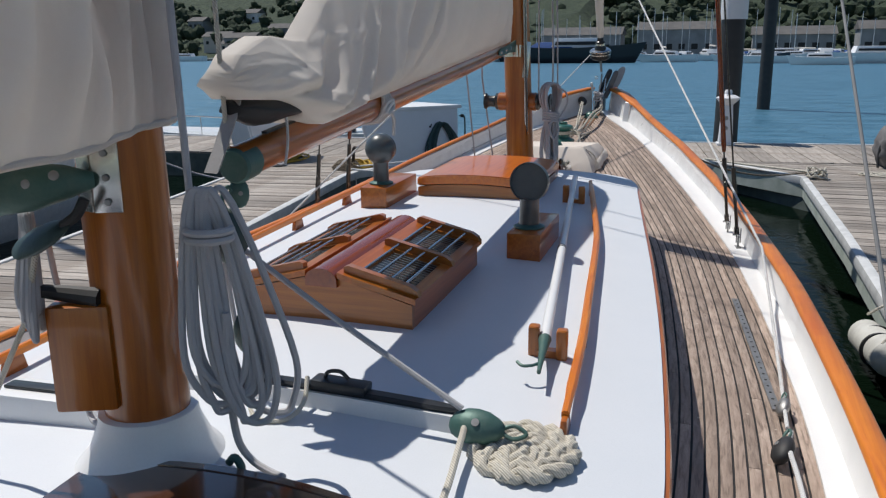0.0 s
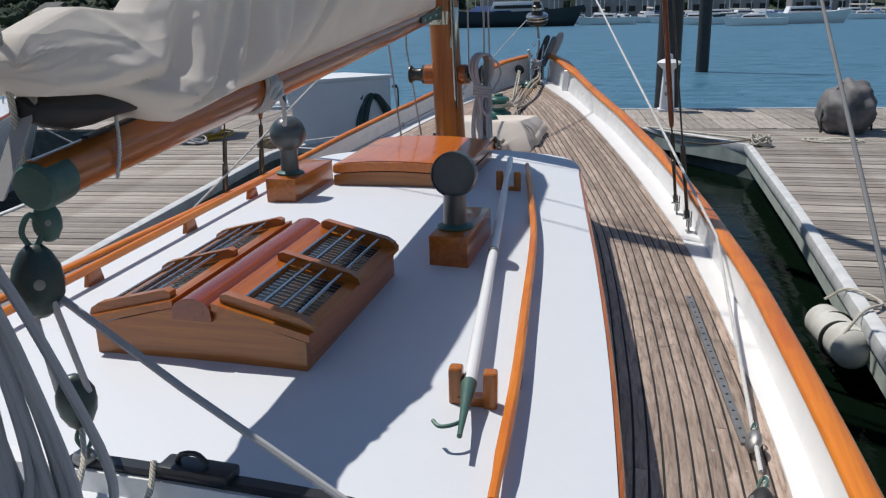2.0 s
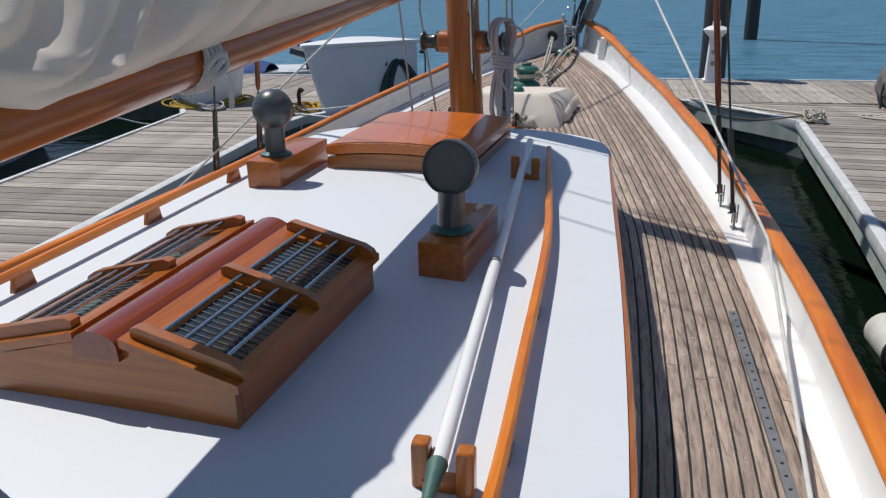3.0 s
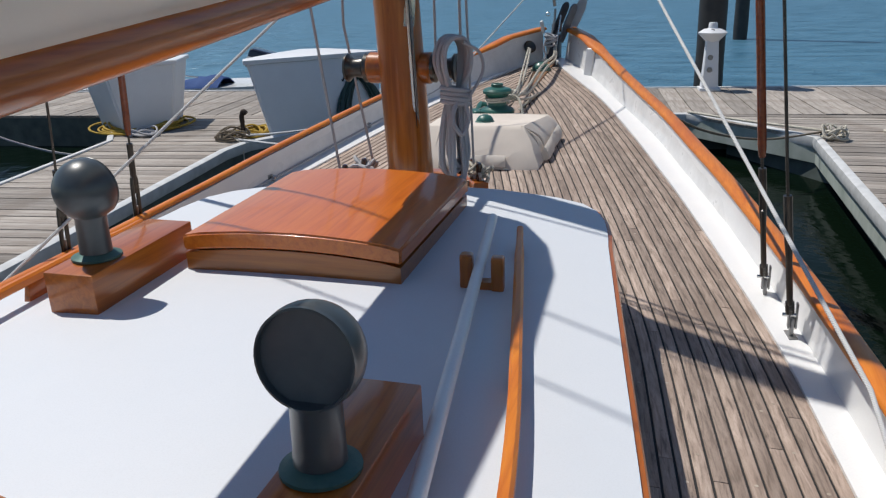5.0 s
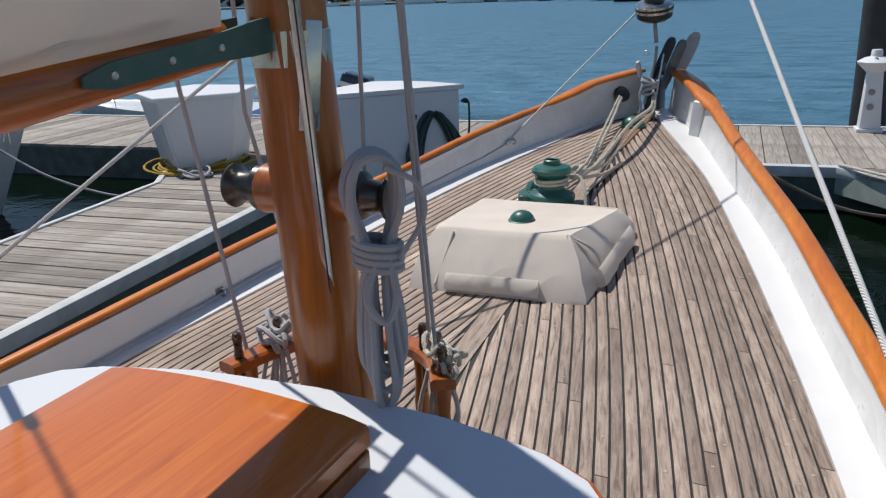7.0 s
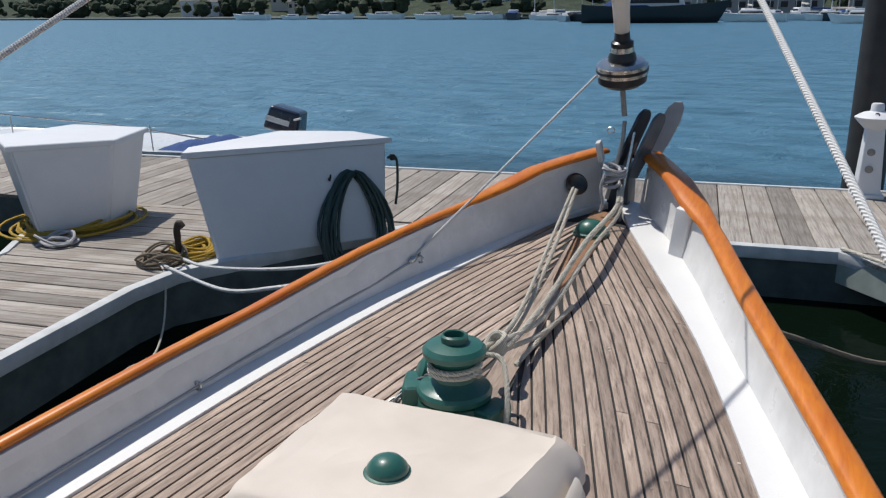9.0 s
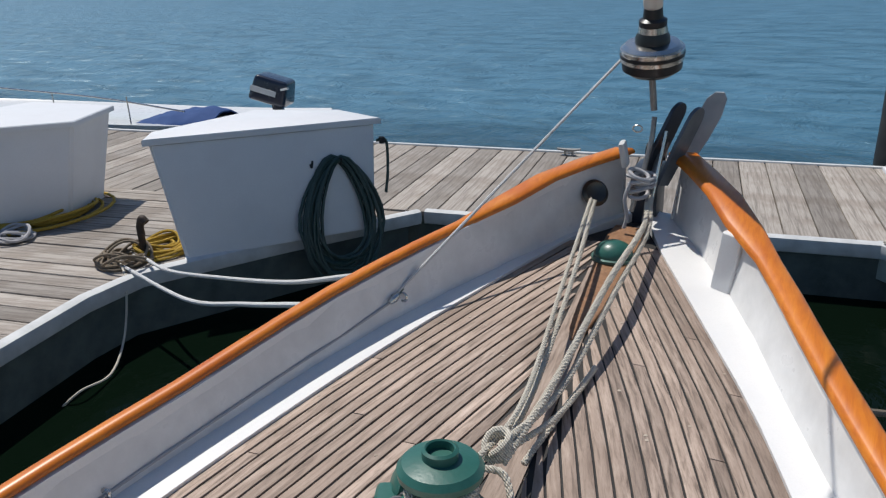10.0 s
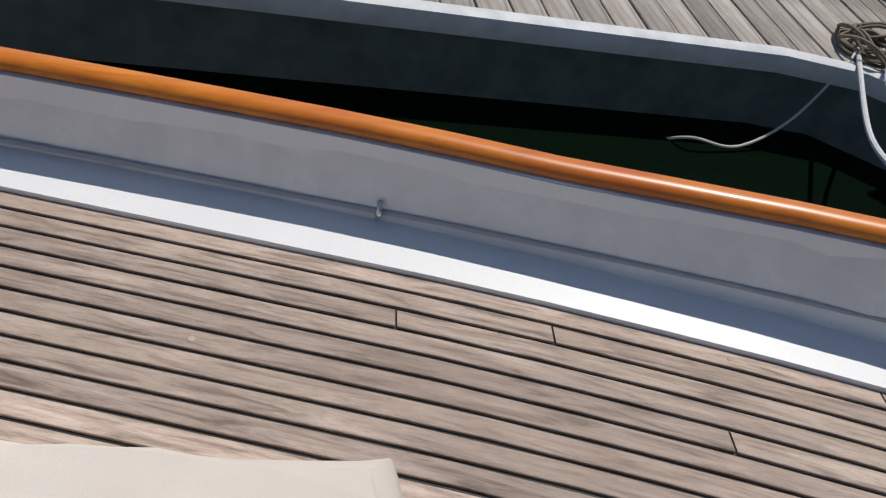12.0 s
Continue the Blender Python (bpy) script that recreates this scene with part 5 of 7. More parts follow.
# bronze snail cleat and small pad on the roof by the boot
part_at = (0.42, 1.12)
ob = thing("roof_hook", (*part_at, cab_at(*part_at)), "grey green bronze hook fitting on the cabin roof", "hook")
part("foot", lathe([(0.035, 0), (0.032, 0.008), (0.012, 0.014)], (*part_at, cab_at(*part_at) - 0.002)), "bronze", ob)
part("horn", tube([(part_at[0], part_at[1], mz + 0.0), (part_at[0], part_at[1], mz + 0.05), (part_at[0] - 0.02, part_at[1], mz + 0.075), (part_at[0] - 0.04, part_at[1], mz + 0.055)], 0.012, 10, None, 5), "bronze", ob)
ob = thing("roof_locker", (-0.5, 1.35, cab_at(-0.5, 1.35)), "low white locker with a dark grooved top on the cabin roof", "locker")
part("case", box((0.42, 0.16, 0.09), (-0.42, 1.3, cab_at(-0.42, 1.3) - 0.01), (0, 0, 4), 0.01, 2, 0.95), "white", ob)
part("top_slat", box((0.36, 0.05, 0.012), (-0.42, 1.3, cab_at(-0.42, 1.3) + 0.08), (0, 0, 4), 0.004), "black_metal", ob)

# ---- foredeck ----
fz = lambda x, y: deck_at(x, y)
ob = thing("covered_hatch", (-0.02, 8.0, fz(0, 8)), "cream canvas cover over a low foredeck hatch", "cover")
BASE4 = [(-0.47, 7.53), (0.43, 7.58), (0.45, 8.46), (-0.49, 8.50)]
TOP4 = [(-0.405, 7.75, 0.235), (0.28, 7.79, 0.235), (0.365, 8.42, 0.145), (-0.445, 8.45, 0.12)]


def cover_ring(k, inset=0.0, out=0.0):
    """A loop round the cover: k from the deck (0) to the edge of the top (1), then inset over the top."""
    pts = []
    tx, ty = sum(p[0] for p in TOP4) / 4, sum(p[1] for p in TOP4) / 4
    for i in range(4):
        j = (i + 1) % 4
        for n in range(14):
            t = n / 14
            t = t if 0.02 < t < 0.98 else 0.02
            bx, by = (BASE4[i][c] + (BASE4[j][c] - BASE4[i][c]) * t for c in (0, 1))
            ux, uy, uh = (TOP4[i][c] + (TOP4[j][c] - TOP4[i][c]) * t for c in (0, 1, 2))
            x, y, h = bx + (ux - bx) * k, by + (uy - by) * k, uh * k
            x, y = tx + (x - tx) * (1 - inset + out), ty + (y - ty) * (1 - inset + out)
            if inset:
                h = 0.235 - (y - 7.77) * 0.155 - 0.008 * math.sin(math.pi * inset)
            q = Vector((x * 5, y * 5, h * 6))
            wr = noise.noise(q) + 0.5 * (1 - 2 * abs(noise.noise(q * 2.3 + Vector((4, 1, 7)))))
            x += 0.012 * wr * (k > 0.05)
            y += 0.008 * noise.noise(q + Vector((9, 2, 5))) * (k > 0.05)
            pts.append(Vector((x, y, fz(x, y) + h + 0.004 * wr * (inset > 0.05))))
    return pts


part("cloth", sweep([cover_ring(0.0), cover_ring(0.12, 0, 0.025), cover_ring(0.35, 0, 0.055), cover_ring(0.65, 0, 0.05), cover_ring(0.9, 0, 0.02), cover_ring(0.985), cover_ring(1.0, 0.02), cover_ring(1.0, 0.12), cover_ring(1.0, 0.4), cover_ring(1.0, 0.7), cover_ring(1.0, 0.92)]), "canvas_cover", ob, smooth=42)


def flap(a, b, n, drop, label):
    """A padded strip of cloth laid on a sloping side."""
    a, b = Vector(a), Vector(b)
    secs = []
    for i in range(n):
        t = i / (n - 1)
        p = a + (b - a) * t
        p.z = fz(p.x, p.y) + 0.012
        o = (b - a).cross(Vector((0, 0, 1))).normalized()
        sag = 0.004 * math.sin(9 * t) + 0.003 * math.sin(23 * t)
        secs.append([p + o * q + Vector((0, 0, z)) for q, z in ((0.006, 0.0), (0.026 + sag, 0.012), (0.022 + sag, 0.04), (0.002 + sag, drop), (-0.012, drop + 0.006), (-0.03, drop * 0.5), (-0.02, 0.0))])
    part("flap", sweep(secs), "canvas", ob, label, 60)


flap((-0.25, 7.545, 0), (0.21, 7.575, 0), 16, 0.075, "pale padded flap along the foot")
flap((0.452, 7.76, 0), (0.462, 8.3, 0), 16, 0.085, "pale padded flap along the foot")
part("seam", tube([Vector((-0.31, 7.55, fz(-0.31, 7.55) + 0.03)), Vector((-0.30, 7.63, fz(-0.3, 7.63) + 0.115)), Vector((-0.29, 7.735, fz(-0.29, 7.74) + 0.222))], 0.007, 7, None, 4), "canvas_cover", ob)
for k in range(4):
    x = 0.30 + 0.03 * k
    part("corner_fold", tube([(0.275, 7.80, fz(0.3, 7.8) + 0.232), (x, 7.74 + 0.035 * k, fz(x, 7.75) + 0.165), (x + 0.05, 7.67 + 0.06 * k, fz(x, 7.7) + 0.07)], lambda t: 0.010 - 0.006 * abs(2 * t - 1), 7, None, 4), "canvas_cover", ob)


def mushroom_vent(x, y, z, r, label, post=None):
    ob = thing("deck_dome", (x, y, z), label, "vent")
    part("dome", lathe([(r, 0), (r * 1.02, 0.01), (r * 0.93, r * 0.35), (r * 0.7, r * 0.62), (r * 0.36, r * 0.78), (0, r * 0.82)], (x, y, z), segs=32), "green_paint", ob)
    part("skirt", lathe([(r * 1.15, -0.012), (r * 1.15, 0), (r, 0.006)], (x, y, z), segs=32), "bronze" if not post else "varnish_z", ob)
    if post:
        part("post", lathe([(r * 1.3, post - z), (r * 1.2, 0.02 + post - z), (r * 1.05, -0.02), (r * 1.1, -0.005)], (x, y, z), segs=32), "teak_post", ob, "round weathered wooden post")
    return ob


mushroom_vent(-0.035, 8.02, fz(0, 8) + 0.196, 0.062, "green painted dome poking through the canvas cover")
mushroom_vent(-0.035, 10.40, fz(-0.03, 10.40) + 0.012, 0.085, "green painted dome vent low on the foredeck by the stem")
secs = []
for y, xa, xb in ((9.70, -0.035, -0.005), (9.78, -0.06, 0.01), (9.95, -0.075, 0.03), (10.3, -0.10, 0.04), (10.6, -0.115, 0.05), (10.72, -0.10, 0.045)):
    za, zb = fz(xa, y), fz(xb, y)
    secs.append([(xa, y, za - 0.01), (xa, y, za + 0.006), (xa + 0.004, y, za + 0.009), (xb - 0.004, y, zb + 0.009), (xb, y, zb + 0.006), (xb, y, zb - 0.01)])
part("bow_plank", sweep(secs), "teak_post", deck, "brown oiled plank running to the stem")

def laid_rope(pts, r, turn=0.055, steps=10):
    """Three strands laid up round each other."""
    P = spline(pts, steps)
    # even spacing along the line, fine enough for the lay
    L = [0.0]
    for a, b in zip(P, P[1:]):
        L.append(L[-1] + (b - a).length)
    n = max(8, int(L[-1] / (turn / 5)))
    Q = []
    for i in range(n + 1):
        d = L[-1] * i / n
        k = max(j for j in range(len(L)) if L[j] <= d + 1e-9)
        k = min(k, len(P) - 2)
        Q.append(P[k] + (P[k + 1] - P[k]) * ((d - L[k]) / max(1e-6, L[k + 1] - L[k])))
    bm = bmesh.new()
    for s in range(3):
        S = []
        for i, p in enumerate(Q):
            t = (Q[min(i + 1, n)] - Q[max(i - 1, 0)]).normalized()
            u = (Vector((0, 0, 1)) - t * t.z)
            u = u.normalized() if u.length > 0.05 else Vector((1, 0, 0))
            w = t.cross(u)
            a = 2 * math.pi * (i / 5.0 + s / 3)
            S.append(p + (u * math.cos(a) + w * math.sin(a)) * r * 0.48)
        tube(S, r * 0.56, 6, bm)
    return bm


# windlass
wx, wy = -0.075, 8.61
wz = fz(wx, wy)
ob = thing("windlass", (wx, wy, wz), "dark green painted capstan windlass with rope turns", "windlass")
part("base", lathe([(0.165, -0.005), (0.165, 0.02), (0.15, 0.035), (0.135, 0.05), (0.13, 0.09), (0.10, 0.10)], (wx, wy, wz), segs=36), "green_paint", ob)
part("gypsy", lathe([(0.10, 0.09), (0.132, 0.10), (0.136, 0.125), (0.128, 0.14), (0.09, 0.155), (0.075, 0.175)], (wx, wy, wz), segs=36), "green_paint", ob, "chain gypsy flange")
part("drum", lathe([(0.075, 0.17), (0.07, 0.20), (0.072, 0.235), (0.085, 0.262), (0.112, 0.278), (0.114, 0.30), (0.10, 0.318), (0.06, 0.33), (0.048, 0.332), (0.048, 0.358), (0.04, 0.364), (0.036, 0.36), (0.034, 0.335), (0.0, 0.335)], (wx, wy, wz), segs=40), "green_paint", ob, "waisted drum with a socket")
part("rope_wrap", laid_rope([(wx + (0.086 + 0.004 * math.sin(k)) * math.cos(2 * math.pi * k / 16), wy + 0.086 * math.sin(2 * math.pi * k / 16), wz + 0.195 + 0.021 * k / 16) for k in range(42)], 0.012, 0.055, 2), "rope_white", ob, "turns of laid rope")
part("gearbox", box((0.1, 0.16, 0.13), (wx - 0.16, wy + 0.02, wz - 0.004), (0, 0, 20), 0.025, 3), "green_paint", ob)
part("pawl_case", lathe([(0.055, 0), (0.055, 0.05), (0.035, 0.06), (0, 0.06)], (wx - 0.13, wy + 0.10, wz + 0.12), (0, -70, 30), 20), "green_paint", ob)
part("side_case", box((0.08, 0.14, 0.10), (wx + 0.15, wy - 0.02, wz - 0.004), (0, 0, -15), 0.02, 3), "green_paint", ob)
ob.scale.z = 0.88
ob = thing("anchor_chain", (-0.3, 8.6, wz), "rusty grey galvanised anchor chain beside the windlass", "chain")
P = spline([(wx - 0.12, wy + 0.02, wz + 0.12), (-0.26, 8.63, wz + 0.07), (-0.31, 8.56, wz + 0.022), (-0.36, 8.5, wz + 0.016), (-0.33, 8.43, wz + 0.016), (-0.26, 8.46, wz + 0.018)], 4)
for i, (p, q) in enumerate(zip(P, P[1:])):
    d = (q - p).normalized()
    u = d.orthogonal().normalized()
    u = Matrix.Rotation(radians(90 * (i % 2) + 20), 3, d) @ u
    c = (p + q) * 0.5
    part("link", tube([c + d * 0.026 * math.cos(a) + u * 0.015 * math.sin(a) for a in [2 * math.pi * k / 12 for k in range(12)]], 0.0055, 6, None, 0, True), "galv", ob)

# bow lines
bz = fz(0, 10.4)
def bow_line(pts, r, mat, label):
    return solo("bow_line", laid_rope(pts, r), mat, label, "rope", Vector(pts[0]), "mooring lines at the bow")
bow_line([(wx + 0.03, wy + 0.09, wz + 0.20), (-0.02, 9.1, wz + 0.20), (-0.12, 9.9, 1.60), (-0.20, 10.62, 1.73)], 0.010, "rope_white", "off white mooring line led through the fairlead")
bow_line([(0.0, 8.86, wz + 0.16), (-0.03, 9.3, 1.49), (-0.10, 10.0, 1.62), (-0.185, 10.63, 1.72)], 0.011, "rope_white", "off white mooring line led through the fairlead")
bow_line([(0.02, 8.82, wz + 0.17), (0.03, 9.3, 1.50), (0.06, 9.9, 1.63), (0.07, 10.5, 1.66), (0.05, 10.68, 1.72)], 0.014, "rope_white", "thick laid mooring line led to the stem")
bow_line([(0.0, 8.85, wz + 0.2), (0.05, 9.3, 1.47), (0.09, 9.9, 1.60), (0.09, 10.5, 1.64), (0.06, 10.70, 1.75)], 0.012, "rope_white", "thick laid mooring line led to the stem")
bow_line([(0.0, 8.9, wz + 0.15), (0.07, 9.2, 1.43), (0.10, 9.55, 1.43), (0.06, 9.25, 1.40), (0.02, 9.0, 1.36)], 0.011, "rope_white", "loose bight of pale rope on the foredeck")
bow_line([(wx + 0.05, wy + 0.1, wz + 0.21), (0.06, 8.72, wz + 0.20), (0.12, 8.62, wz + 0.12), (0.14, 8.55, wz + 0.02)], 0.011, "rope_white", "laid rope tail hanging off the windlass")
ob = thing("rope_knot", (-0.01, 8.85, wz + 0.2), "knot of pale rope where the mooring lines meet", "knot")
for k in range(4):
    part("turn", tube([(-0.01 + 0.035 * math.cos(a + k), 8.85 + 0.035 * math.sin(a + k), wz + 0.20 + 0.03 * math.sin(a * 1 + k * 1.4)) for a in [2 * math.pi * j / 12 for j in range(12)]], 0.011, 7, None, 0, True), "rope_white", ob)

# stem head: fairlead, roller cheeks, anchor, furling drum
ob = thing("fairlead", (-0.2, 10.74, 1.72), "round dark bronze fairlead through the bulwark", "fairlead")
part("ring", lathe([(0.034, -0.01), (0.062, -0.012), (0.066, 0.004), (0.05, 0.018), (0.034, 0.01)], (-0.205, 10.715, 1.735), (62, 0, 38), 28), "winch", ob)
part("throat", lathe([(0.04, 0), (0.036, 0.004), (0, 0.004)], (-0.207, 10.72, 1.735), (62, 0, 38), 20), "dark", ob)
ob = thing("stem_head", (0.0, 10.8, 1.65), "dark metal stem head fitting with anchor roller cheeks", "stem fitting")
part("stem_post", box((0.13, 0.22, 0.34), (0.0, 10.98, 1.5), (0, 0, 0), 0.02), "slate_metal", ob, "dark stem block")
for x, top, mt in ((-0.005, 0.42, "slate_metal"), (0.085, 0.40, "slate_pale")):
    rim = [(-0.05, 0.0), (0.05, 0.0), (0.068, top * 0.5)] + [(0.065 * math.cos(q), top - 0.065 + 0.065 * math.sin(q)) for q in [math.pi * j / 10 for j in range(11)]] + [(-0.068, top * 0.5)]
    own = sweep([[(e, u, v) for u, v in rim] for e in (-0.008, 0.008)])
    own.transform(pose(x, 10.84, 1.77, -12, 18, -22))
    cheek = part("cheek", own, mt, ob, "dark slate roller cheek plate")
    own = lathe([(0.014, 0), (0.013, 0.006), (0, 0.008)], (0.0, 0.0, top - 0.08), (0, -90, 0), 12)
    own.transform(pose(x - 0.01, 10.84, 1.77, -12, 18, -22))
    part("pin", own, "steel", cheek)
part("roller", tube([(-0.02, 10.97, 1.9), (0.075, 10.97, 1.9)], 0.04, 18), "black_metal", ob)
part("tang", tube([(-0.03, 10.72, 1.66), (0.0, 10.74, 1.80), (0.03, 10.78, 1.98), (0.035, 10.80, 2.10)], 0.012, 8, None, 4), "galv", ob, "long galvanised tang to the forestay")
part("tang", tube([(0.06, 10.70, 1.68), (0.075, 10.74, 1.84), (0.095, 10.79, 2.04)], 0.009, 8, None, 4), "steel", ob)
part("split_ring", tube([(-0.03 + 0.022 * math.cos(q), 10.75, 2.05 + 0.016 * math.sin(q)) for q in [2 * math.pi * j / 12 for j in range(12)]], 0.004, 6, None, 0, True), "steel", ob)
for k in range(5):
    part("knot_turn", tube([(0.0 + (0.045 + 0.006 * (k % 2)) * math.cos(q), 10.70 + 0.04 * math.sin(q), 1.76 + 0.022 * k + 0.018 * math.sin(q + 1.3 * k)) for q in [2 * math.pi * j / 14 for j in range(14)]], 0.010, 7, None, 0, True), "rope_grey", ob, "grey rope lashing")
part("knot_tail", tube([(-0.03, 10.67, 1.82), (-0.05, 10.65, 1.74), (-0.035, 10.645, 1.66), (-0.045, 10.64, 1.60)], 0.009, 7, None, 5), "rope_grey", ob)
part("white_fender_pad", box((0.03, 0.07, 0.12), (-0.075, 10.76, 1.87), (10, -10, 0), 0.012), "rope_bright", ob)
ob = thing("anchor", (0.14, 11.0, 1.85), "grey galvanised anchor stowed on the bow roller", "anchor")
part("fluke", sweep([[(0.17 + 0.34 * (z - 1.84) + w, 11.03, z), (0.17 + 0.34 * (z - 1.84) + w, 11.05, z), (0.17 + 0.34 * (z - 1.84) - w, 11.05, z), (0.17 + 0.34 * (z - 1.84) - w, 11.03, z)] for a, w, z in ((0, 0.02, 1.84), (0, 0.045, 1.96), (0, 0.056, 2.08), (0, 0.045, 2.16), (0, 0.02, 2.19))]), "fluke", ob, "pale worn anchor fluke")
part("shank", tube([(0.04, 10.7, 1.62), (0.05, 10.8, 1.82), (0.10, 10.98, 2.1)], lambda t: 0.016 + 0.004 * t, 8), "galv", ob)
part("shackle", tube([(0.04, 10.68, 1.6), (0.015, 10.66, 1.57), (0.03, 10.64, 1.53), (0.065, 10.65, 1.55), (0.06, 10.69, 1.6)], 0.009, 8, None, 4), "galv", ob)
for k in range(3):
    part("lashing", tube([(0.02 + 0.05 * math.cos(a), 10.72 + 0.045 * math.sin(a), 1.80 + 0.018 * k + 0.01 * math.sin(a)) for a in [2 * math.pi * j / 12 for j in range(12)]], 0.008, 7, None, 0, True), "rope_grey", ob)
ob = thing("furling_drum", (0.0, 10.85, 2.25), "black furling drum with a polished steel ring on the forestay", "furling drum")
fx, fy = 0.0, 10.85
tilt = (14, 0, 0)
part("housing", lathe([(0.03, 0), (0.10, 0.005), (0.135, 0.03), (0.138, 0.07), (0.135, 0.075)], (fx, fy, 2.29), tilt, 36), "black_metal", ob)
part("drum_ring", lathe([(0.128, 0.07), (0.143, 0.072), (0.143, 0.125), (0.128, 0.128)], (fx, fy, 2.29), tilt, 36), "steel", ob, "polished steel ring")
part("ring_band", lathe([(0.1435, 0.09), (0.1455, 0.091), (0.1455, 0.107), (0.1435, 0.108)], (fx, fy, 2.29), tilt, 36), "black_metal", ob)
part("upper_disc", lathe([(0.13, 0.122), (0.135, 0.13), (0.12, 0.145), (0.075, 0.15), (0.07, 0.17)], (fx, fy, 2.29), tilt, 36), "steel", ob)
part("neck", lathe([(0.078, 0.15), (0.075, 0.18), (0.06, 0.20), (0.058, 0.225), (0.062, 0.23), (0.062, 0.25), (0.045, 0.26), (0.04, 0.31)], (fx, fy, 2.29), tilt, 28), "black_metal", ob)
part("neck_ring", lathe([(0.0625, 0.195), (0.066, 0.198), (0.062, 0.225), (0.058, 0.226)], (fx, fy, 2.29), tilt, 28), "steel", ob)
part("toggle", tube([(0.02, 10.86, 2.12), (0.0, 10.85, 2.3)], 0.016, 10), "galv", ob)
furl = [Vector((fx, fy - 0.075, 2.59)) + Vector((-0.005, -0.44, 1.0)) * (k * 0.45) for k in range(18)]
solo("furled_jib", tube(furl, lambda t: 0.042 + 0.05 * min(1, t * 4) + 0.006 * math.sin(40 * t), 16), "canvas", "cream furled jib rolled round the forestay", "sail", furl[0])
line("furling_line", [(-0.13, 10.83, 2.36), (-0.755, 9.70, 1.53)], 0.0065, "rope_bright", "thin white furling line from the drum to the bulwark")
pts = []
for k in range(24):
    y = 9.68 - k * 0.28
    pts.append((rail_l(y) + 0.09, y, deck_z(y) + (0.075 if k else 0.10) - 0.035 * min(1, k / 5)))
line("furling_line", pts, 0.006, "rope_grey", "thin grey furling line led aft along the bulwark")
for y, z in ((9.71, 0.095), (8.45, 0.05), (7.2, 0.045), (6.0, 0.045)):
    x = rail_l(y) + 0.075
    ob = thing("line_guide", (x, y, deck_z(y) + z), "small metal line guide on the bulwark", "guide", "furling line guides")
    part("plate", box((0.006, 0.05, 0.05), (x, y, deck_z(y) + z - 0.025), (0, 0, -12), 0.002), "galv", ob)
    part("eye", tube([(x + 0.022 + 0.016 * math.cos(a), y, deck_z(y) + z + 0.018 * math.sin(a)) for a in [2 * math.pi * j / 12 for j in range(12)]], 0.006, 6, None, 0, True), "steel", ob)

tackle_block((-0.755, 9.67, 1.515), (0.2, 1, 0.3), "small bright turning block for the furling line on the bulwark", 0.48, "steel")

# side deck: slotted sheet track and its block
ob = thing("genoa_track", (1.88, 3.8, deck_z(3.8)), "flat grey metal sheet track with pin holes on the side deck", "track")
ta, tb = Vector((1.80, 4.45, deck_at(1.8, 4.45))), Vector((1.965, 2.9, deck_at(1.96, 2.9)))
d = (tb - ta)
n = Vector((-d.y, d.x, 0)).normalized()
part("bar", sweep([[p - n * 0.018, p + n * 0.018, p + n * 0.018 + Vector((0, 0, 0.012)), p - n * 0.018 + Vector((0, 0, 0.012))] for p in (ta, tb)]), "galv", ob)
for k in range(22):
    p = ta + d * (k + 0.5) / 22
    part("pin_hole", lathe([(0.007, 0), (0.006, 0.002)], (p.x, p.y, p.z + 0.0115), (0, 0, 0), 8), "dark", ob)
tackle_block((1.985, 2.85, deck_at(1.98, 2.85) + 0.05), (0.1, 1, 0.3), "grey metal sheet lead car on the track", 0.7, "galv")
tackle_block((1.96, 2.42, deck_at(1.96, 2.4) + 0.06), (0.2, 1, 0.2), "black sheet block on the side deck", 1.0, "rubber")
line("sheet_tail", [(2.0, 2.6, 0.93), (1.98, 2.4, 0.95), (2.0, 2.2, 0.93), (2.03, 1.7, 0.90), (2.05, 0.8, 0.89)], 0.0095, "rope_bright", "white braided sheet tail on the side deck", steps=5)

# fife rail with belaying pins round the main mast
ob = thing("fife_rail", (0, 6.4, fz(0, 6.4)), "varnished wooden fife rail with dark belaying pins round the mast", "fife rail")
rz = 1.375
rail_pts = [(-0.36, 6.12, rz), (-0.31, 6.30, rz), (-0.22, 6.46, rz), (-0.06, 6.52, rz), (0.14, 6.50, rz), (0.27, 6.42, rz), (0.36, 6.28, rz)]
P = spline(rail_pts, 5)
secs = []
for i, p in enumerate(P):
    dd = (P[min(i + 1, len(P) - 1)] - P[max(i - 1, 0)]).normalized()
    nn = Vector((dd.y, -dd.x, 0))
    secs.append([p + nn * a + Vector((0, 0, z)) for a, z in ((-0.04, 0), (-0.04, 0.03), (-0.032, 0.038), (0.032, 0.038), (0.04, 0.03), (0.04, 0))])
part("rail", sweep(secs), "varnish", ob)
for x, y in ((-0.33, 6.2), (-0.1, 6.51), (0.17, 6.49), (0.345, 6.31)):
    b = fz(x, y)
    part("leg", lathe([(0.03, 0), (0.034, 0.02), (0.022, 0.06), (0.027, 0.14), (0.02, 0.24), (0.026, rz - b)], (x, y, b - 0.003), segs=16), "varnish_z", ob)
for x, y in ((-0.345, 6.17), (-0.30, 6.33), (-0.2, 6.47), (0.2, 6.46), (0.28, 6.41), (0.34, 6.32)):
    part("belaying_pin", lathe([(0.009, -0.12), (0.010, 0.035), (0.017, 0.045), (0.014, 0.08), (0.018, 0.115), (0.013, 0.13), (0, 0.135)], (x, y, rz), segs=14), "varnish_dark", ob, "dark wooden belaying pin")
rg = random.Random(4)
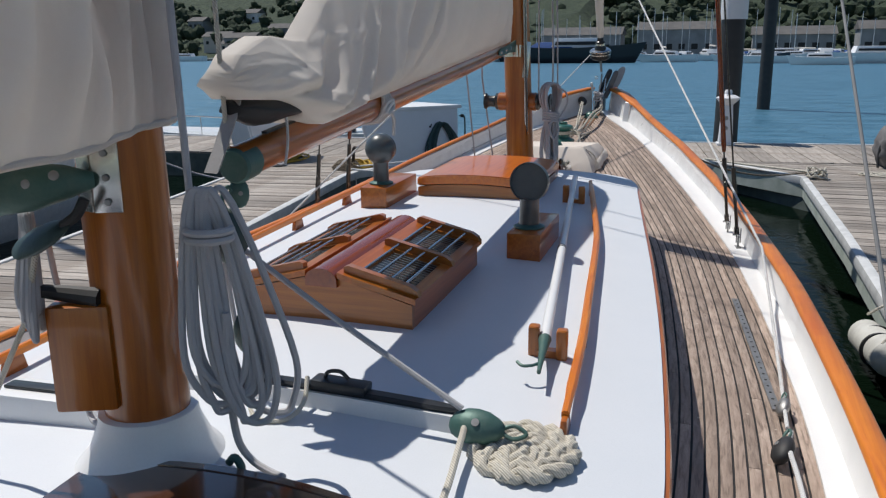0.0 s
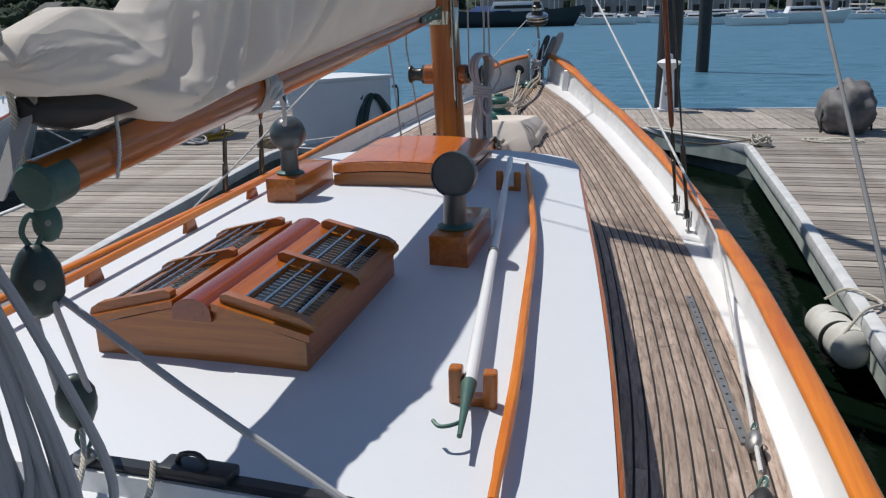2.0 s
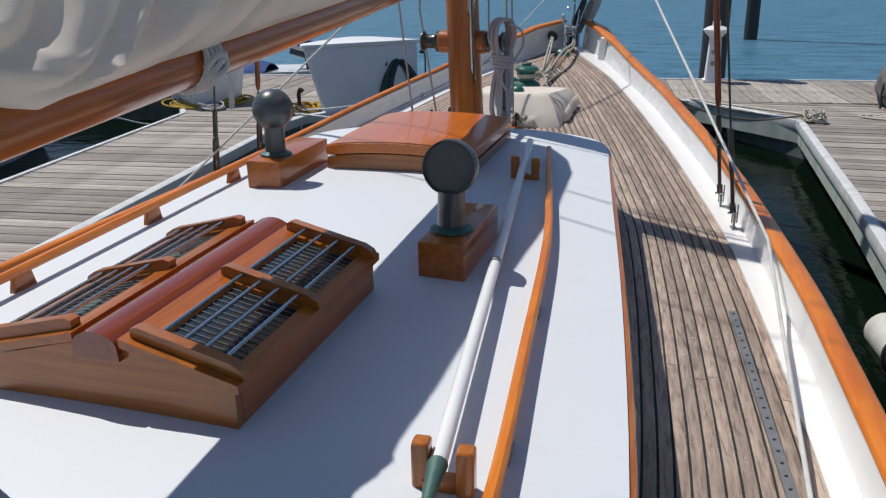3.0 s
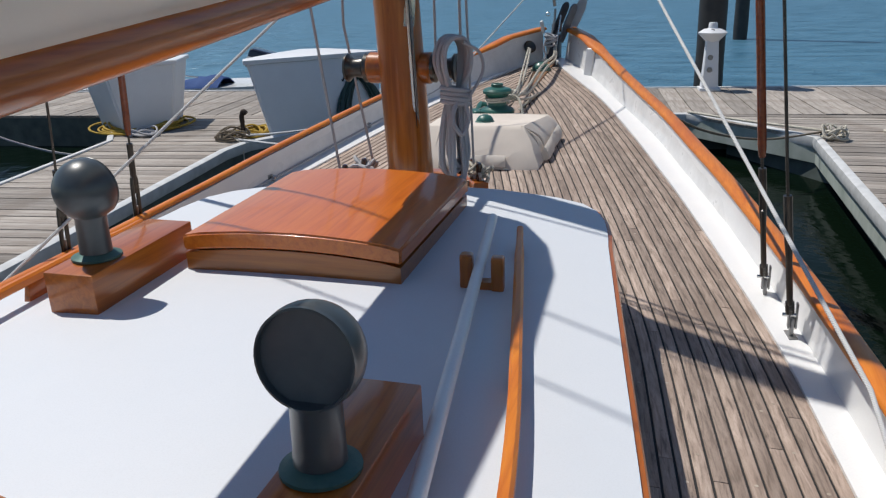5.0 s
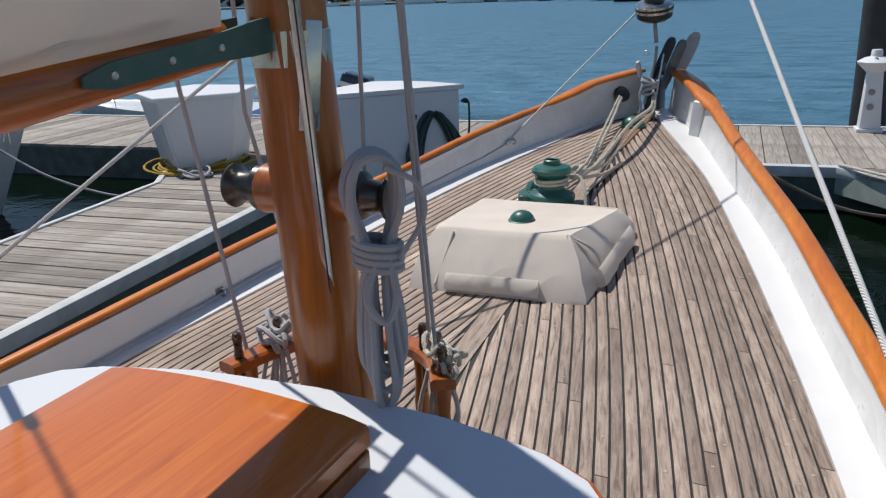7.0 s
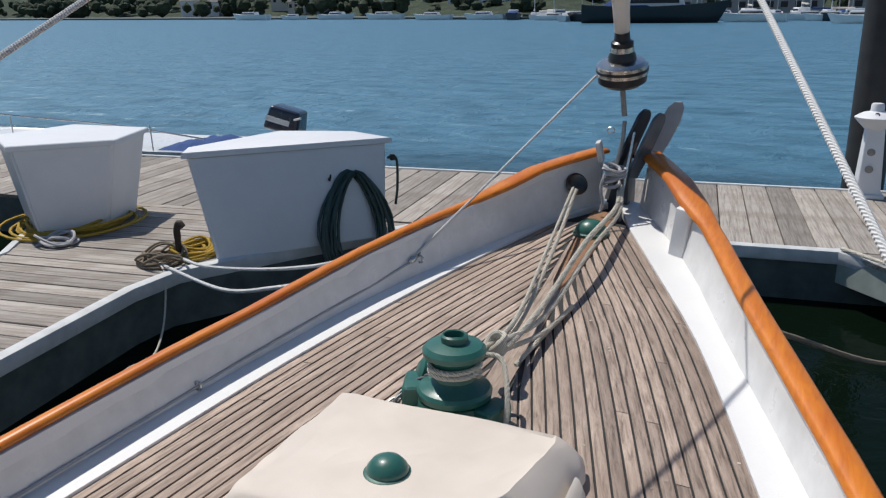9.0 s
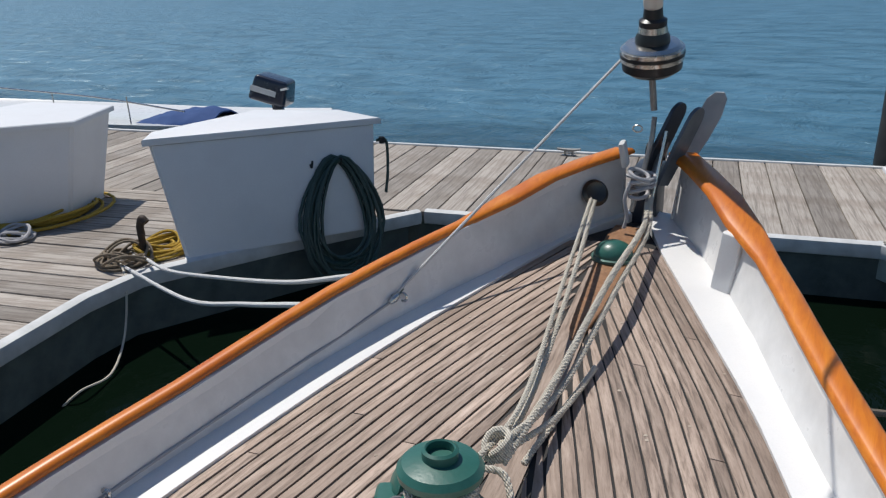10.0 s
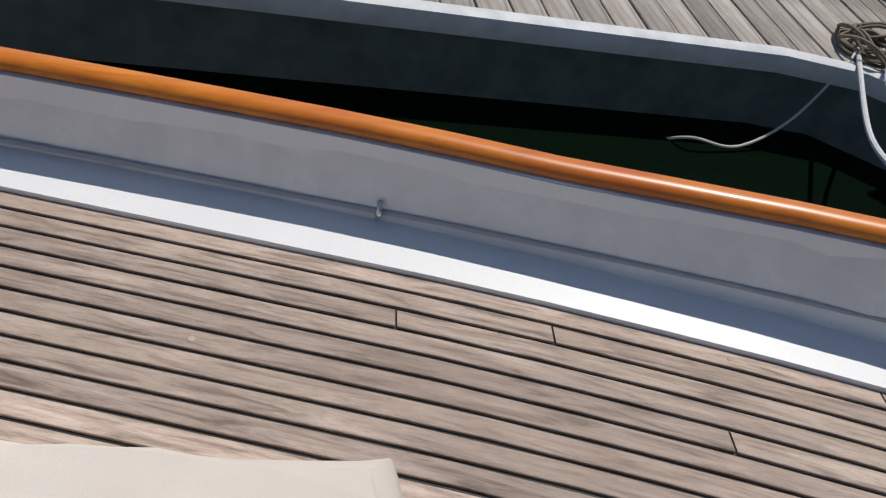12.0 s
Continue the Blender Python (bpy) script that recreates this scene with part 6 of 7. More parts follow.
for (x, y), m, lab in (((-0.29, 6.33), "rope_grey", "grey halyard made fast round a belaying pin"), ((0.31, 6.37), "rope_white", "pale halyard made fast round a belaying pin")):
    ob = thing("belayed_rope", (x, y, rz), lab, "rope", "belayed halyards")
    for k in range(6):
        c = Vector((x + rg.uniform(-0.03, 0.03), y + rg.uniform(-0.03, 0.03), rz + 0.05 + 0.012 * k))
        a0, ex = rg.uniform(0, 3), rg.uniform(0.04, 0.075)
        part("turn", tube([c + Vector((ex * math.cos(a + a0), 0.045 * math.sin(a), 0.02 * math.sin(2 * a))) for a in [2 * math.pi * j / 14 for j in range(14)]], 0.0095, 7, None, 0, True), m, ob)
    for k in range(3):
        part("hanging_bight", tube([(x + 0.03 * (k - 1), y - 0.03, rz + 0.03), (x + 0.04 * (k - 1) - 0.02, y - 0.05, rz - 0.12), (x + 0.03 * (k - 1) + 0.01, y - 0.045, rz - 0.2 - 0.03 * k), (x + 0.04 * (k - 1) + 0.04, y - 0.05, rz - 0.1), (x + 0.02 * k, y - 0.03, rz + 0.03)], 0.008, 7, None, 4), m, ob)


def bound_hank(top, neck, length, label, seed):
    """A halyard hank: bights hung over the winch, frapping turns at its neck, loose loops below."""
    rg = random.Random(seed)
    ob = thing("rope_coil", Vector(top) - Vector((0, 0, length)), label, "rope")
    out = Vector((0.62, -0.78, 0)).normalized()
    f = Vector((-out.y, out.x, 0))
    T = Vector(top)
    r = 0.0115

    def at(a, d, o):
        return T + f * a + out * o - Vector((0, 0, d))

    for i in range(8):
        o, w = -0.06 + 0.016 * i, 0.072 + rg.uniform(-0.014, 0.008)
        e = rg.uniform(-0.012, 0.012)
        a = rg.uniform(0.02, 0.055)
        ln, s = length * rg.uniform(0.80, 1.0), rg.uniform(-0.02, 0.02)
        pts = [at(-0.026 + e, neck, o * 0.5), at(-w, neck * 0.5, o), at(-w * 0.9, neck * 0.2, o), at(-w * 0.4, 0.012, o), at(w * 0.4, 0.012, o), at(w * 0.9, neck * 0.22, o), at(w * 0.85, neck * 0.55, o), at(0.026 + e, neck, o * 0.5),
               at(a + s, neck + (ln - neck) * 0.4, o * 0.8), at(a + 0.01 + s, neck + (ln - neck) * 0.85, o), at(s, ln, o), at(s - a, neck + (ln - neck) * 0.86, o), at(s - a * 0.9, neck + (ln - neck) * 0.4, o * 0.8), at(-0.026 + e, neck, o * 0.5)]
        part("loop", tube(pts, r, 7, None, 5), "rope_grey", ob)
    part("short_bight", tube([at(0.02, 0.03, 0.07), at(0.105, 0.08, 0.06), at(0.12, 0.17, 0.06), at(0.05, neck, 0.06)], 0.008, 7, None, 5), "rope_grey", ob, "thin loose bight")
    part("short_bight", tube([at(-0.01, neck, 0.06), at(-0.045, neck + 0.1, 0.075), at(0.0, neck + 0.17, 0.08), at(0.035, neck + 0.1, 0.075), at(0.02, neck, 0.06)], r, 7, None, 5), "rope_grey", ob)
    for k in range(4):
        c = [at(0.062 * math.cos(t), neck - 0.035 + k * 0.021 + 0.010 * math.cos(t), 0.062 * math.sin(t) + 0.005) for t in [2 * math.pi * j / 16 for j in range(16)]]
        part("neck_turn", tube(c, r, 7, None, 0, True), "rope_grey", ob)


bound_hank((0.295, 6.05, 2.165), 0.28, 0.74, "grey halyard hank bound at its neck on the mast winch", 21)

# lashing round the boom, with its hanging end
ob = thing("boom_lashing", (0.085, 2.88, boom_z(2.88)), "knotted pale rope lashing round the main boom", "rope")
for k in range(4):
    part("turn", tube([(boom_x(2.88) + 0.074 * math.cos(a), 2.84 + 0.026 * k + 0.02 * math.sin(a), boom_z(2.88) + 0.084 * math.sin(a)) for a in [2 * math.pi * j / 18 for j in range(18)]], 0.010, 7, None, 0, True), "rope_bright", ob)
for k in range(3):
    part("knot", tube([(boom_x(2.88) + 0.078 + 0.012 * math.sin(a + k), 2.88 + 0.045 * math.cos(a + 0.7 * k), boom_z(2.88) - 0.01 + 0.03 * math.sin(a * 1.0 + 2 * k)) for a in [2 * math.pi * j / 12 for j in range(12)]], 0.011, 7, None, 0, True), "rope_bright", ob)
part("tail", tube([(0.16, 2.90, boom_z(2.88) - 0.01), (0.168, 2.94, boom_z(2.88) - 0.07), (0.16, 2.95, boom_z(2.88) - 0.15)], 0.009, 7, None, 4), "rope_bright", ob)
line("reef_line", [(0.19, 1.88, boom_z(1.9) + 0.16), (0.20, 1.87, boom_z(1.9) + 0.03), (0.195, 1.85, boom_z(1.9) - 0.06)], 0.005, "rope_bright", "thin white line hanging by the boom end", steps=4)

# ---- things on the docks ----
def flared_box(base, top, z0, z1, lid, label):
    """A dock box on a many sided plan that flares upwards, with an overhanging peaked lid."""
    cx, cy = sum(p[0] for p in base) / len(base), sum(p[1] for p in base) / len(base)
    ob = thing("dock_box", (cx, cy, z0), label, "dock box", "white dock boxes")
    own = sweep([[(x, y, z0) for x, y in base], [(x, y, z0 + 0.02) for x, y in base], [(x, y, z1) for x, y in top]])
    bmesh.ops.bevel(own, geom=[e for e in own.edges if abs((e.verts[0].co - e.verts[1].co).z) > 0.3], offset=0.03, segments=3, affect="EDGES")
    part("body", own, "box_white", ob)
    tx, ty = sum(p[0] for p in top) / len(top), sum(p[1] for p in top) / len(top)
    grow = lambda k: [(tx + (x - tx) * k, ty + (y - ty) * k) for x, y in top]
    own = sweep([[(x, y, z1 + 0.004) for x, y in grow(1.01)], [(x, y, z1 + 0.006) for x, y in grow(1.05)], [(x, y, z1 + 0.05) for x, y in grow(1.05)], [(x, y, z1 + 0.06) for x, y in grow(1.035)], [(x, y, z1 + lid) for x, y in grow(0.45)]])
    part("lid", own, "box_white", ob, "slightly peaked white lid")
    return ob


flared_box([(-3.86, 11.86), (-2.80, 13.22), (-3.3, 13.42), (-3.95, 13.25), (-4.02, 12.1)], [(-4.16, 11.93), (-2.86, 13.38), (-3.42, 13.62), (-4.15, 13.36), (-4.32, 12.2)], DOCK_Z + 0.004, 1.42, 0.11, "large white flared dock box with a hanging green hose")
flared_box([(-6.12, 11.85), (-5.74, 12.42), (-6.0, 13.1), (-6.75, 13.0), (-6.85, 12.3)], [(-6.28, 11.78), (-5.62, 12.5), (-5.95, 13.3), (-6.95, 13.2), (-7.05, 12.25)], DOCK_Z + 0.004, 1.38, 0.09, "white flared dock box with cords heaped round its foot")
# scuffs and hook brackets on the near face of the large box
A, B = Vector((-3.86, 11.86, 0)), Vector((-2.80, 13.22, 0))
out = Vector((B.y - A.y, -(B.x - A.x), 0)).normalized()
def face(u, z, off=0.0):
    k = (z - DOCK_Z) / 0.92
    p = A + (B - A) * u
    q = Vector((-4.16, 11.93, 0)) + (Vector((-2.86, 13.38, 0)) - Vector((-4.16, 11.93, 0))) * u
    p = p + (q - p) * k
    return Vector((p.x, p.y, z)) + out * off
ob = thing("garden_hose", face(0.72, DOCK_Z), "coiled dark green garden hose hung on the dock box", "hose")
hg = random.Random(9)
for i in range(13):
    u0, w = 0.80 + hg.uniform(-0.03, 0.03), 0.20 + hg.uniform(-0.06, 0.04)
    zt, zb = 1.19 + hg.uniform(-0.04, 0.015), 0.20 + hg.uniform(-0.12, 0.14)
    off = 0.03 + 0.012 * (i % 4)
    pts = [face(u0 + w * 0.95 * math.cos(a) * (0.98 - 0.36 * math.sin(a)), zb + (zt - zb) * (0.5 + 0.5 * math.sin(a)), off + 0.03 * (1 - math.sin(a))) for a in [2 * math.pi * j / 20 for j in range(20)]]
    part("loop", tube(pts, 0.0155, 7, None, 0, True), "hose", ob)
for u in (0.67, 0.81):
    part("bracket", tube([face(u, 1.27, 0.004), face(u, 1.16, 0.006), face(u, 1.12, 0.05), face(u, 1.18, 0.09)], 0.010, 8, None, 4), "rubber", ob, "dark hose bracket")
ob = thing("hose_tap", face(1.0, 1.0), "black shore water tap with a short hose on the box end", "tap")
part("tap", tube([face(1.0, 1.28, 0.02), face(1.02, 1.3, 0.05), face(1.045, 1.25, 0.05), face(1.05, 1.0, 0.05), face(1.04, 0.82, 0.05)], 0.014, 8, None, 5), "hose", ob)
part("valve", box((0.05, 0.05, 0.06), tuple(face(1.02, 1.26, 0.05)), (0, 0, 40), 0.01), "rubber", ob)
ob = thing("scuff_marks", face(0.2, 0.6), "worn dark scuffs low on the dock box", "marks", kind="structure")
for k in range(9):
    u, h = 0.10 + 0.03 * k + hg.uniform(-0.008, 0.008), hg.uniform(0.04, 0.10)
    part("scuff", sweep([[face(u + w, z, 0.006), face(u + w + 0.014, z, 0.006), face(u + w + 0.014, z, 0.0105), face(u + w, z, 0.0105)] for w, z in ((0, 0.60), (0.006, 0.60 + h))]), "scuff", ob)


def dock_cleat(x, y, yaw, label, scale=1.0):
    ob = thing("dock_cleat", (x, y, DOCK_Z), label, "cleat", "dock cleats")
    c, s = math.cos(radians(yaw)), math.sin(radians(yaw))
    f = lambda u, z: (x + c * u * scale, y + s * u * scale, DOCK_Z + z * scale)
    part("horn", tube([f(-0.15, 0.085), f(-0.08, 0.075), f(0, 0.07), f(0.08, 0.075), f(0.15, 0.085)], lambda t: 0.012 + 0.010 * math.sin(math.pi * t), 10), "galv", ob)
    for u in (-0.045, 0.045):
        part("leg", tube([f(u, -0.01), f(u, 0.07)], 0.016, 8), "galv", ob)
    part("base", box((0.18 * scale, 0.06 * scale, 0.012), (x, y, DOCK_Z), (0, 0, yaw), 0.004), "galv", ob)


dock_cleat(-1.95, main_far(-1.95) - 0.18, 7, "grey metal cleat on the walkway edge")
dock_cleat(5.1, main_far(5.1) - 0.18, 7, "grey metal cleat on the walkway edge", 1.3)
dock_cleat(-7.7, main_near(-7.7) + 0.35, 7, "grey metal cleat on the walkway")
dock_cleat(3.02, 12.62, 60, "grey metal cleat wound with pale rope at the dock corner")
ob = thing("mooring_post", (-4.22, 11.78, DOCK_Z), "short rusty dark mooring post on the dock corner", "bollard")
part("post", lathe([(0.05, 0), (0.05, 0.02), (0.03, 0.03), (0.028, 0.2), (0.035, 0.22)], (-4.22, 11.78, DOCK_Z - 0.004), segs=16), "rust", ob)
part("head", tube([(-4.22, 11.78, 0.71), (-4.22, 11.78, 0.78), (-4.19, 11.78, 0.85), (-4.15, 11.78, 0.82)], 0.032, 12, None, 5), "rust", ob)
part("bracket", box((0.16, 0.12, 0.05), (-4.22, 11.76, DOCK_Z), (0, 0, 40), 0.008), "galv", ob)


def cord_pile(name, c, rx, ry, n, r, mat, label, seed, height=0.08):
    g = random.Random(seed)
    ob = thing(name, c, label, "rope")
    for i in range(n):
        k = g.uniform(0.55, 1.0)
        dx, dy, dz, ph = g.uniform(-0.06, 0.06), g.uniform(-0.06, 0.06), g.uniform(0, height), g.uniform(0, 6)
        pts = [(c[0] + dx + rx * k * math.cos(a), c[1] + dy + ry * k * math.sin(a), c[2] + r + dz * (0.6 + 0.4 * math.sin(2 * a + ph))) for a in [2 * math.pi * j / 26 for j in range(26)]]
        part("loop", tube(pts, r, 6, None, 0, True), mat, ob)
    return ob


cord_pile("shore_cord", (-4.25, 12.02, DOCK_Z), 0.22, 0.30, 9, 0.014, "rope_yellow", "loose coil of yellow shore power cord", 2)
cord_pile("rope_heap", (-4.27, 11.62, DOCK_Z), 0.20, 0.20, 11, 0.012, "rope_tan", "tangled heap of brown grey dock line", 5, 0.14)
cord_pile("shore_cord", (-6.15, 12.35, DOCK_Z), 0.72, 0.78, 9, 0.016, "rope_yellow", "yellow shore power cord heaped round the box", 7, 0.10)
cord_pile("rope_heap", (-5.72, 11.75, DOCK_Z), 0.22, 0.16, 8, 0.014, "rope_grey", "small heap of grey mooring rope", 12, 0.1)
cord_pile("rope_heap", (3.05, 12.62, DOCK_Z), 0.14, 0.16, 8, 0.014, "rope_white", "pale mooring rope wound round the corner cleat", 14, 0.16)
cord_pile("rope_heap", (4.15, 13.2, DOCK_Z), 0.4, 0.2, 6, 0.013, "rope_white", "pale rope lying loosely on the dock", 15, 0.03)


def mooring(pts, r, mat, label):
    return line("mooring_line", pts, r, mat, label, steps=8, group="mooring lines")


mooring([(-4.17, 11.5, 0.53), (-3.15, 11.06, 0.58), (-2.36, 10.69, 0.82), (-1.63, 10.2, 1.13), (-0.95, 9.75, 1.42)], 0.016, "rope_bright", "white laid mooring line from dock to bow")
mooring([(-4.1, 11.66, 0.56), (-3.5, 11.3, 0.66), (-2.79, 11.07, 0.79), (-1.95, 10.6, 1.06), (-1.32, 10.2, 1.33), (-0.7, 10.1, 1.52)], 0.014, "rope_bright", "white mooring line from dock to bow")
mooring([(-4.2, 11.5, 0.55), (-4.0, 11.34, 0.48), (-3.86, 11.12, 0.16), (-3.68, 10.78, 0.03), (-3.62, 10.45, 0.07), (-3.72, 10.3, -0.05)], 0.009, "rope_white", "pale rope hanging off the dock into the water")
mooring([(2.95, 12.7, 0.58), (2.2, 11.8, 0.64), (1.5, 10.6, 0.95), (0.95, 9.6, 1.42)], 0.013, "rope_tan", "dark mooring line from the starboard dock corner")
mooring([(2.95, 12.65, 0.6), (2.0, 13.6, 0.56), (1.4, 14.3, 0.54)], 0.018, "rope_white", "pale rope along the dock edge")
mooring([(-5.72, 11.7, 0.58), (-6.3, 11.3, 0.30), (-7.2, 10.9, 0.55), (-8.0, 10.6, 1.05)], 0.016, "rope_grey", "grey mooring line of the neighbouring boat")

# shore power pedestal
px, py = 1.72, 16.95
ob = thing("power_pedestal", (px, py, DOCK_Z), "white dock power pedestal numbered 2 beside a black pile", "pedestal")
part("foot", box((0.34, 0.34, 0.05), (px, py, DOCK_Z), (0, 0, 7), 0.01), "box_white", ob)
part("column", box((0.27, 0.27, 0.82), (px, py, DOCK_Z + 0.04), (0, 0, 7), 0.02, 3, 0.7), "box_white", ob)
part("hood", lathe([(0.10, 0.80), (0.16, 0.86), (0.23, 0.93), (0.235, 0.95), (0.15, 1.0), (0.075, 1.02), (0.07, 1.09), (0.06, 1.11), (0, 1.115)], (px, py, DOCK_Z), segs=28), "box_white", ob, "round white lamp hood")
for z in (0.35, 0.55):
    part("outlet", lathe([(0.045, 0), (0.045, 0.012), (0.03, 0.014)], (px - 0.012, py - 0.125 + 0.02 * (z > 0.5), DOCK_Z + z), (90, 0, 7), 18), "galv", ob)
num = bpy.data.curves.new("number", "FONT")
num.body, num.size, num.extrude, num.align_x = "2", 0.13, 0.002, "CENTER"
num.materials.append(M["rubber"])
digit = new("number", num)
digit.parent = ob
digit.matrix_local = pose(0.0, -0.205, 0.945, 52, 0, 0)

# fender, covered gear and far fittings on the starboard finger
ob = thing("dock_fender", (2.74, 5.75, 0.1), "dirty white cylindrical fender tied to the dock side", "fender")
part("body", lathe([(0.05, -0.42), (0.10, -0.4), (0.13, -0.36), (0.135, 0.0), (0.13, 0.36), (0.10, 0.4), (0.05, 0.42)], (2.86, 5.75, 0.26), (84, 0, 4), 26), "fender", ob)
for k in (-0.12, 0.14):
    part("strap", lathe([(0.136, -0.012), (0.139, 0), (0.136, 0.012)], (2.86 - k * 0.07, 5.75 - k, 0.26 + 0.1 * k), (84, 0, 4), 26), "rubber", ob)
part("tie", tube([(2.82, 5.4, 0.40), (2.95, 5.5, 0.535), (3.1, 5.7, 0.53), (2.95, 5.95, 0.535), (2.83, 6.1, 0.40)], 0.011, 7, None, 5), "rope_white", ob)
bg = thing("covered_bundle", (4.5, 14.3, DOCK_Z), "lumpy grey and black covered bundle on the dock", "bundle")
own = bmesh.new()
bmesh.ops.create_icosphere(own, subdivisions=4, radius=1)
for v in own.verts:
    n = v.co.normalized()
    k = 1 + 0.22 * noise.noise(n * 1.9) + 0.10 * noise.noise(n * 4.5 + Vector((3, 1, 2)))
    v.co = Vector((4.5 + n.x * 0.42 * k, 14.3 + n.y * 0.55 * k, DOCK_Z + max(0.0, 0.36 + n.z * 0.46 * k)))
part("sheet", own, "tarp", bg, smooth=60)
part("strap", tube([(4.08, 14.0, 0.52), (4.12, 14.1, 0.9), (4.45, 14.2, 1.30), (4.82, 14.3, 0.92), (4.9, 14.4, 0.52)], 0.02, 8, None, 5), "rubber", bg)


# ---- other boats ----
def hull_bm(x, y, yaw, length, beam, height, sheer=0.25, stern=0.7):
    secs = []
    c, s = math.cos(radians(yaw)), math.sin(radians(yaw))
    for i in range(15):
        t = i / 14
        w = beam * 0.5 * (stern + (1 - stern) * math.sin(min(1, t * 1.7) * math.pi / 2)) * max(0.015, 1 - max(0, (t - 0.42) / 0.58) ** 2.1)
        h = height * (1 + sheer * (2 * t - 0.8) ** 2)
        u = (t - 0.5) * length
        ring = []
        for k, z in ((1, h), (0.96, h * 0.5), (0.75, 0.0), (0.0, -0.12), (-0.75, 0.0), (-0.96, h * 0.5), (-1, h), (-0.93, h - 0.02), (0.0, h - 0.03), (0.93, h - 0.02)):
            v = w * k
            ub = u - (0.08 * length * (1 - z / h) if t > 0.8 else 0) * (t - 0.8) / 0.2
            ring.append((x + s * v + c * ub, y - c * v + s * ub, z))
        secs.append(ring)
    return sweep(secs)


def small_yacht(x, y, yaw, length, hull_mat, label, mast_h=0.0, cabin=True, cover=None, group="moored boats across the harbour"):
    ob = thing("moored_boat", (x, y, 0), label, "boat", group)
    h = 0.11 * length
    part("hull", hull_bm(x, y, yaw, length, length * 0.3, h), hull_mat, ob)
    if cabin:
        c = part("cabin", box((length * 0.4, length * 0.19, h * 0.75), (x, y, h * 0.9), (0, 0, yaw), 0.08, 2, 0.85), "box_white", ob)
        part("window", box((length * 0.33, length * 0.194, h * 0.22), (x, y, h * 1.2), (0, 0, yaw), 0.02, 1, 0.97), "rubber", c, "dark window band")
    if cover:
        part("cover", box((length * 0.34, length * 0.2, h * 0.4), (x - 0.2 * length * math.cos(radians(yaw)), y - 0.2 * length * math.sin(radians(yaw)), h), (0, 0, yaw), 0.1, 2, 0.6), cover, ob)
    if mast_h:
        part("mast", tube([(x, y, h), (x, y, h + mast_h)], 0.09, 8), "dock_rim", ob)
        part("boom", tube([(x, y, h * 2.2), (x - 0.4 * length * math.cos(radians(yaw)), y - 0.4 * length * math.sin(radians(yaw)), h * 2.1)], 0.16, 8), cover or "canvas", ob)
    return ob


# neighbouring boat across the port finger
nb = thing("moored_boat", (-8.35, 7.0, 0), "white neighbouring sailboat with a maroon rub rail", "boat")
part("hull", hull_bm(-8.2, 6.9, 93, 9.6, 2.7, 0.95, 0.3), "hull_white", nb)
part("rub_rail", tube([(-8.45, 11.68, 1.33), (-7.95, 10.6, 1.2), (-7.4, 9.2, 1.08), (-7.0, 7.4, 0.98), (-6.85, 5.5, 0.94), (-6.95, 3.2, 0.97)], 0.03, 8, None, 5), "stripe_red", nb, "maroon rub rail")
part("cabin", box((1.5, 3.6, 0.42), (-8.2, 6.0, 0.94), (0, 0, 3), 0.1, 3, 0.86), "box_white", nb)
part("mast", tube([(-8.1, 7.2, 0.9), (-8.1, 7.2, 9)], 0.08, 12), "dock_rim", nb)
for k in range(5):
    yy = 10.9 - 1.7 * k
    xx = -8.2 + min(1.15, 0.28 + 0.35 * k)
    part("stanchion", tube([(xx, yy, 0.95), (xx, yy, 1.5)], 0.012, 8), "steel", nb)
part("lifeline", tube([(-8.05, 11.5, 1.55), (-7.92, 10.9, 1.5), (-7.57, 9.2, 1.5), (-7.22, 7.5, 1.48), (-7.05, 5.8, 1.47), (-7.05, 4.1, 1.47)], 0.006, 6), "steel", nb)
part("pulpit", tube([(-7.9, 10.8, 1.0), (-7.95, 11.0, 1.55), (-8.2, 11.6, 1.6), (-8.5, 11.0, 1.55), (-8.55, 10.8, 1.0)], 0.014, 8, None, 5), "steel", nb)

# open skiff with a blue cover beyond the walkway, and an outboard at its stern
sk = thing("skiff", (-9.6, 17.35, 0), "white open skiff with a blue cover and low rail", "boat")
part("hull", hull_bm(-10.2, 17.3, 187, 7.6, 1.9, 0.46, 0.25, 0.85), "hull_white", sk)
own = bmesh.new()
bmesh.ops.create_grid(own, x_segments=16, y_segments=10, size=1)
for v in own.verts:
    h = (1 - abs(v.co.y) ** 2) * (1 - 0.4 * abs(v.co.x) ** 3)
    v.co = Vector((-8.5 + v.co.x * 0.72 - 0.1 * v.co.y, 17.35 + v.co.y * 0.55, 0.44 + 0.30 * h * (0.55 + 0.45 * v.co.x) + 0.04 * noise.noise(v.co * 4)))
bmesh.ops.solidify(own, geom=own.faces[:], thickness=0.02)
part("cover", own, "blue_cover", sk, "royal blue canvas cover", 60)
part("rail", tube([(-13.2, 16.6, 0.95), (-11.5, 16.5, 0.92), (-9.6, 16.55, 0.86), (-8.0, 16.7, 0.7)], 0.014, 8, None, 4), "steel", sk)
for x in (-12.3, -10.6, -9.0):
    part("stanchion", tube([(x, 16.58, 0.45), (x, 16.56, 0.9)], 0.011, 6), "steel", sk)
om = thing("outboard_motor", (-7.0, 17.75, 0.3), "dark navy outboard motor tilted above the dock edge", "outboard motor")
part("cowling", box((0.62, 0.55, 0.40), (-7.15, 17.75, 0.74), (0, 16, 15), 0.07, 4, 0.86), "navy", om)
part("badge", box((0.42, 0.012, 0.09), (-7.10, 17.465, 0.90), (0, 16, 15), 0.004), "dock_rim", om, "pale lettering band")
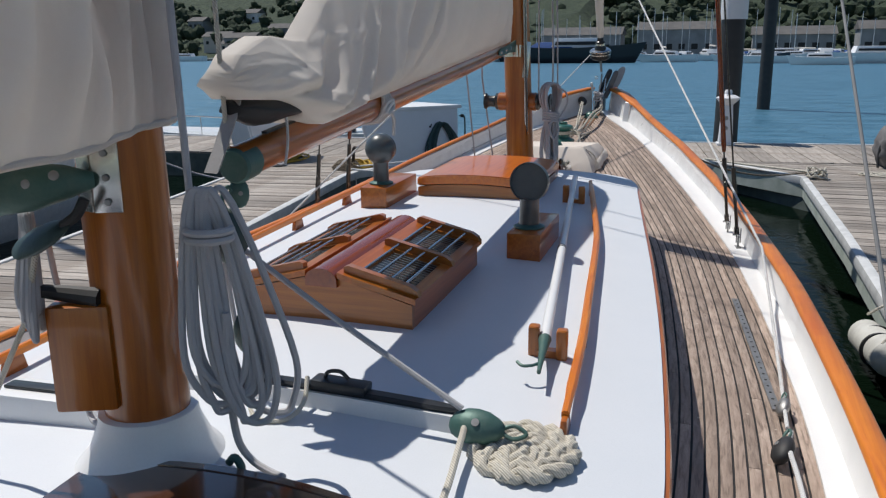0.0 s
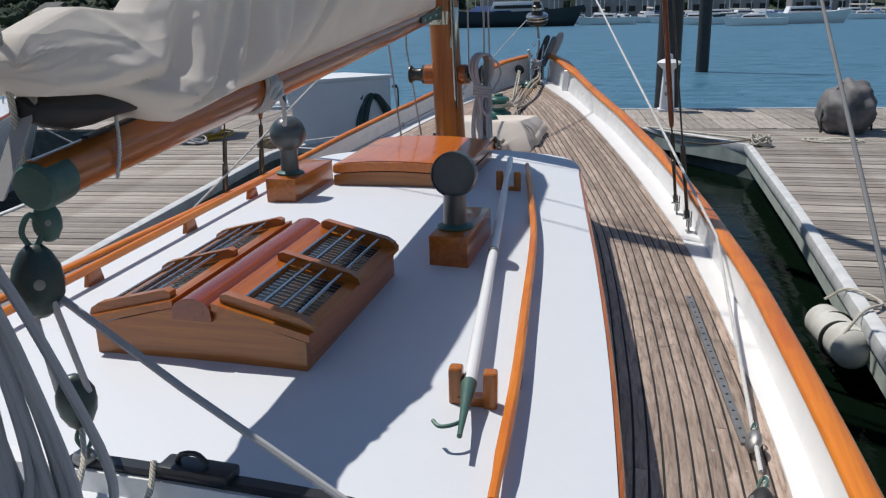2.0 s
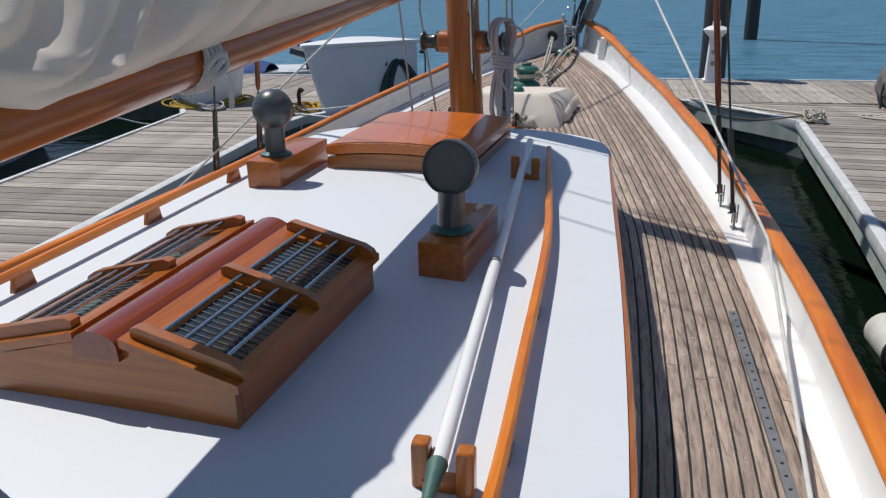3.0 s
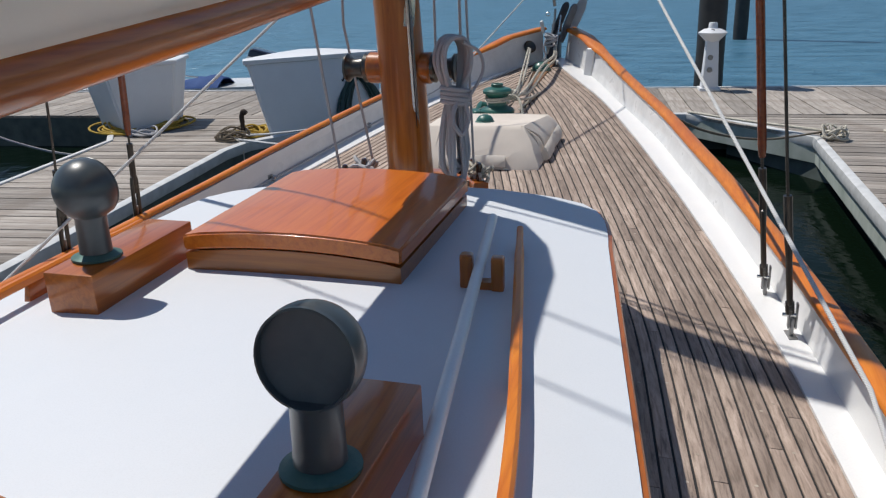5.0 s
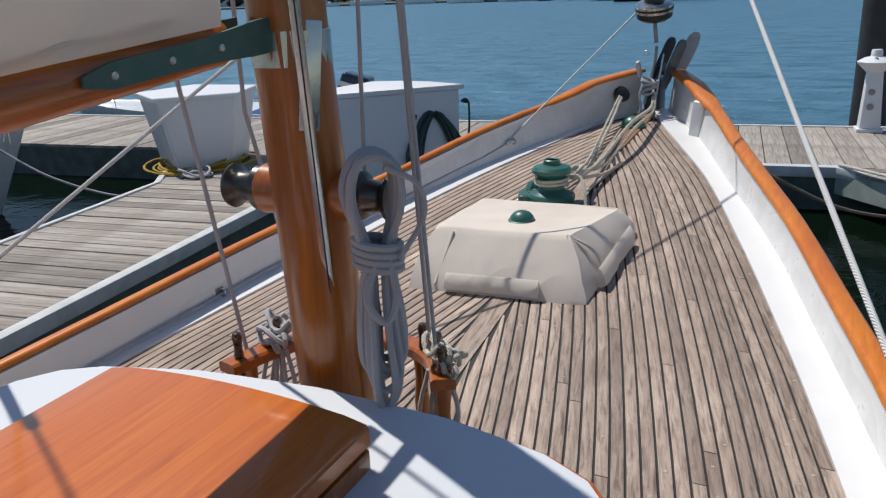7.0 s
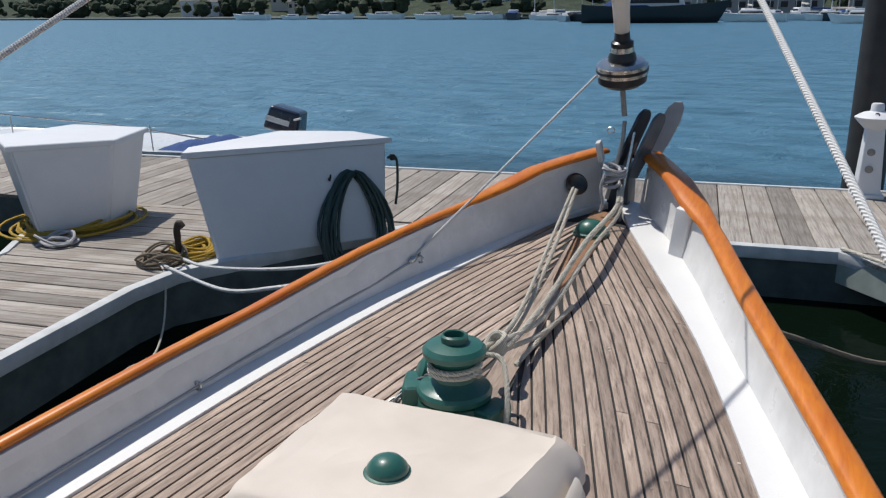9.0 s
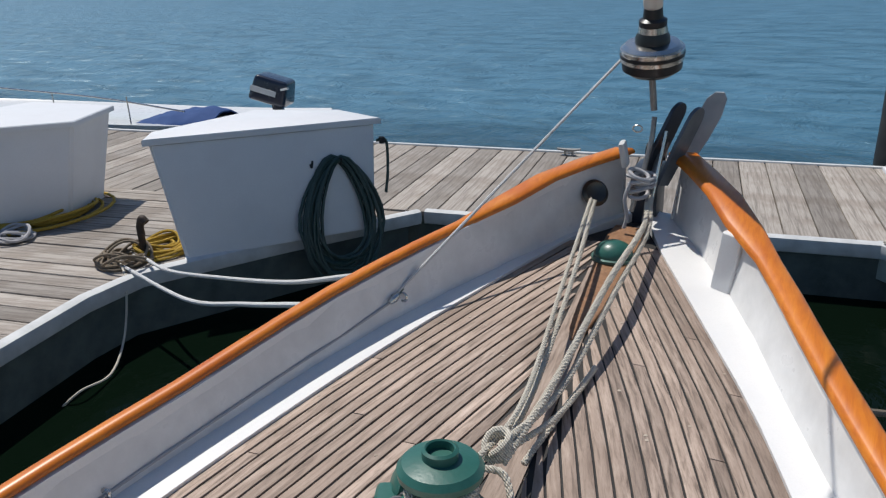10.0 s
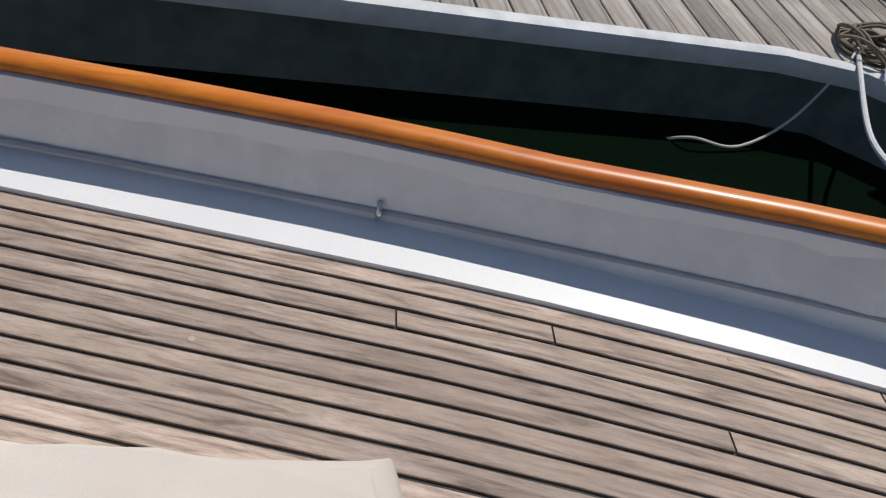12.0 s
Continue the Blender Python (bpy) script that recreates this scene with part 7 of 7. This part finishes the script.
part("leg", box((0.14, 0.2, 0.7), (-6.98, 17.8, 0.15), (0, -8, 15), 0.03), "navy", om)
part("handle", tube([(-6.85, 17.6, 0.95), (-6.7, 17.5, 0.98), (-6.62, 17.48, 1.0)], 0.018, 8), "dock_rim", om)

# marina and houses over the water
fr = random.Random(23)
kinds = [("hull_white", 8.0, None), ("hull_white", 0.0, None), ("black_metal", 0.0, "blue_cover"), ("hull_white", 9.5, "blue_cover"), ("hull_white", 7.0, None), ("slate_metal", 0.0, None)]
far = []
for k in range(17):
    d = 160 + fr.uniform(0, 22)
    u = -0.30 + 0.50 * k / 16 + fr.uniform(-0.012, 0.012)
    hm, mh, cv = kinds[k % len(kinds)]
    lab = {"hull_white": "white moored boat far across the harbour", "black_metal": "dark hulled workboat with a blue cover across the harbour", "slate_metal": "slate hulled motor boat across the harbour"}[hm]
    far.append(small_yacht(u * d + 1.6, d, fr.choice([0, 180, 90, 15, 170]), fr.uniform(8.0, 13.0), hm, lab, mh, True, cv))
for k in range(9):
    d = 190 + fr.uniform(0, 20)
    u = -0.72 + 0.07 * k
    small_yacht(u * d, d, fr.choice([0, 180, 20]), fr.uniform(8, 12), fr.choice(["hull_white", "hull_white", "black_metal"]), "boat moored along the far shore", 0, True, None, "boats along the far shore")
for k in range(22):
    d = 184 + fr.uniform(0, 7)
    small_yacht((-0.34 + 0.56 * k / 21) * d + 1.6, d, fr.choice([0, 180, 75, 105, 20]), fr.uniform(8.5, 13.5), fr.choice(["hull_white", "hull_white", "hull_white", "slate_metal"]), "boat berthed along the far pontoon", fr.choice([0, 0, 9.0]), True, fr.choice([None, None, "blue_cover"]), "boats along the far pontoon")
for x, y, yaw, ln, hm, cv, lab in ((-24, 150, 4, 24.0, "black_metal", "blue_cover", "long dark workboat with a blue cover across the harbour"), (-9, 156, 170, 11.0, "hull_white", None, "white cabin cruiser beside the workboat"), (7, 142, 165, 10.0, "hull_white", None, "white motor launch moored across the harbour"), (14, 128, 172, 9.0, "hull_white", None, "white motor launch moored across the harbour"), (22, 138, 8, 14.0, "hull_white", None, "large white motor cruiser across the harbour")):
    small_yacht(x, y, yaw, ln, hm, lab, 0.0, True, cv)
bm = bmesh.new()
slab([(-80, 194), (90, 194), (90, 197), (-80, 197)], -0.4, 0.5, bm)
solo("far_pontoon", bm, "dock_side", "long grey pontoon of the far marina", "pontoon", kind="structure")
for k in range(40):
    d = 194.4 + fr.uniform(0, 2.2)
    x = -48 + 2.6 * k + fr.uniform(-0.8, 0.8)
    h = fr.uniform(7, 12)
    line("far_mast", [(x, d, 0.5), (x, d, h)], 0.07, "dock_rim", "thin pale yacht mast in the far marina", "mast", 0, "masts of the far marina", 6)
for k, (x, w, h) in enumerate(((-34, 20, 5.5), (-9, 22, 6.5), (16, 18, 5.0), (38, 16, 6.0))):
    y = 216
    ob = thing("quay_building", (x, y, 0), "long grey boathouse with a pitched roof on the far quay", "building", "quay buildings")
    wall = part("wall", box((w, 9, h), (x, y, 0.4)), "grey_wall", ob)
    part("roof", sweep([[(xx, y - 5, h + 0.4), (xx, y, h + 2.4), (xx, y + 5, h + 0.4)] for xx in (x - w / 2 - 0.4, x + w / 2 + 0.4)]), "roof_grey", ob)
    for j in range(int(w / 3)):
        part("window", box((1.5, 0.2, 1.3), (x - w / 2 + 1.8 + 3 * j, y - 4.52, 2.2)), "rubber", wall)
solo("far_quay", slab([(-420, 226), (420, 176), (420, 600), (-420, 600)], -1, 0.45), "dock_side", "low grey quay along the far shore", "quay", kind="structure")
for k in range(34):
    x = -235 + fr.uniform(0, 150)
    y = 262 + fr.uniform(0, 120)
    z = 1 + (y - 262) * 0.2
    w, dpt, h = fr.uniform(7, 13), fr.uniform(6, 9), fr.uniform(3.2, 6)
    ob = thing("hillside_house", (x, y, z), "small pale house among trees on the far hillside", "house", "hillside houses")
    part("wall", box((w, dpt, h + 2), (x, y, z - 2)), fr.choice(["box_white", "grey_wall", "canvas_cover"]), ob)
    part("roof", sweep([[(xx, y - dpt / 2 - 0.5, z + h), (xx, y, z + h + 1.9), (xx, y + dpt / 2 + 0.5, z + h)] for xx in (x - w / 2 - 0.4, x + w / 2 + 0.4)]), "roof_grey", ob)
    for j in range(3):
        part("window", box((1.1, 0.2, 1.2), (x - w / 3 + j * w / 3, y - dpt / 2 - 0.02, z + h * 0.4)), "rubber", ob)
own = bmesh.new()
bmesh.ops.create_grid(own, x_segments=90, y_segments=24, size=1)
for v in own.verts:
    x, y = v.co.x * 460, 345 + v.co.y * 90
    v.co = Vector((x, y, 0.3 + 0.2 * (y - 258) + 4.0 * noise.noise(Vector((x, y, 0)) * 0.02) * min(1, (y - 255) / 30)))
solo("far_hillside", own, "hill", "dark wooded hillside behind the far shore", "hill", kind="structure", smooth=60)
bm = bmesh.new()
for k in range(420):
    x = -330 + fr.uniform(0, 420)
    y = 238 + fr.uniform(0, 130)
    z = 0.5 + max(0, y - 260) * 0.2
    r = fr.uniform(1.6, 4.2)
    for j in range(4):
        own = bmesh.new()
        bmesh.ops.create_icosphere(own, subdivisions=1, radius=r * fr.uniform(0.4, 0.8))
        for v in own.verts:
            v.co *= 1 + 0.35 * noise.noise(v.co + Vector((k, j, 0)))
        own.transform(Matrix.Translation((x + fr.uniform(-r, r), y + fr.uniform(-r, r), z + r * fr.uniform(0.5, 1.5))))
        join(bm, own)
solo("far_woods", bm, "hill", "dark green woods on the far hillside", "trees", (0, 240, 0), kind="stuff")
